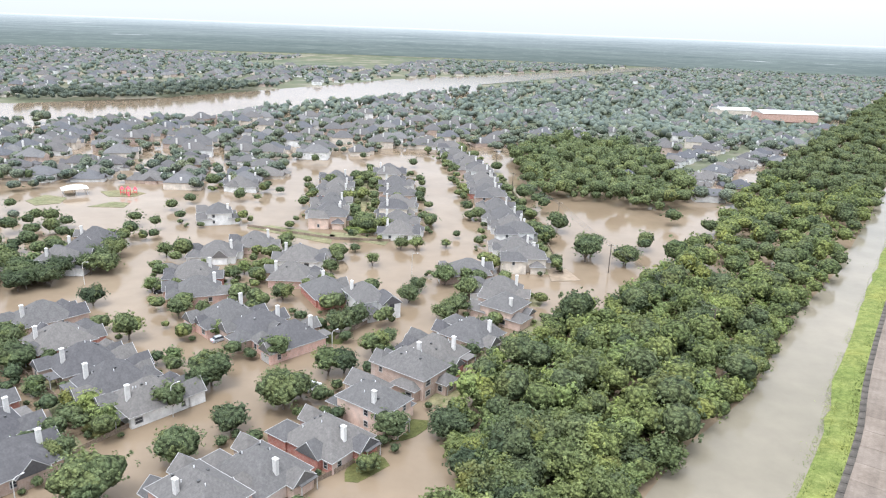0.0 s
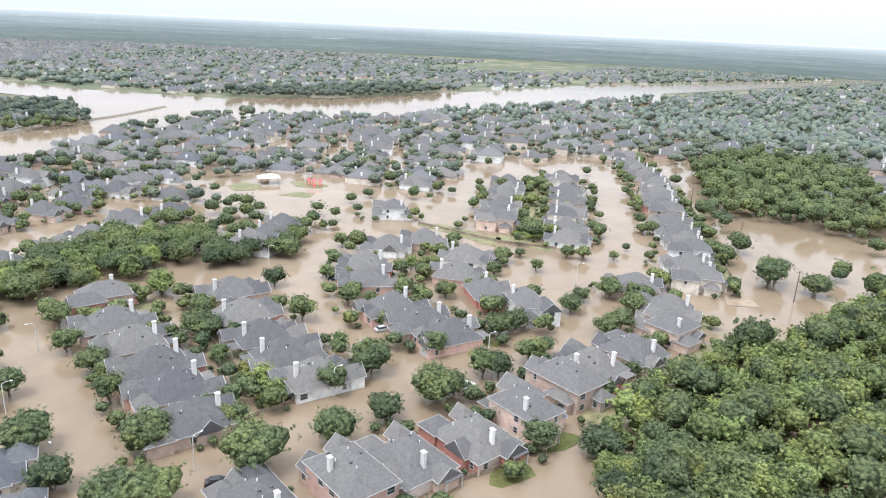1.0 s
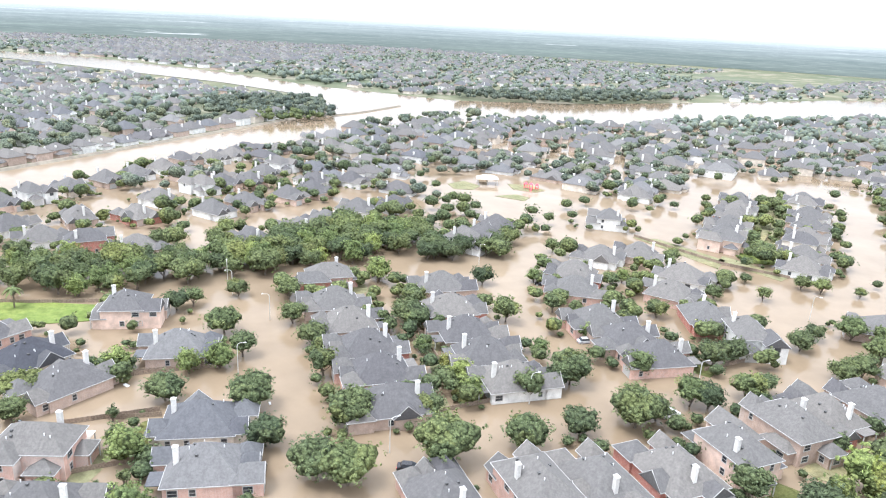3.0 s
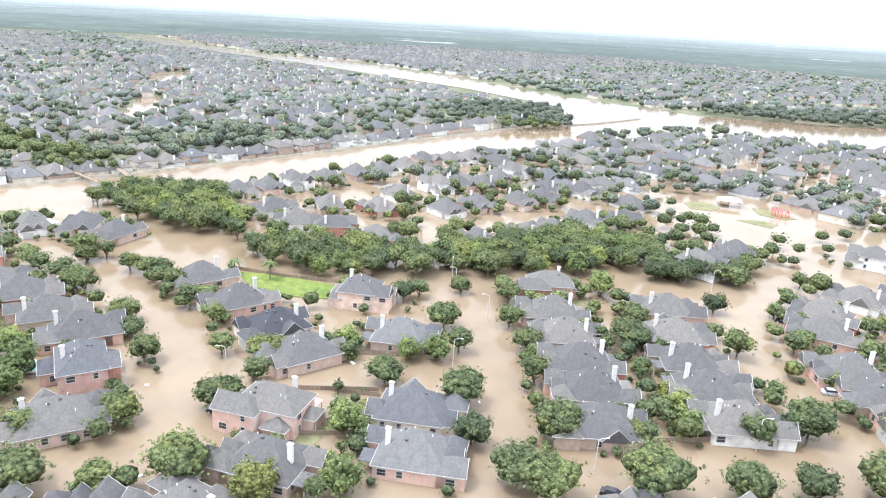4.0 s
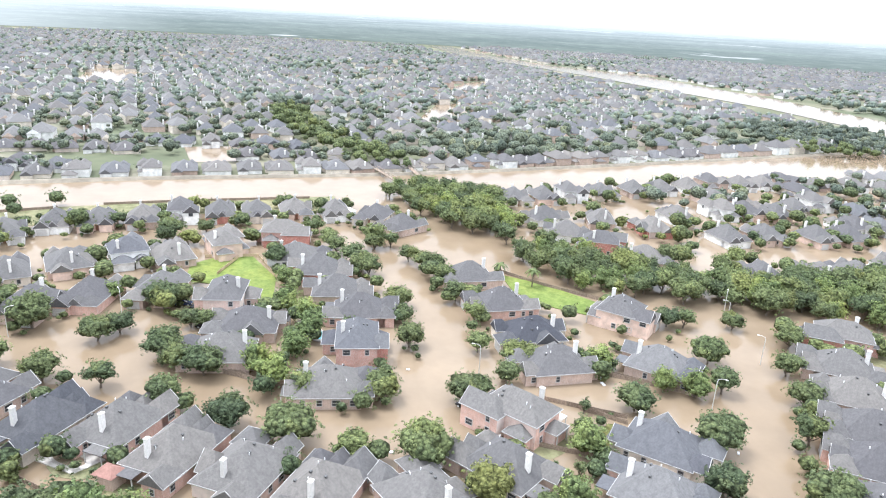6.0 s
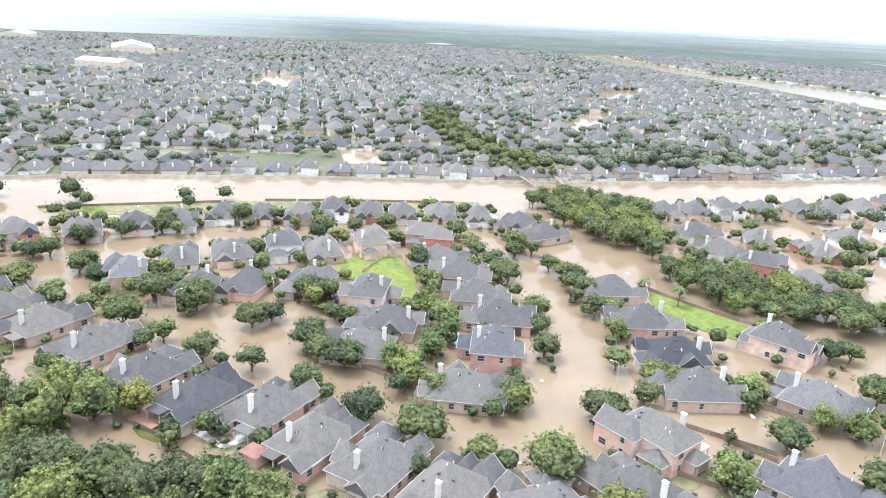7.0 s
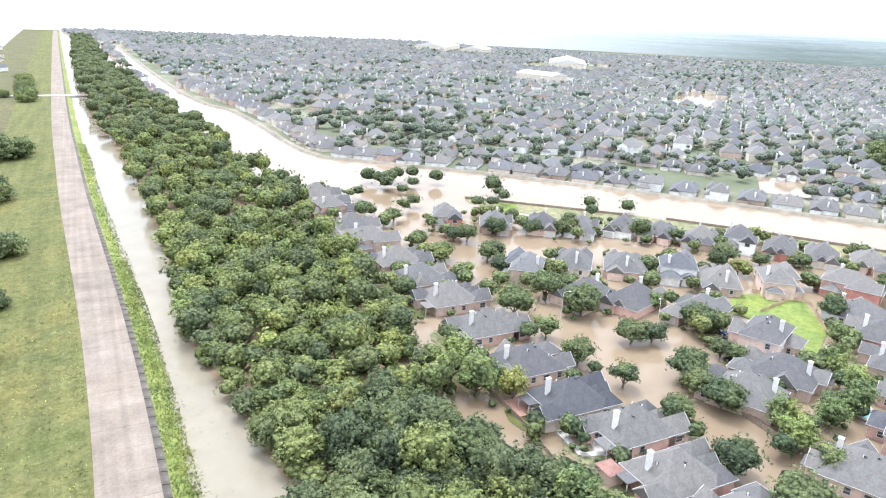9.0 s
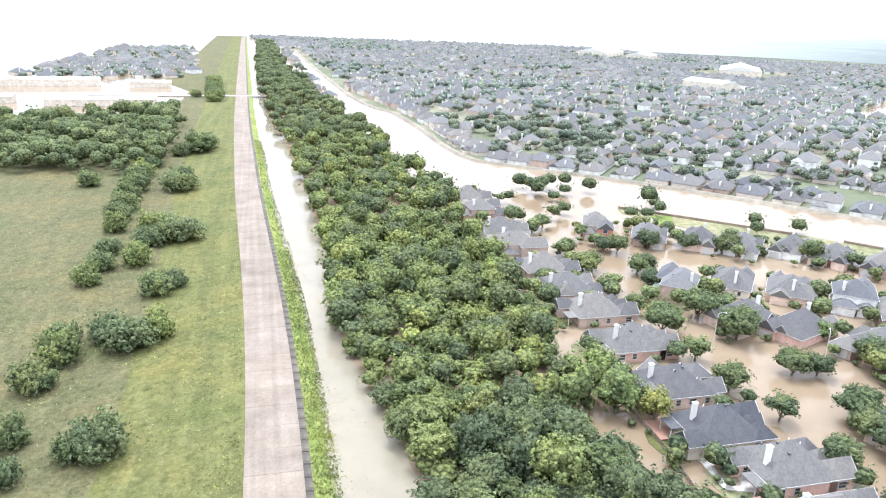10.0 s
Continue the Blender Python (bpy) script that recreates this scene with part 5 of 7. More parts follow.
patch("lawn", [(-202, -10.5), (-216, -10), (-222, -2), (-221, 8.5), (-201, 14.5), (-186, 13), (-185, 9), (-196, 3)], 0.16, M["lawn"], "bright green lawn above the flood", "lawn")
patch("lawn", [(-195, 82), (-186, 92), (-170, 102), (-162, 95), (-168, 88), (-181, 81)], 0.16, M["lawn"], "green lawn beside the grove", "lawn")
patch("lawn", [(-183, 24), (-182, 29), (-172, 27), (-175, 22)], 0.14, M["lawn"], "small green back lawn", "lawn")
for pts in ([(-182, 296), (-180, 308), (-168, 304), (-166, 294), (-174, 289)], [(-160, 318), (-150, 324), (-139, 318), (-141, 311), (-152, 309)], [(-152, 290), (-146, 300), (-138, 299), (-137, 291)]):
    patch("park_lawn", pts, 0.12, M["yard"], "half-flooded grass of a small park", "lawn")


def fence(pts, mat="fence", label="weathered brown board fence standing in flood water", tall=1.05):
    """A board fence: posts, and panels of boards between two rails."""
    root = tagged(new("fence"), label, "fence", "garden fences")
    for (x0, y0), (x1, y1) in zip(pts, pts[1:]):
        run = math.hypot(x1 - x0, y1 - y0)
        n = max(1, round(run / 2.6))
        ang = math.atan2(y1 - y0, x1 - x0)
        for k in range(n):
            cx, cy = x0 + (x1 - x0) * (k + 0.5) / n, y0 + (y1 - y0) * (k + 0.5) / n
            bm = bmesh.new()
            w = run / n
            cols = []
            for b in range(9):  # overlapping boards, alternately forward and back
                for o in ((-1, 1)[b % 2], (-1, 1)[(b + 1) % 2]):
                    u = b / 8 * w - w / 2
                    px, py = cx + math.cos(ang) * u - math.sin(ang) * o * 0.025, cy + math.sin(ang) * u + math.cos(ang) * o * 0.025
                    top = tall + 0.05 * math.sin(b * 2.3 + k)
                    cols.append([bm.verts.new((px + dx * -math.sin(ang), py + dx * math.cos(ang), z)) for dx, z in ((0.02, -0.5), (0.02, top), (-0.02, top), (-0.02, -0.5))])
            for p, q in zip(cols, cols[1:]):
                for e in range(4):
                    bm.faces.new((p[e], q[e], q[(e + 1) % 4], p[(e + 1) % 4]))
            bm.faces.new(cols[0]), bm.faces.new(cols[-1][::-1])
            pn = part("panel", bm, M[mat], root)
            bm = bmesh.new()
            box(bm, cx - math.cos(ang) * w / 2, cy - math.sin(ang) * w / 2, tall / 2 - 0.3, 0.13, 0.13, tall + 0.75, ang)
            part("post", bm, M[mat], pn)


patch("yard_strip", [(-262, -120), (-262, -60), (-272, -20), (-274, 40), (-296, 44), (-292, -15), (-286, -60), (-278, -95), (-272, -128)], 0.1, M["yard"], "muddy back gardens beside the canal", "yard")
fence([(-195, 16), (-221, 10), (-222, -6)], "fence_new", "new light timber fence round the bright lawn")
fence([(-220, 4), (-206, -2)], "fence_new", "new light timber fence round the bright lawn")
fence([(-197, 83), (-184, 92), (-170, 105)])
for line in ([(-147, -2), (-136, 13)], [(-122, 65), (-112, 79)], [(-108, 55), (-101, 66)], [(-136, 73), (-127, 87), (-118, 98)], [(-78, 97), (-67, 113), (-57, 129)], [(-133, 81), (-124, 91)],
             [(-117, 71), (-110, 78)], [(-127, -48), (-117, -34), (-106, -22)], [(-148, -6), (-144, 4), (-138, 9)], [(-27, 167), (-13, 190)], [(-268, -125), (-277, -90), (-284, -60)],
             [(-288, -45), (-291, -15), (-293, 33)], [(-104, 152), (-94, 143), (-84, 135), (-70, 124)], [(-113, 160), (-106, 150)], [(-92, 141), (-86, 148)], [(-20, 128), (-2, 140)], [(-9, 122), (-16, 112), (-24, 104)]):
    fence(line)


def street_lamp():
    root = tagged(new("street_lamp"), "slim grey street lamp standing in flood water", "street lamp", "street lamps")
    bm = bmesh.new()
    tube(bm, [(0, 0, -1), (0, 0, 6.6), (0.15, 0, 7.1)], [0.11, 0.085, 0.06], 8)
    part("pole", bm, M["lamp_metal"], root)
    bm = bmesh.new()
    tube(bm, [(0.15, 0, 7.1), (0.7, 0, 7.35), (1.5, 0, 7.4)], [0.055, 0.05, 0.045], 6)
    arm = part("arm", bm, M["lamp_metal"], root)
    bm = bmesh.new()
    box(bm, 1.7, 0, 7.38, 0.6, 0.26, 0.13)
    bmesh.ops.bevel(bm, geom=bm.edges[:], offset=0.05, segments=2, affect="EDGES")
    part("lamp_head", bm, M["white_paint"], arm)
    return root


lamp = street_lamp()
LAMPS = [(-112, 99, 50), (-67, 95, 60), (-149, 130, 230), (-171, -47, 120), (-179, -24, 200), (-54, 127, 50), (-26, 156, 50), (-128, 124, 230), (-10, 220, 0), (-135, 55, 240), (-174, 144, 100), (-108, 199, 0), (-158, 136, 320)]
for i, (x, y, turn) in enumerate(LAMPS):
    m = pose(x, y, 0, 0, 0, turn)
    if i == 0:
        lamp.matrix_basis = m
    else:
        copy_thing(lamp, m)


def car(x, y, turn, paint, word, van=False):
    """A car up to its sills in water: body, cabin, windows, wheels, lights."""
    root = tagged(new("car"), "%s car standing in flood water" % word, "car", "stranded cars")
    h = 0.35 if van else 0.0
    bm = bmesh.new()
    side = [(-2.3, 0.25), (-2.35, 0.75), (-2.2, 0.95), (-1.3, 1.0), (1.0, 0.98), (2.1, 0.8), (2.3, 0.55), (2.25, 0.25)]
    rows = [[bm.verts.new((a, s * 0.88, z)) for a, z in side] for s in (-1, 1)]
    for k in range(len(side)):
        bm.faces.new((rows[0][k], rows[0][(k + 1) % len(side)], rows[1][(k + 1) % len(side)], rows[1][k]))
    bm.faces.new(rows[0][::-1]), bm.faces.new(rows[1])
    bmesh.ops.recalc_face_normals(bm, faces=bm.faces)
    bmesh.ops.bevel(bm, geom=bm.edges[:], offset=0.06, segments=2, affect="EDGES")
    part("body", bm, M[paint], root)
    bm = bmesh.new()
    cab = [(-1.75, 0.98), (-1.35, 1.42 + h), (0.35, 1.45 + h), (1.1, 0.98)]
    rows = [[bm.verts.new((a, s * (0.84 if z < 1 else 0.68), z)) for a, z in cab] for s in (-1, 1)]
    for k in range(4):
        bm.faces.new((rows[0][k], rows[0][(k + 1) % 4], rows[1][(k + 1) % 4], rows[1][k]))
    bm.faces.new(rows[0][::-1]), bm.faces.new(rows[1])
    bmesh.ops.recalc_face_normals(bm, faces=bm.faces)
    part("cabin_glass", bm, M["glass"], root, "dark car windows")
    bm = bmesh.new()
    box(bm, -0.5, 0, 1.46 + h, 1.75, 1.36, 0.06)
    bmesh.ops.bevel(bm, geom=bm.edges[:], offset=0.025, segments=2, affect="EDGES")
    part("car_roof", bm, M[paint], root)
    for a in (-1.45, 1.4):
        for s in (-0.82, 0.82):
            bm = bmesh.new()
            tube(bm, [(a, s - 0.1, 0.3), (a, s + 0.1, 0.3)], [0.33, 0.33], 14)
            wheel = part("wheel", bm, M["rubber"], root, "black tyre")
            bm = bmesh.new()
            tube(bm, [(a, s * 1.125 - 0.02, 0.3), (a, s * 1.125 + 0.02, 0.3)], [0.2, 0.2], 12)
            part("rim", bm, M["lamp_metal"], wheel)
    for a, mat, nm in ((2.24, "white_paint", "headlight"), (-2.33, "red_paint", "tail_light")):
        for s in (-0.62, 0.62):
            bm = bmesh.new()
            box(bm, a, s, 0.68, 0.06, 0.36, 0.14)
            part(nm, bm, M[mat], root)
    root.matrix_basis = pose(x, y, -0.12, 0, 0, turn)


for args in ((-185, -10, 80, "car_blue", "dark blue"), (-181, -6, 75, "car_black", "black"), (-171, 46, 10, "car_silver", "silver", True), (-83, 195, 200, "car_black", "black"), (-61, 93, 30, "car_black", "black"),
             (-122, 48, 210, "car_black", "black"), (-28, 141, 60, "white_paint", "white", True), (-56, 164, 45, "car_silver", "silver"), (-170, -4, 80, "car_black", "black")):
    car(*args)


def camper(x, y, turn):
    root = tagged(new("camper_van"), "white camper van parked beside the flooded street", "camper van")
    bm = bmesh.new()
    box(bm, -0.6, 0, 1.75, 5.4, 2.3, 2.6)
    bmesh.ops.bevel(bm, geom=bm.edges[:], offset=0.2, segments=3, affect="EDGES")
    part("body", bm, M["white_paint"], root)
    bm = bmesh.new()
    box(bm, 2.6, 0, 1.0, 1.6, 2.0, 1.3)
    bmesh.ops.bevel(bm, geom=bm.edges[:], offset=0.25, segments=3, affect="EDGES")
    part("cab", bm, M["white_paint"], root)
    for px, py, sx, sy in ((2.7, 0, 1.0, 2.06), (-1.2, 0, 1.6, 2.36)):
        bm = bmesh.new()
        box(bm, px, py, 1.5 if px > 0 else 2.1, sx, sy, 0.5)
        part("window", bm, M["glass"], root, "dark tinted window")
    for a in (-2.0, 2.2):
        for s in (-1.0, 1.0):
            bm = bmesh.new()
            tube(bm, [(a, s - 0.12, 0.35), (a, s + 0.12, 0.35)], [0.38, 0.38], 14)
            part("wheel", bm, M["rubber"], root, "black tyre")
    root.matrix_basis = pose(x, y, -0.05, 0, 0, turn)


camper(-264, 46, 20)


def pavilion(x, y, turn):
    root = tagged(new("pavilion"), "open park pavilion with a pale hipped metal roof", "pavilion")
    bm = bmesh.new()
    base = [bm.verts.new((a * 5.5, b * 3.6, 3.0)) for a, b in ((-1, -1), (1, -1), (1, 1), (-1, 1))]
    low = [bm.verts.new((a * 5.5, b * 3.6, 2.8)) for a, b in ((-1, -1), (1, -1), (1, 1), (-1, 1))]
    ridge = [bm.verts.new((a * 2.4, 0, 4.6)) for a in (-1, 1)]
    for f in ((base[0], base[1], ridge[1], ridge[0]), (base[2], base[3], ridge[0], ridge[1]), (base[1], base[2], ridge[1]), (base[3], base[0], ridge[0]), tuple(low[::-1])):
        bm.faces.new(f)
    for i in range(4):
        bm.faces.new((low[i], low[(i + 1) % 4], base[(i + 1) % 4], base[i]))
    part("roof", bm, M["siding_cream"], root)
    for a in (-4.8, 0, 4.8):
        for b in (-3.0, 3.0):
            bm = bmesh.new()
            box(bm, a, b, 1.2, 0.22, 0.22, 3.4)
            part("post", bm, M["trim"], root)
    root.matrix_basis = pose(x, y, 0, 0, 0, turn)


pavilion(-168, 311, 35)


def playground(x, y):
    root = tagged(new("climbing_frame"), "bright red playground climbing frame with pointed roofs", "playground")
    for k, (px, py, s) in enumerate(((0, 0, 1.0), (3.6, 1.0, 0.8), (-3.4, 1.6, 0.9))):
        for a, b in ((-1, -1), (1, -1), (1, 1), (-1, 1)):
            bm = bmesh.new()
            tube(bm, [(px + a * s, py + b * s, -0.6), (px + a * s, py + b * s, 3.0 * s + 0.6)], [0.09, 0.09], 6)
            part("post", bm, M["red_paint"], root)
        bm = bmesh.new()
        box(bm, px, py, 1.3 * s + 0.2, 2.1 * s, 2.1 * s, 0.14)
        part("platform", bm, M["red_paint"], root)
        bm = bmesh.new()
        cs = [bm.verts.new((px + a * 1.4 * s, py + b * 1.4 * s, 3.0 * s + 0.5)) for a, b in ((-1, -1), (1, -1), (1, 1), (-1, 1))]
        tip = bm.verts.new((px, py, 3.0 * s + 2.2))
        bm.faces.new(cs[::-1])
        for i in range(4):
            bm.faces.new((cs[i], cs[(i + 1) % 4], tip))
        part("tower_roof", bm, M["red_paint"], root)
    for q in ((1.0, 0.4, 2.6, 0.8), (-1.0, 0.6, -2.5, 1.2)):
        bm = bmesh.new()
        beam(bm, (q[0], q[1], 1.4), (q[2], q[3], 1.25), 0.9, 0.12)
        part("bridge", bm, M["red_paint"], root)
    bm = bmesh.new()
    beam(bm, (0, -1.0, 1.5), (0.4, -4.4, 0.1), 0.7, 0.1)
    part("slide", bm, M["red_paint"], root)
    root.matrix_basis = pose(x, y, 0, 0, 0, 20) @ Matrix.Diagonal((0.8, 0.8, 0.8, 1))


playground(-145, 314)


def pool(x, y, turn, sx, sy, water, label):
    root = tagged(new("swimming_pool"), label, "pool")
    bm = bmesh.new()
    n = 20
    rim = []
    for k in range(n):
        a = 2 * math.pi * k / n
        w = 1 + 0.12 * math.cos(2 * a + 0.6)
        rim.append((math.cos(a) * sx * w, math.sin(a) * sy * w))
    lo = [bm.verts.new((px, py, 0.31)) for px, py in rim]
    hi = [bm.verts.new((px * 1.35, py * 1.35, 0.31)) for px, py in rim]
    dn = [bm.verts.new((px * 1.35, py * 1.35, -0.3)) for px, py in rim]
    for k in range(n):
        j = (k + 1) % n
        bm.faces.new((lo[k], hi[k], hi[j], lo[j])), bm.faces.new((hi[k], dn[k], dn[j], hi[j]))
    bmesh.ops.recalc_face_normals(bm, faces=bm.faces)
    part("paved_edge", bm, M["concrete"], root)
    bm = bmesh.new()
    bm.faces.new([bm.verts.new((px, py, 0.28)) for px, py in rim])
    part("pool_water", bm, M[water], root)
    root.matrix_basis = pose(x, y, 0, 0, 0, turn)


pool(-161, 22, 30, 3.2, 2.0, "pool", "turquoise garden pool with a pale edge")
patch("patio", [(-119.4, -29.9), (-123.0, -25.7), (-117.1, -18.3), (-113.9, -22.9)], 0.24, M["concrete"], "pale paved patio round a garden pool", "patio")
patch("patio", [(-143.5, -64.2), (-148.0, -59.0), (-140.8, -54.7), (-138.6, -60.1)], 0.24, M["concrete"], "pale paved patio behind the house", "patio")
patch("lawn_patch", [(-135.0, -49.9), (-136.6, -47.5), (-129.7, -44.9), (-129.4, -47.2)], 0.2, M["lawn"], "small green lawn beside the wooded belt", "lawn")
patch("lawn_patch", [(-120.6, -33.3), (-124.1, -29.9), (-120.2, -28.6), (-118.6, -30.6)], 0.2, M["lawn"], "small green lawn beside the patio", "lawn")
pool(-118.3, -24.2, 54, 3.2, 1.6, "mud", "garden pool full of brown water with a pale paved edge")
pool(-143, -59.5, 40, 2.6, 1.6, "pool", "turquoise garden pool behind the house with a pale paved edge")


def shed(x, y, turn, roof, label):
    root = tagged(new("garden_shed"), label, "shed")
    bm = bmesh.new()
    box(bm, 0, 0, 1.0, 3.6, 3.0, 3.0)
    part("wall", bm, M["brick_tan"], root)
    bm = bmesh.new()
    cs = [bm.verts.new((a * 2.1, b * 1.8, 2.45)) for a, b in ((-1, -1), (1, -1), (1, 1), (-1, 1))]
    tip = [bm.verts.new((a * 0.6, 0, 3.7)) for a in (-1, 1)]
    bm.faces.new(cs[::-1])
    for f in ((cs[0], cs[1], tip[1], tip[0]), (cs[2], cs[3], tip[0], tip[1]), (cs[1], cs[2], tip[1]), (cs[3], cs[0], tip[0])):
        bm.faces.new(f)
    part("roof", bm, M[roof], root)
    root.matrix_basis = pose(x, y, 0, 0, 0, turn)


shed(-110.2, -16.5, 55, "terracotta", "small garden shed with a terracotta hipped roof")

# timber deck behind the dark-roofed house
deck = tagged(new("timber_deck"), "reddish timber deck behind the dark-roofed house", "deck")
for k in range(14):
    bm = bmesh.new()
    box(bm, 0, k * 0.42 - 2.7, 0.35, 6.5, 0.4, 0.1)
    part("deck_board", bm, M["deck"], deck)
bm = bmesh.new()
box(bm, 0, 0, 0.0, 6.2, 5.4, 0.55)
part("deck_base", bm, M["fence"], deck)
deck.matrix_basis = pose(-124, -38, 0, 0, 0, 55)

# floating litter and bins
for i, (x, y, sx, sy) in enumerate(((-126, 81, 1.5, 0.7), (-133, 4, 0.9, 0.7), (-140, 40, 0.8, 0.5), (-110, 30, 0.7, 0.6), (-97, 94, 0.9, 0.4))):
    bm = bmesh.new()
    box(bm, 0, 0, 0.05, sx, sy, 0.3)
    bmesh.ops.bevel(bm, geom=bm.edges[:], offset=0.05, segments=2, affect="EDGES")
    ob = single("floating_box", bm, M["white_paint"], "pale box afloat on the flood water", "box", "floating litter")
    ob.matrix_basis = pose(x, y, 0, 0, 0, i * 37)

# scrub on the meadow by the levee
proto("bush", "meadow_bush", "large rounded dark bush on the meadow", "leaf_oak", 4.2, -0.6, 5.2, 44, 3200, 0.24, 61, trunk=0.15, group="bushes of the meadow")
proto("scrub", "meadow_bush", "loose olive-green thicket on the meadow", "leaf_wood", 3.8, -0.8, 6.0, 40, 2800, 0.24, 62, trunk=0.15, group="bushes of the meadow")
for i, (x, y, r) in enumerate([(-38, -118, 3.6), (-33, -108, 3.3), (-48, -135, 4.4), (-56, -143, 5.0), (-60, -152, 4.0), (-47, -105, 5.2), (-43, -107, 3.0), (-70, -141, 6.6), (-68, -147, 4.4), (-77, -141, 4.4), (-89, -165, 4.6), (-95, -167, 3.6), (-96, -190, 4.8),
                               (-109, -206, 6.4), (-118, -204, 7.6), (-112, -212, 6.0), (-151, -265, 7.6), (-156, -272, 6.0), (-200, -334, 9.0), (-208, -342, 7.6), (-188, -331, 5.0), (-79, -184, 4.2), (-87, -193, 4.2), (-94, -205, 4.0), (-106, -226, 4.6), (-113, -238, 5.0), (-121, -250, 5.4), (-128, -262, 5.6),
                               (-136, -274, 6.0), (-144, -287, 6.0), (-152, -299, 6.3), (-162, -313, 6.3), (-127, -295, 5.0), (-322, -518, 8.0), (-331, -533, 8.0), (-342, -550, 8.0), (-354, -572, 8.0), (-325, -552, 5.0), (-368, -594, 8.0), (-384, -620, 8.0), (-402, -650, 8.0)]):
    plant("bush" if i % 3 else "scrub", x, y, r / 4.0, tall=0.85 if r > 6 else 1.1)

# far end of the meadow: a wood, flooded paved yards, long low sheds
WOOD_BY_MEADOW = [(-60, -352), (-109, -338), (-135, -322), (-150, -306), (-172, -316), (-215, -385), (-259, -455), (-223, -478), (-198, -470), (-150, -478), (-90, -450), (-20, -380)]
patch("paved_yard", [(-130, -500), (-176, -494), (-198, -473), (-232, -481), (-263, -478), (-340, -590), (-356, -655), (-303, -688), (-229, -725), (-80, -700), (-60, -560)], 0.3, M["water"], "wide flooded yard of a works", "yard")
patch("flooded_field", [(-330, -640), (-420, -760), (-900, -1480), (-1150, -1850), (-300, -1950), (300, -1300), (-50, -760), (-240, -735)], 0.26, M["water"], "wide flooded fields beyond the works", "field")


def long_shed(x, y, turn, w, d, h, clad="siding_cream"):
    root = tagged(new("works_shed"), "long low building with a pale metal roof", "shed", "works sheds")
    bm = bmesh.new()
    box(bm, 0, 0, h / 2, w, d, h)
    part("wall", bm, M[clad], root)
    bm = bmesh.new()
    top = [bm.verts.new((a * (w / 2 + 0.4), b * (d / 2 + 0.4), h + 0.02)) for a, b in ((-1, -1), (1, -1), (1, 1), (-1, 1))]
    rg = [bm.verts.new((a * (w / 2 + 0.4), 0, h + d * 0.12)) for a in (-1, 1)]
    for f in ((top[0], top[1], rg[1], rg[0]), (top[2], top[3], rg[0], rg[1]), (top[1], top[2], rg[1]), (top[3], top[0], rg[0]), tuple(top[::-1])):
        bm.faces.new(f)
    part("roof", bm, M["lamp_metal"], root)
    for k in range(4):
        bm = bmesh.new()
        box(bm, (k - 1.5) * w / 4.5, d / 2 + 0.05, 1.6, 3.0, 0.1, 3.2)
        part("shed_door", bm, M["metal_dark"], root)
    root.matrix_basis = pose(x, y, 0.3, 0, 0, turn)


# also stands in for a pinkish brick building and large white roofs far off
for args in ((-240, -538, 148, 76, 12, 5), (-262, -692, 153, 82, 14, 6), (-330, -640, 150, 36, 12, 5), (-170, -600, 150, 60, 14, 5), (345, 735, 4, 58, 24, 8, "brick_pink"), (306, 775, 10, 36, 20, 6), (-1183, -402, 20, 120, 60, 9), (-1480, -820, 15, 150, 70, 9), (-1440, -700, 15, 90, 50, 9), (-880, -330, 70, 60, 30, 8)):
    long_shed(*args)

# tufts of grass on the verge and weed in the shallow water
rg = np.random.RandomState(77)
tri = []
for p, sd in zip(LEVEE, sides_of(LEVEE)):
    if p.length > 420:
        continue
    n = 700 if p.length < 220 else 220
    o = np.where(rg.rand(n) < 0.9, -1.3 - (4.4 + 2.4 * min(max((p.y + 70) / 180, 0), 1)) * rg.rand(n) ** 0.8, -6.0 - 9.0 * rg.rand(n) ** 2 * max(0, 0.3 + 1.4 * noise.noise(Vector((p.x * 0.05, p.y * 0.05, 9.0)))))
    along = rg.uniform(-6.5, 6.5, n)
    d = Vector((-sd.y, sd.x, 0))
    x, y = p.x + sd.x * o + d.x * along, p.y + sd.y * o + d.y * along
    z = np.interp(o, [-15, -6.5, -4.6, -3.0, -1.3], [0.0, 0.0, 0.02, 0.45, 0.75])
    h, w, a = rg.uniform(0.15, 0.55, n) * np.where(o < -6, 0.3, 1), rg.uniform(0.08, 0.24, n), rg.uniform(0, 6.28, n)
    lean = rg.normal(scale=0.25, size=(2, n))
    tri.append(np.stack([np.stack([x - np.cos(a) * w, y - np.sin(a) * w, z - 0.05], 1), np.stack([x + np.cos(a) * w, y + np.sin(a) * w, z - 0.05], 1), np.stack([x + lean[0], y + lean[1], z + h], 1)], 1))
tri = np.concatenate(tri).reshape(-1, 3)
me = bpy.data.meshes.new("verge_tufts")
me.from_pydata(tri.tolist(), [], np.arange(len(tri)).reshape(-1, 3).tolist())
me.materials.append(M["leaf_verge"])
tagged(new("verge_tufts", me), "tufts of bright grass and water weed along the verge", "grass", kind="stuff")

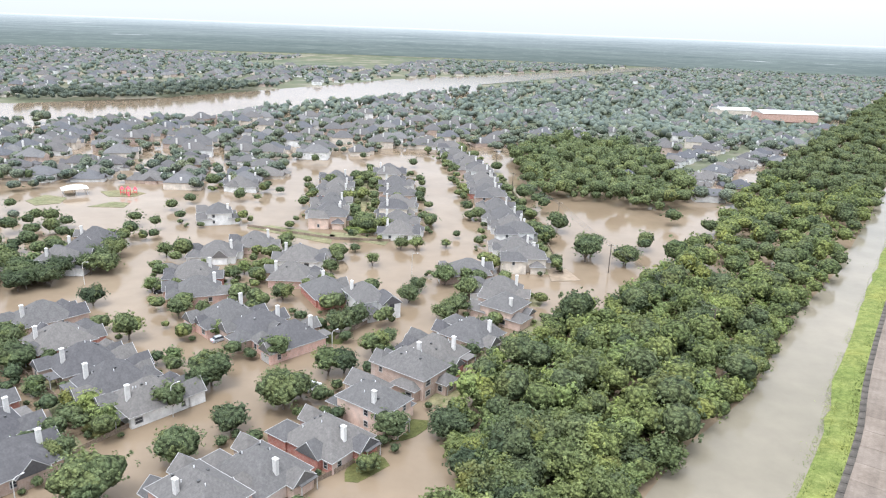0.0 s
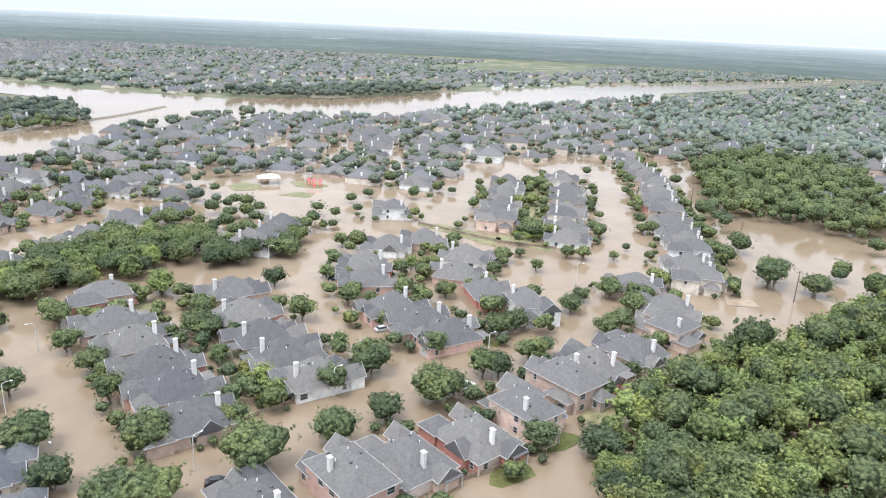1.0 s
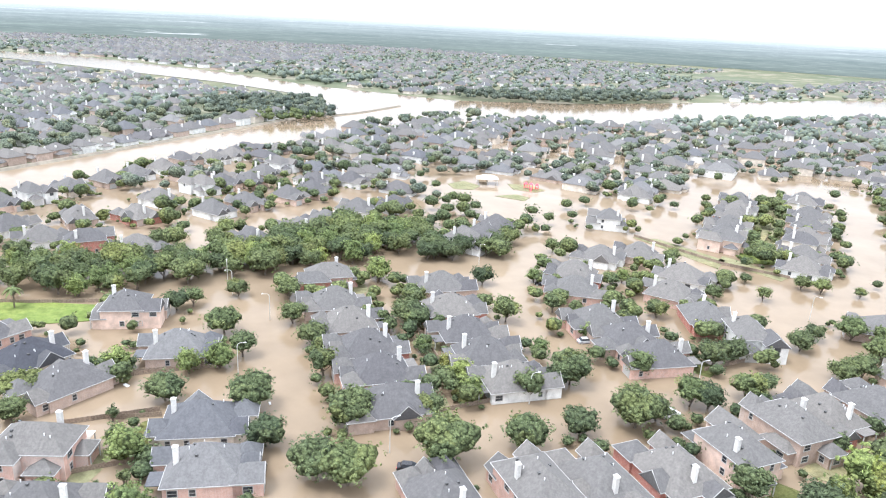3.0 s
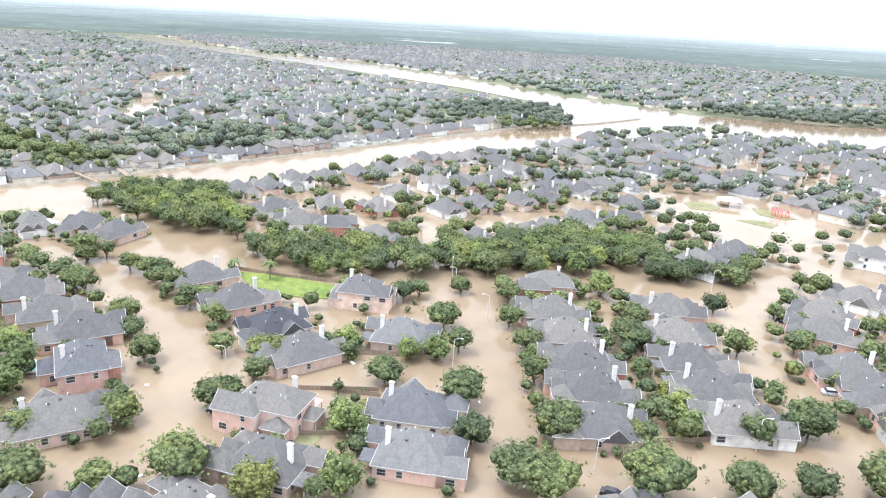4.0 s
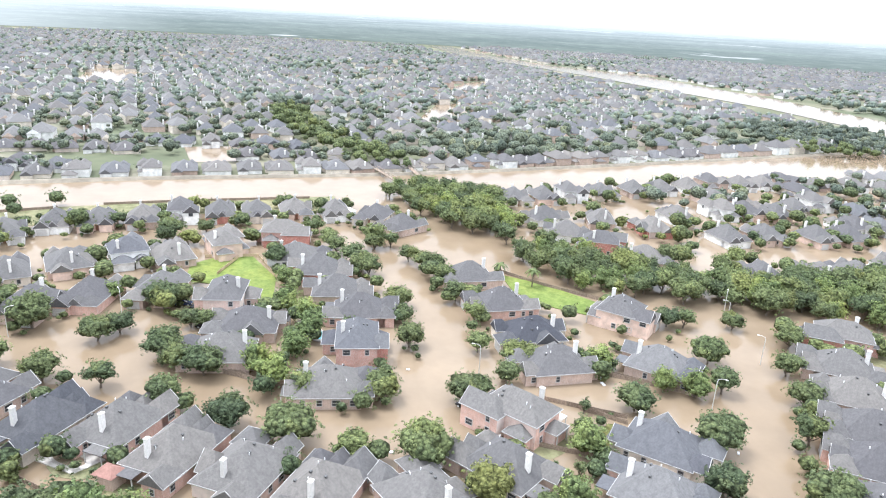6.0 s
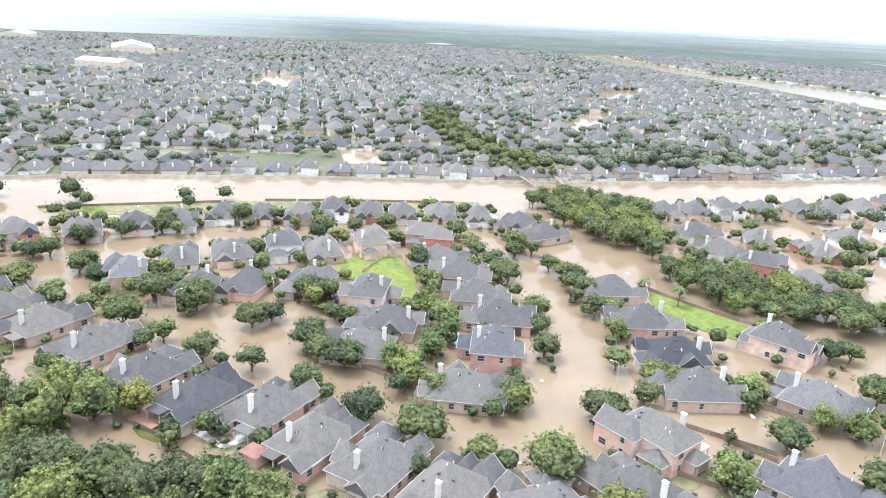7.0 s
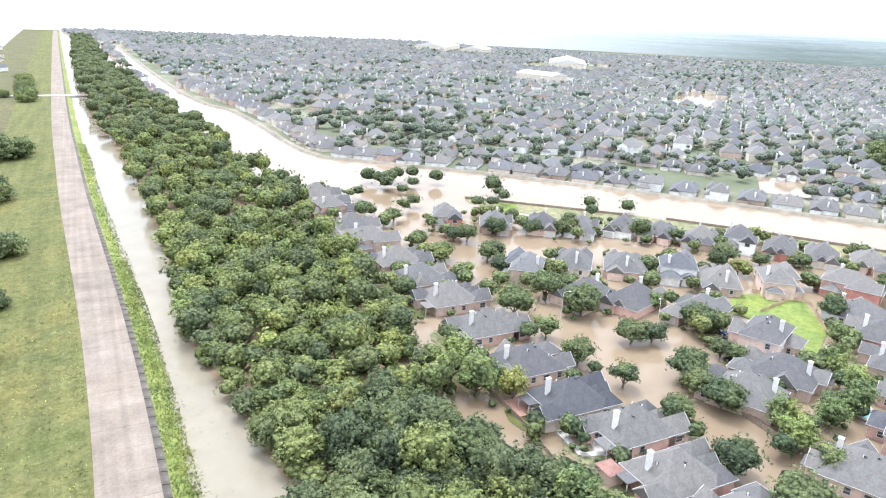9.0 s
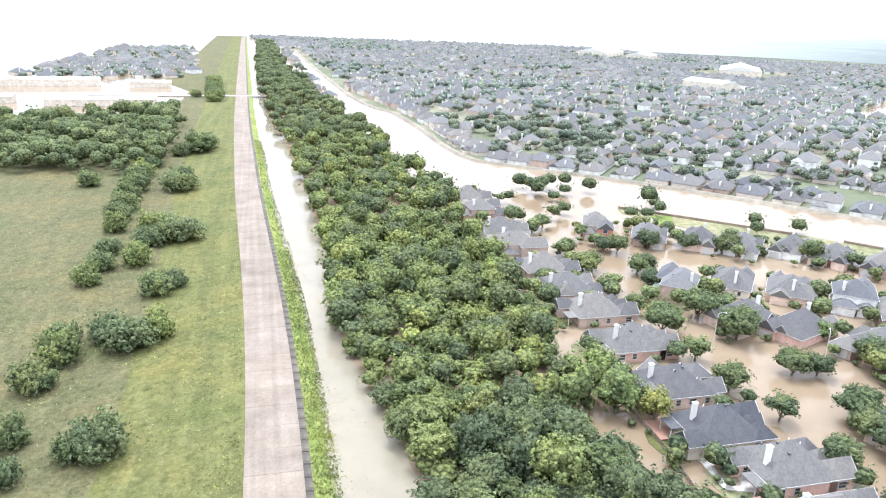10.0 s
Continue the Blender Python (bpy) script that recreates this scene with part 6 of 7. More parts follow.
# coarse grass and weeds on the meadow, in drifts
tri = []
for p, sd in zip(LEVEE, sides_of(LEVEE)):
    if p.length > 330 or p.y > 60:
        continue
    n = 1500 if p.length < 220 else 500
    o, along = 10.2 + 75 * rg.rand(n) ** 1.3, rg.uniform(-6.5, 6.5, n)
    d = Vector((-sd.y, sd.x, 0))
    x, y = p.x + sd.x * o + d.x * along, p.y + sd.y * o + d.y * along
    keep = np.array([noise.noise(Vector((a * 0.09, b * 0.09, 3.0))) for a, b in zip(x, y)]) > rg.uniform(-0.5, 0.45, n)
    x, y, o = x[keep], y[keep], o[keep]
    n = len(x)
    z = np.interp(o, [9.6, 13, 22, 33, 60, 120], [0.95, 0.75, 0.4, 0.25, 0.18, 0.15])
    h, w, a = rg.uniform(0.08, 0.3, n), rg.uniform(0.1, 0.3, n), rg.uniform(0, 6.28, n)
    lean = rg.normal(scale=0.22, size=(2, n))
    tri.append(np.stack([np.stack([x - np.cos(a) * w, y - np.sin(a) * w, z - 0.05], 1), np.stack([x + np.cos(a) * w, y + np.sin(a) * w, z - 0.05], 1), np.stack([x + lean[0], y + lean[1], z + h], 1)], 1))
tri = np.concatenate(tri)
for name, mat, pick in (("meadow_tufts", "leaf_verge", tri[::2]), ("meadow_tufts", "leaf_straw", tri[1::2])):
    v = pick.reshape(-1, 3)
    me = bpy.data.meshes.new(name)
    me.from_pydata(v.tolist(), [], np.arange(len(v)).reshape(-1, 3).tolist())
    me.materials.append(M[mat])
    tagged(new(name, me), "coarse grass and weeds on the meadow", "grass", kind="stuff")


def palm(x, y, h):
    root = tagged(new("palm_tree"), "tall garden palm with drooping fronds", "tree", "garden palms")
    rnd2 = random.Random(int(x * 7))
    bm = bmesh.new()
    tube(bm, [(0, 0, -0.8), (0.1, 0.05, h * 0.5), (0.0, 0.1, h)], [0.24, 0.18, 0.16], 8)
    part("trunk", bm, M["bark"], root)
    for k in range(13):
        bm = bmesh.new()
        a, up = k * 2.4, 0.9 - 0.1 * k
        rows = []
        for i in range(6):
            t = i / 5
            r = 2.6 * t
            z = h + 1.3 * math.sin(t * 1.6) * up - 1.7 * t * t
            w = 0.42 * math.sin(math.pi * (0.15 + 0.8 * t))
            c, sn = math.cos(a), math.sin(a)
            rows.append([bm.verts.new((c * r - sn * w * q, sn * r + c * w * q, z - abs(q) * 0.15)) for q in (-1, 0, 1)])
        for p, q in zip(rows, rows[1:]):
            bm.faces.new((p[0], p[1], q[1], q[0])), bm.faces.new((p[1], p[2], q[2], q[1]))
        part("frond", bm, M["leaf_palm"], root)
    root.matrix_basis = pose(x, y, 0)


for args in ((-184, 88, 5.5), (-193, 81, 4.5), (-129, 209, 6.0)):
    palm(*args)


def pergola(x, y, turn, w, d):
    root = tagged(new("patio_cover"), "pale flat patio cover on slim posts", "patio cover")
    bm = bmesh.new()
    box(bm, 0, 0, 2.8, w, d, 0.16)
    part("cover", bm, M["siding_cream"], root)
    for a in (-1, 1):
        for b in (-1, 1):
            bm = bmesh.new()
            box(bm, a * (w / 2 - 0.2), b * (d / 2 - 0.2), 1.0, 0.15, 0.15, 3.5)
            part("post", bm, M["trim"], root)
    root.matrix_basis = pose(x, y, 0, 0, 0, turn)


pergola(-112, 62, 35, 5.0, 4.0)


def pipe_bridge(x0, y0, x1, y1):
    """A narrow truss bridge over the canal."""
    root = tagged(new("footbridge"), "narrow brown footbridge with truss rails over the canal", "bridge", "canal bridges")
    p, q = Vector((x0, y0, 2.0)), Vector((x1, y1, 2.0))
    bm = bmesh.new()
    beam(bm, p, q, 2.0, 0.3)
    part("deck", bm, M["fence"], root)
    side = Vector((-(q - p).y, (q - p).x, 0)).normalized()
    for sg in (-1, 1):
        o = side * sg * 0.95
        bm = bmesh.new()
        beam(bm, p + o + Vector((0, 0, 1.2)), q + o + Vector((0, 0, 1.2)), 0.14, 0.14)
        part("rail", bm, M["fence"], root)
        for k in range(9):
            c = p.lerp(q, k / 8) + o
            bm = bmesh.new()
            beam(bm, c, c + Vector((0, 0, 1.2)) + (q - p) * 0.001, 0.12, 0.12)
            part("baluster", bm, M["fence"], root)
    for t in (0.25, 0.75):
        c = p.lerp(q, t)
        bm = bmesh.new()
        box(bm, c.x, c.y, 0.4, 0.5, 1.8, 3.2)
        part("pier", bm, M["concrete"], root)


pipe_bridge(-343, 70, -303, 77)
pipe_bridge(-345, 88, -303, 88)

bm = bmesh.new()
ribbon(bm, smooth_line([(-418, 398), (-392, 430), (-385, 470), (-394, 545)], 8.0), [(-2.5, -0.3), (-1.0, 0.9), (1.0, 0.9), (2.5, -0.3)], 0.4)
single("river_bund", bm, M["bank"], "low earth bund running out into the river", "bund", kind="structure")

# back gardens, garden fences and drives of the outer streets
for poly in ([(-42, 285), (-28, 285), (-37, 380), (-47, 380)], [(33, 225), (41, 225), (39, 300), (32, 400), (27, 400), (34, 300)], [(-44, 267), (-20, 258), (-22, 251), (-44, 259)], [(-69, 272), (-42, 262), (-42, 250), (-78, 268)]):
    patch("back_garden", poly, 0.09, M["yard"], "muddy half-drowned back gardens", "garden")
for poly in ([(-43, 275), (-32, 281), (-24, 270), (-36, 264)], [(-269, -111), (-274, -104), (-262, -99), (-257, -105)]):
    patch("lawn_patch", poly, 0.13, M["lawn"], "small green lawn clear of the water", "lawn")
patch("driveway", [(36, 235), (43, 231), (46, 220), (36, 218)], 0.12, M["mud"], "silt-covered concrete drive beside the house", "driveway")
for pts in ([(-34, 283), (-35, 310), (-39, 345), (-42, 380)], [(41, 226), (40, 262), (39, 300), (34, 350)], [(-78, 269), (-42, 256), (-20, 256)]):
    fence(pts)
trees("oak2", [(46, 278, 1.2), (65, 238, 1.0), (44, 307, 1.2), (42, 318, 1.1), (77, 258, 1.0), (99, 296, 1.2)])
trees("elm", [(51, 240, 1.5), (54, 246, 1.3), (47, 286, 1.1), (40, 262, 0.9), (38, 330, 1.2)])
trees("oak3", [(-266, -172, 1.0), (-262, -165, 1.0), (-258, -158, 1.0), (-280, -159, 1.0), (-276, -164, 0.9), (-283, -148, 0.9), (-278, -117, 1.2), (-284, -118, 0.9), (-227, -92, 1.0), (-236, -82, 1.0), (-243, -71, 1.0), (-253, -58, 0.8), (-253, -47, 1.1), (-205, -82, 0.9)])
trees("oak1", [(-272, -71, 0.8), (-288, -61, 0.8), (-257, -35, 1.1), (-244, -17, 1.1), (-217, -142, 1.0), (-219, -130, 0.8), (-232, -134, 1.0), (-242, -135, 0.9), (-220, -114, 0.7), (-203, -109, 0.7), (-193, -94, 0.8)])


# muddy back gardens that stand just clear of the water
garden_rnd = random.Random(71)
for i, (x, y, facing) in enumerate(YARDS):
    if math.hypot(x, y) > 215 or garden_rnd.random() > 0.5:
        continue
    a = radians(facing + 90)
    pts = []
    for k in range(9):
        b, q = 2 * math.pi * k / 9, garden_rnd.uniform(0.75, 1.15)
        lx, ly = 6.0 * q * math.cos(b), 10.0 + 3.4 * q * math.sin(b)
        pts.append((x + lx * math.cos(a) - ly * math.sin(a), y + lx * math.sin(a) + ly * math.cos(a)))
    if all((p[0] - hx) ** 2 + (p[1] - hy) ** 2 > 16 or hx == x for p in pts for hx, hy, hr in SITED):
        patch("back_garden", pts, 0.04 + 0.004 * (i % 12), M["yard" if garden_rnd.random() < 0.65 else "green_strip"], "wet back garden just clear of the flood", "garden")


def utility_pole(x, y, h, turn):
    root = tagged(new("utility_pole"), "tall weathered timber utility pole with a crossarm", "pole", "utility poles")
    bm = bmesh.new()
    tube(bm, [(0, 0, -1), (0, 0, h * 0.5), (0, 0, h)], [0.2, 0.17, 0.13], 8)
    part("pole", bm, M["bark"], root)
    bm = bmesh.new()
    beam(bm, (-1.2, 0, h - 0.6), (1.2, 0, h - 0.6), 0.12, 0.12)
    part("crossarm", bm, M["bark"], root)
    for a in (-1.1, 0.0, 1.1):
        bm = bmesh.new()
        box(bm, a, 0, h - 0.42, 0.12, 0.12, 0.24)
        part("insulator", bm, M["lamp_metal"], root)
    root.matrix_basis = pose(x, y, 0, 0, 0, turn)


POLES = [(30, 420, 10), (34, 351, 10), (48, 288, 10.5), (57, 229, 10.5), (72, 172, 11)]
for x, y, h in POLES:
    utility_pole(x, y, h, -12)
for (x0, y0, h0), (x1, y1, h1) in zip(POLES, POLES[1:]):
    for a in (-1.1, 0.0, 1.1):
        bm = bmesh.new()
        tube(bm, [(x0 + a + (x1 - x0) * t, y0 + (y1 - y0) * t, h0 - 0.35 + (h1 - h0) * t - 4.0 * t * (1 - t)) for t in [k / 8 for k in range(9)]], [0.035] * 9, 4)
        single("overhead_wire", bm, M["metal_dark"], "thin dark overhead wire between utility poles", "wire", "overhead wires")

# kerb slabs and road slabs, piece by piece, where the road passes nearest
def slab_mesh(name, along, o0, o1, z0, z1, thick, mat):
    bm = bmesh.new()
    top = [(-along / 2, o0, z0), (along / 2, o0, z0), (along / 2, o1, z1), (-along / 2, o1, z1)]
    hi = [bm.verts.new(c) for c in top]
    lo = [bm.verts.new((a, b, z - thick)) for a, b, z in top]
    bm.faces.new(hi), bm.faces.new(lo[::-1])
    for i in range(4):
        bm.faces.new((hi[i], lo[i], lo[(i + 1) % 4], hi[(i + 1) % 4]))
    bmesh.ops.recalc_face_normals(bm, faces=bm.faces)
    return mesh_of(name, bm, mat)


kerb_piece = slab_mesh("kerb_slab", 3.42, 1.28, 0.03, 0.86, 1.04, 0.16, M["kerb"])
road_piece = slab_mesh("road_slab", 7.14, -0.02, -9.58, 1.13, 1.13, 0.12, M["road"])
run = 0.0
spots = []
for p, q in zip(LEVEE, LEVEE[1:]):
    leng = (q - p).length
    k = math.ceil(run / 3.6)
    while k * 3.6 < run + leng:
        spots.append((k, p.lerp(q, (k * 3.6 - run) / leng), math.atan2(q.y - p.y, q.x - p.x)))
        k += 1
    run += leng
for k, c, ang in spots:
    if c.length > 250:
        continue
    jit = 0.02 * math.sin(k * 12.9)
    ob = new("kerb_slab", kerb_piece)
    ob.parent = kerb
    ob.matrix_basis = pose(c.x, c.y, jit, math.degrees(jit) * 0.5, 0, math.degrees(ang))
    if k % 2 == 0:
        ob = new("road_slab", road_piece)
        ob.parent = levee_road
        ob.matrix_basis = pose(c.x, c.y, 0.3 * jit, 0, 0, math.degrees(ang))

# ---------------------------------------------------------------- far suburb and far woods, beyond picking apart
def stuff_leaves(name, places, per, leaf, mat, label, category, seed):
    """Many far crowns in one mesh: a lumpy heart and loose leaf clumps each; places are (x, y, z, radius, height)."""
    if not places:
        return
    rg = np.random.RandomState(seed)
    P = np.array(places, float)
    bv, bf = SEED_V, SEED_F
    lump = 1 + 0.24 * rg.normal(size=(len(P), len(bv)))
    core = bv[None] * lump[..., None] * 0.88 * np.stack([P[:, 3], P[:, 3], P[:, 4] * 0.46], 1)[:, None]
    core = (core + np.stack([P[:, 0], P[:, 1], P[:, 2] + P[:, 4] * 0.5], 1)[:, None]).reshape(-1, 3)
    faces = (bf[None] + (np.arange(len(P)) * len(bv))[:, None, None]).reshape(-1, 3)
    Q = np.repeat(P, per, axis=0)
    n = len(Q)
    d = rg.normal(size=(n, 3))
    d[:, 2] = d[:, 2] * 0.8 + 0.2
    d /= np.linalg.norm(d, axis=1, keepdims=True)
    out = 0.92 + 0.3 * rg.rand(n)
    c = np.stack([Q[:, 0] + d[:, 0] * Q[:, 3] * out, Q[:, 1] + d[:, 1] * Q[:, 3] * out, Q[:, 2] + Q[:, 4] * (0.5 + 0.46 * d[:, 2] * out)], 1)
    nn = d + rg.normal(scale=0.5, size=(n, 3))
    nn /= np.linalg.norm(nn, axis=1, keepdims=True)
    a = np.cross(nn, rg.normal(size=(n, 3)))
    a /= np.linalg.norm(a, axis=1, keepdims=True)
    b = np.cross(nn, a)
    s = (leaf * Q[:, 3] * (0.6 + 0.8 * rg.rand(n)))[:, None]
    tri = np.stack([c - a * s * 0.8 - b * s * 0.45, c + a * s * 0.8 - b * s * 0.45, c + b * s * 0.95], 1).reshape(-1, 3)
    me = bpy.data.meshes.new(name)
    me.from_pydata(core.tolist() + tri.tolist(), [], faces.tolist() + (np.arange(n * 3).reshape(-1, 3) + len(core)).tolist())
    me.materials.append(mat)
    me.shade_smooth()
    return tagged(new(name, me), label, category, kind="stuff")


far_rnd = random.Random(9)
near_far = [(x, y, -0.3, far_rnd.uniform(0.6, 1.15)) for x, y in belt_far if math.hypot(x, y) < 420]
for mat, keys, pick in (("leaf_wood", ("wood1", "wood3", "wood4"), near_far[::2]), ("leaf_dark", ("wood2", "wood1"), near_far[1::4]), ("leaf_wood", ("wood2", "wood3"), near_far[3::4])):
    crowd("woods", pick, keys, "dense wooded belt running on beside the levee", "woods", 240, 2, mat, 1.5)
crowd("woods", [(x, y, -0.3, far_rnd.uniform(0.75, 1.3)) for x, y in belt_far if math.hypot(x, y) >= 420], ("wood1", "wood2", "wood3"), "distant wooded belt running on beside the levee", "woods", 40, 2, "leaf_dark", 2.4)

# regions of the far suburb
RIVER = RIVER_NORTH + RIVER_SOUTH[::-1]
CORE = [(-262, -250), (-292, -136), (-299, -32), (-304, 36), (-270, 110), (-262, 240), (-150, 262), (-110, 290), (-75, 420), (10, 500), (60, 440), (60, 260), (20, 120), (-60, 40), (-180, -190)]
PARK = [(-190, 280), (-190, 330), (-150, 335), (-120, 320), (-122, 270)]
POND = [(28, 220), (30, 350), (118, 350), (158, 318), (140, 285), (75, 212)]
EAST_WOOD = [(37, 440), (38, 387), (41, 345), (46, 326), (56, 336), (71, 331), (88, 322), (101, 310), (125, 345), (135, 446), (128, 510), (87, 523), (45, 470)]
ISLAND = [(-518, 419), (-496, 472), (-458, 509), (-370, 430), (-379, 364), (-425, 367)]
BANK_WOOD = [(-400, 650), (-307, 690), (-248, 800), (-221, 891), (-294, 901), (-375, 756), (-423, 700)]
PLAIN = [(-420, 1350), (-290, 2100), (40, 2100), (-150, 1350)]
LEVEE_SIDE = [(p.x, p.y) for p in LEVEE] + [(2000, 1300), (2000, -2100)]
CANAL = CANAL_FAR + CANAL_NEAR[::-1]
DITCH_WOOD = [(-350, 62), (-345, 92), (-412, 76), (-463, 62), (-514, 52), (-600, 60), (-600, 36), (-511, 24), (-463, 34), (-412, 48)]
EAST_STREET = [(128, 372), (170, 428), (212, 482), (256, 545), (292, 596), (330, 655)]
CHANNEL = BELT_WEST + [(p.x, p.y) for p in LEVEE][::-1]
SOUTH_TOWN = [(-250, -765), (-409, -700), (-690, -1190), (-585, -1240), (-355, -921)]
EMPTY = [RIVER, BELT, CORE, PARK, POND, EAST_WOOD, ISLAND, BANK_WOOD, DITCH_WOOD, PLAIN, LEVEE_SIDE, CANAL, CHANNEL] + PONDS + [[(cx - a, cy - a), (cx + a, cy - a), (cx + a, cy + a), (cx - a, cy + a)] for cx, cy, a in ((345, 735, 42), (306, 775, 26), (-1183, -402, 70), (-1480, -820, 85), (-1440, -700, 55), (-880, -330, 36))]


def buildable(x, y):
    yaw = np.degrees(np.arctan2(-x, y))
    ok = (yaw > -38) & (yaw < 168) & (np.hypot(x, y) < 2035)
    for poly in EMPTY:
        ok &= ~inside(x, y, poly)
    ok |= inside(x, y, SOUTH_TOWN)
    for dx, dy in ((0, 45), (-30, 30), (16, 0), (0, -18)):  # keep clear of river and canal banks
        ok &= ~inside(x + dx, y + dy, RIVER) & ~inside(x + dx, y, CANAL)
    return ok


u, j, side = [a.ravel() for a in np.meshgrid(np.arange(-1800, 1800, 14.5), np.arange(-30, 30), (-1.0, 1.0))]
u = u + np.random.uniform(-1.5, 1.5, u.size)
v = j * 62.0
v = v + 40 * np.sin(u * 0.006 + v * 0.004) + 24 * np.sin(u * 0.017 - v * 0.009) + side * 15 + np.random.uniform(-1, 1, u.size)
x, y = -v * 0.99 - u * 0.12, u * 0.99 - v * 0.12
ok = buildable(x, y)
far_houses, mid_houses, far_trees, mid_trees, bank_trees = [], [], [], [], []
# a close row of houses that back onto the canal
bank_line = smooth_line(CANAL_FAR[1:], 13.6)
for p, s in zip(bank_line, sides_of(bank_line)):
    q = p - s * 17.0
    SITED.append((q.x, q.y, 9.0))
    (mid_houses if q.length < 480 else far_houses).append((q.x, q.y, math.atan2(-s.y, -s.x) + math.pi / 2))
    if far_rnd.random() < 0.5:
        e = p - s * far_rnd.uniform(6, 28) + Vector((far_rnd.uniform(-7, 7), far_rnd.uniform(-7, 7), 0))
        mid_trees.append((e.x, e.y, -0.3, far_rnd.uniform(1.6, 2.8), far_rnd.uniform(4, 6.5)))
# a street of pale houses that backs onto the wooded belt
for p, s in zip(smooth_line(EAST_STREET, 14.0), sides_of(smooth_line(EAST_STREET, 14.0))):
    for off in (0.0, -34.0):
        q = p + s * off
        SITED.append((q.x, q.y, 11.0))
        mid_houses.append((q.x, q.y, math.atan2(-s.y, -s.x) + (math.pi / 2 if off else -math.pi / 2)))
for px, py, sd in zip(x[ok], y[ok], side[ok]):
    r = math.hypot(px, py)
    if r < 560 and not clear_of(px, py, 4.0):
        continue
    wood = noise.noise(Vector((px * 0.004, py * 0.004, 7.0)))
    p_house = 0.84 if wood < 0.3 else 0.35
    if px > 0 and py > 0:
        p_house *= 0.62
    if py > 620 and px > -900:
        p_house *= 0.5
    if far_rnd.random() < p_house:
        (mid_houses if r < 430 else far_houses).append((px, py, math.atan2(-0.12, -0.99) + math.pi / 2 + (math.pi if sd > 0 else 0) + far_rnd.uniform(-0.25, 0.25)))
        SITED.append((px, py, 6.0))
    for k in range((5 if r < 700 else 3 if r < 1000 else 2) + (px > 0) * (r < 900)):
        ang, q = far_rnd.uniform(0, 6.28), far_rnd.uniform(7.0, 14)
        big = 1.3 if wood > 0.3 else 1.15 if px > 0 else 1.0
        (mid_trees if r < 600 else far_trees).append((px + q * math.cos(ang), py + q * math.sin(ang), -0.3, far_rnd.uniform(2.4, 4.5) * big, far_rnd.uniform(4.6, 7.6) * (1 + 0.25 * (big > 1))))
for name in ("mid_trees", "far_trees"):
    pool = mid_trees if name == "mid_trees" else far_trees
    a = np.array([p[:2] for p in pool])
    good = buildable(a[:, 0], a[:, 1])
    pool[:] = [p for p, g in zip(pool, good) if g]
for poly, step, low, high in ((EAST_WOOD, 6.3, 2.6, 5.2), (WOOD_BY_MEADOW, 7.0, 2.4, 5.8), (ISLAND, 7.5, 3.0, 4.4), (DITCH_WOOD, 7.0, 2.6, 4.4), (BANK_WOOD, 9.0, 3.5, 5.0)):
    xs, ys = [p[0] for p in poly], [p[1] for p in poly]
    for tx in np.arange(min(xs), max(xs), step):
        for ty in np.arange(min(ys), max(ys), step):
            if inside(tx, ty, poly):
                bank_trees.append((tx + far_rnd.uniform(-2, 2), ty + far_rnd.uniform(-2, 2), -0.3, far_rnd.uniform(low, high), far_rnd.uniform(6, 12.5)))


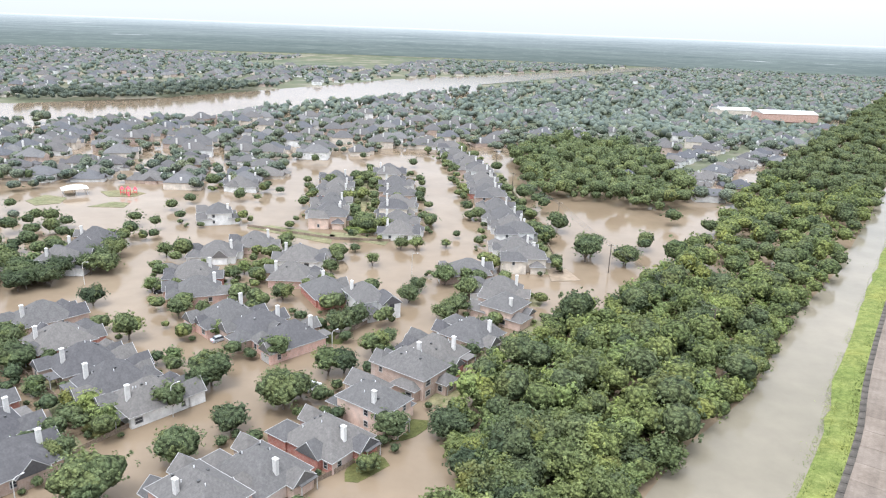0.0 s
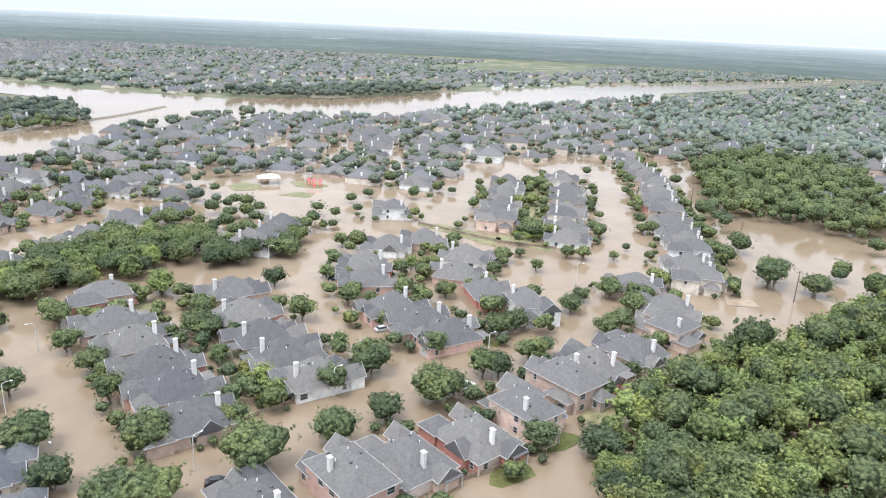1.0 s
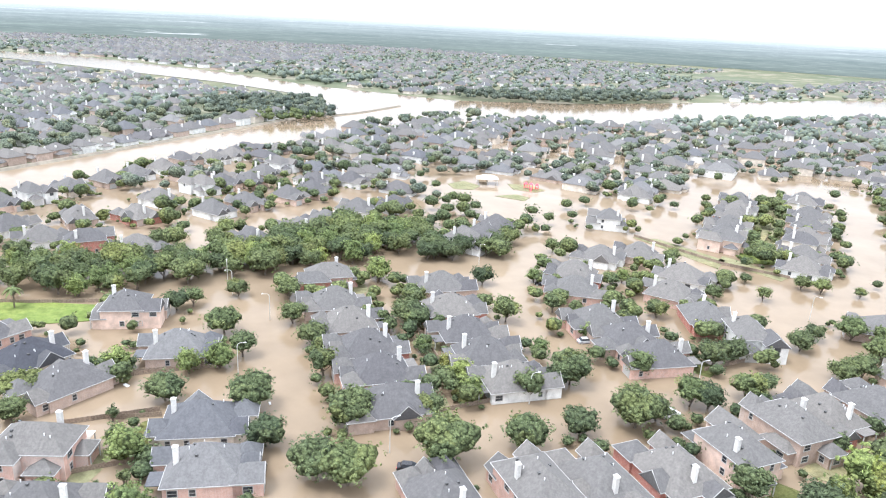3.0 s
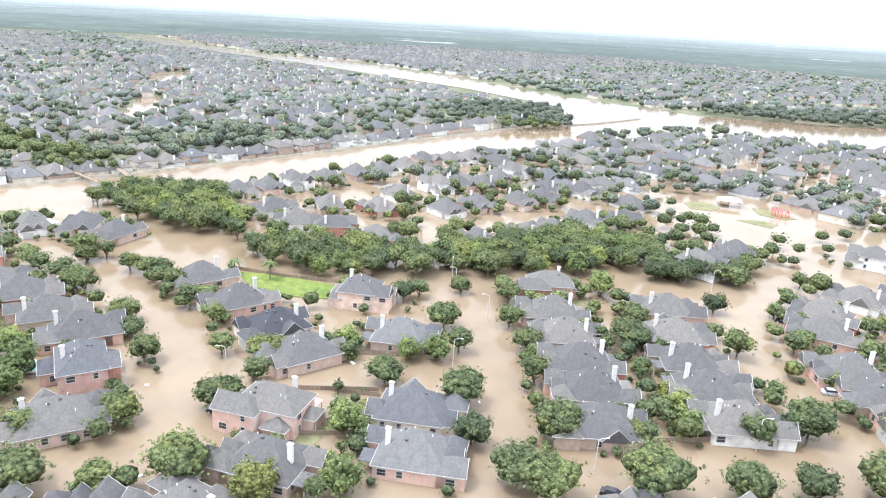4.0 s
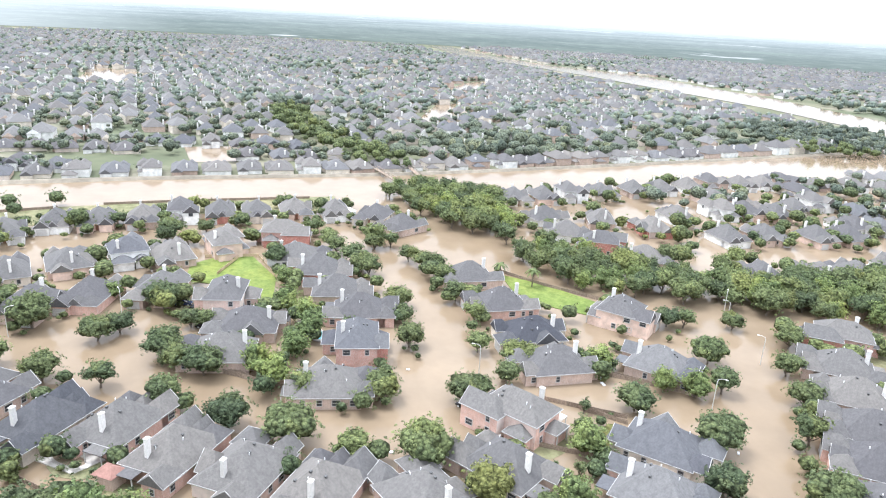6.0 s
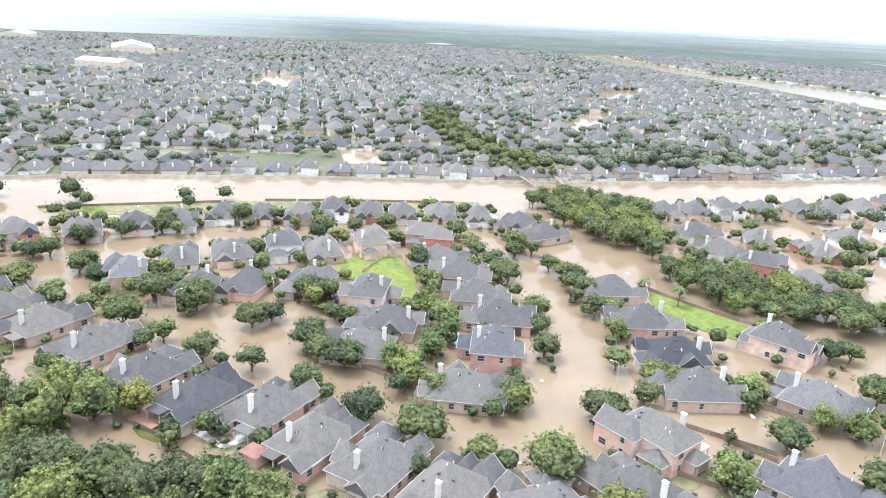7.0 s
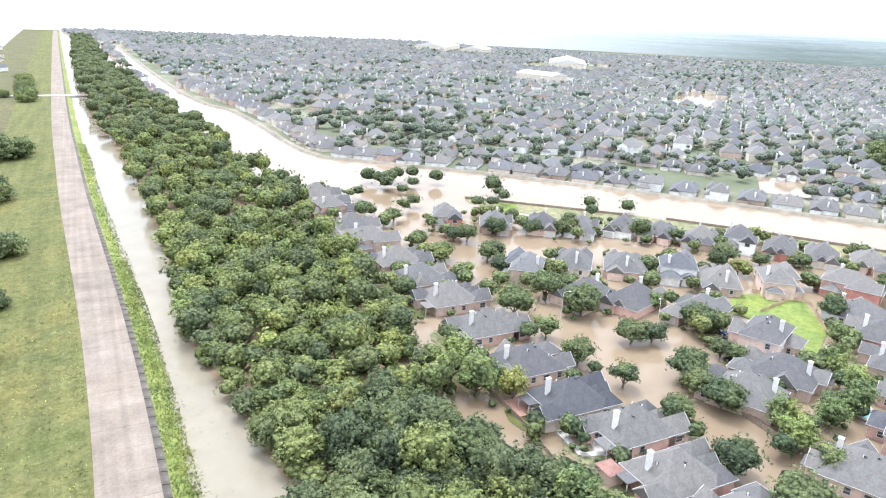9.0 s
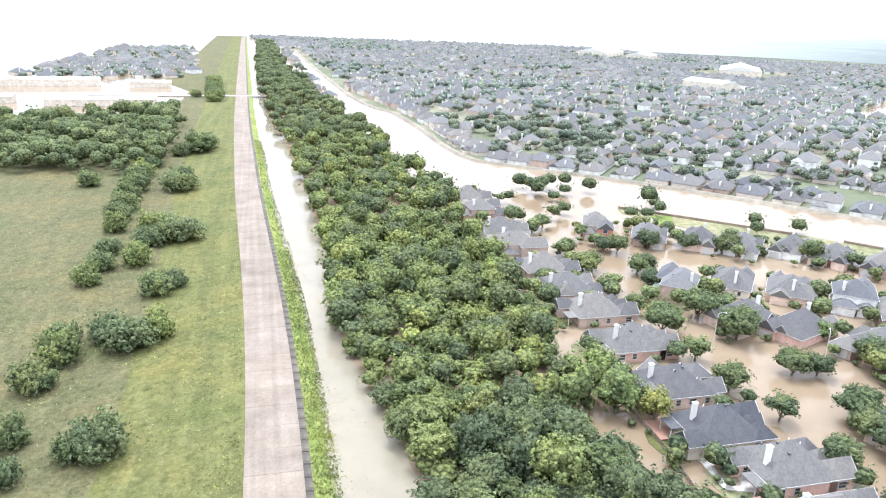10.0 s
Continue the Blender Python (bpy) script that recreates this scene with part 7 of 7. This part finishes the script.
def far_house_mesh(name, places, label, walls, roofs):
    """Far houses in one mesh: walls, hipped roof with a gabled wing, chimney."""
    verts, faces, mats = [], [], []
    rnd = random.Random(name)
    for x, y, ang in places:
        w, d = rnd.uniform(10, 12.5), rnd.uniform(12, 15)
        ez = rnd.choice((2.5, 2.7, 2.9, 4.4))
        wm, rm = rnd.randrange(len(walls)), len(walls) + rnd.randrange(len(roofs))
        c, s = math.cos(ang), math.sin(ang)

        def block(cx, cy, w, d, ez, gable):
            n = len(verts)
            h = 0.7 * w / 2 + 0.3
            e = 0.4
            loc = [(-w / 2, -d / 2, -0.6), (w / 2, -d / 2, -0.6), (w / 2, d / 2, -0.6), (-w / 2, d / 2, -0.6), (-w / 2, -d / 2, ez), (w / 2, -d / 2, ez), (w / 2, d / 2, ez), (-w / 2, d / 2, ez)]
            run = 0.0 if gable else w / 2
            loc += [(-w / 2 - e, -d / 2 - e, ez), (w / 2 + e, -d / 2 - e, ez), (w / 2 + e, d / 2 + e, ez), (-w / 2 - e, d / 2 + e, ez), (0, -d / 2 + run - 0.2, ez + h), (0, d / 2 - w / 2, ez + h)]
            for a, b, z in loc:
                a, b = a + cx, b + cy
                verts.append((x + a * c - b * s, y + a * s + b * c, z))
            for f in ((0, 1, 5, 4), (1, 2, 6, 5), (2, 3, 7, 6), (3, 0, 4, 7)):
                faces.append([n + k for k in f]), mats.append(wm)
            for f in ((9, 10, 13, 12), (11, 8, 12, 13), (10, 11, 13), (8, 9, 12)):
                faces.append([n + k for k in f]), mats.append(wm if gable and f == (8, 9, 12) else rm)

        block(0, 0, w, d, ez, False)
        if math.hypot(x, y) > 950:
            continue
        block(rnd.choice((-1, 1)) * w * 0.22, -d / 2 - 1.0, w * 0.5, 5.0, min(ez, 5.0) - 0.2, True)
        if rnd.random() < 0.75:
            n = len(verts)
            hx, hy = rnd.choice((-1, 1)) * w * 0.45, rnd.uniform(-0.2, 0.35) * d
            for z in (2.0, ez + 3.9):
                for a, b in ((-0.4, -0.5), (0.4, -0.5), (0.4, 0.5), (-0.4, 0.5)):
                    a, b = a + hx, b + hy
                    verts.append((x + a * c - b * s, y + a * s + b * c, z))
            for f in ((0, 1, 5, 4), (1, 2, 6, 5), (2, 3, 7, 6), (3, 0, 4, 7), (4, 5, 6, 7)):
                faces.append([n + k for k in f]), mats.append(len(walls) + len(roofs))
    me = bpy.data.meshes.new(name)
    me.from_pydata(verts, [], faces)
    for m in [M[w] for w in walls] + [M[r] for r in roofs] + [M["chimney"]]:
        me.materials.append(m)
    me.polygons.foreach_set("material_index", mats)
    return tagged(new(name, me), label, "houses", kind="stuff")


for hx, hy, ang in mid_houses:
    house(hx, hy, math.degrees(ang) - 90, far_rnd.choice("ABBCEEF"), far_rnd.choice(("brick_tan", "siding_cream", "siding_white", "siding_white")), far_rnd.choice(("roof_grey", "roof_slate", "roof_brown")), False, 0, far_rnd.uniform(0.84, 0.98), -0.8)
far_house_mesh("distant_houses", far_houses, "distant grey roofs of the wide suburb", ["siding_cream", "siding_white", "brick_tan", "siding_cream"], ["roof_grey", "roof_slate", "roof_brown", "roof_hazed"])
# leaf_far carries painted haze for the distant crowns
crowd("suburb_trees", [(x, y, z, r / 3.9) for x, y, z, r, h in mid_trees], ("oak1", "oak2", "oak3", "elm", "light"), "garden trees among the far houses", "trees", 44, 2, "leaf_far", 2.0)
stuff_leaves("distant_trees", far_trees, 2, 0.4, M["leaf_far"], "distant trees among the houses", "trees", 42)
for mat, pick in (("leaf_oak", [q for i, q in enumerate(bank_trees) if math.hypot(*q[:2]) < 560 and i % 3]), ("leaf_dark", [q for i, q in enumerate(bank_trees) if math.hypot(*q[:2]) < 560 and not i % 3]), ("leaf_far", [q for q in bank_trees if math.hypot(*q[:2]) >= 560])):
    crowd("far_grove", [(x, y, z, r / 4.2) for x, y, z, r, h in pick], ("wood1", "wood2", "wood3", "wood4"), "dense groves beside pond and river", "woods", 110, 2, mat, 1.8)
crowd("outer_street_trees", OUTER, ("oak1", "oak2", "oak3", "elm"), "leafy trees along the outer flooded streets", "trees", 360, 2, grow=1.3)
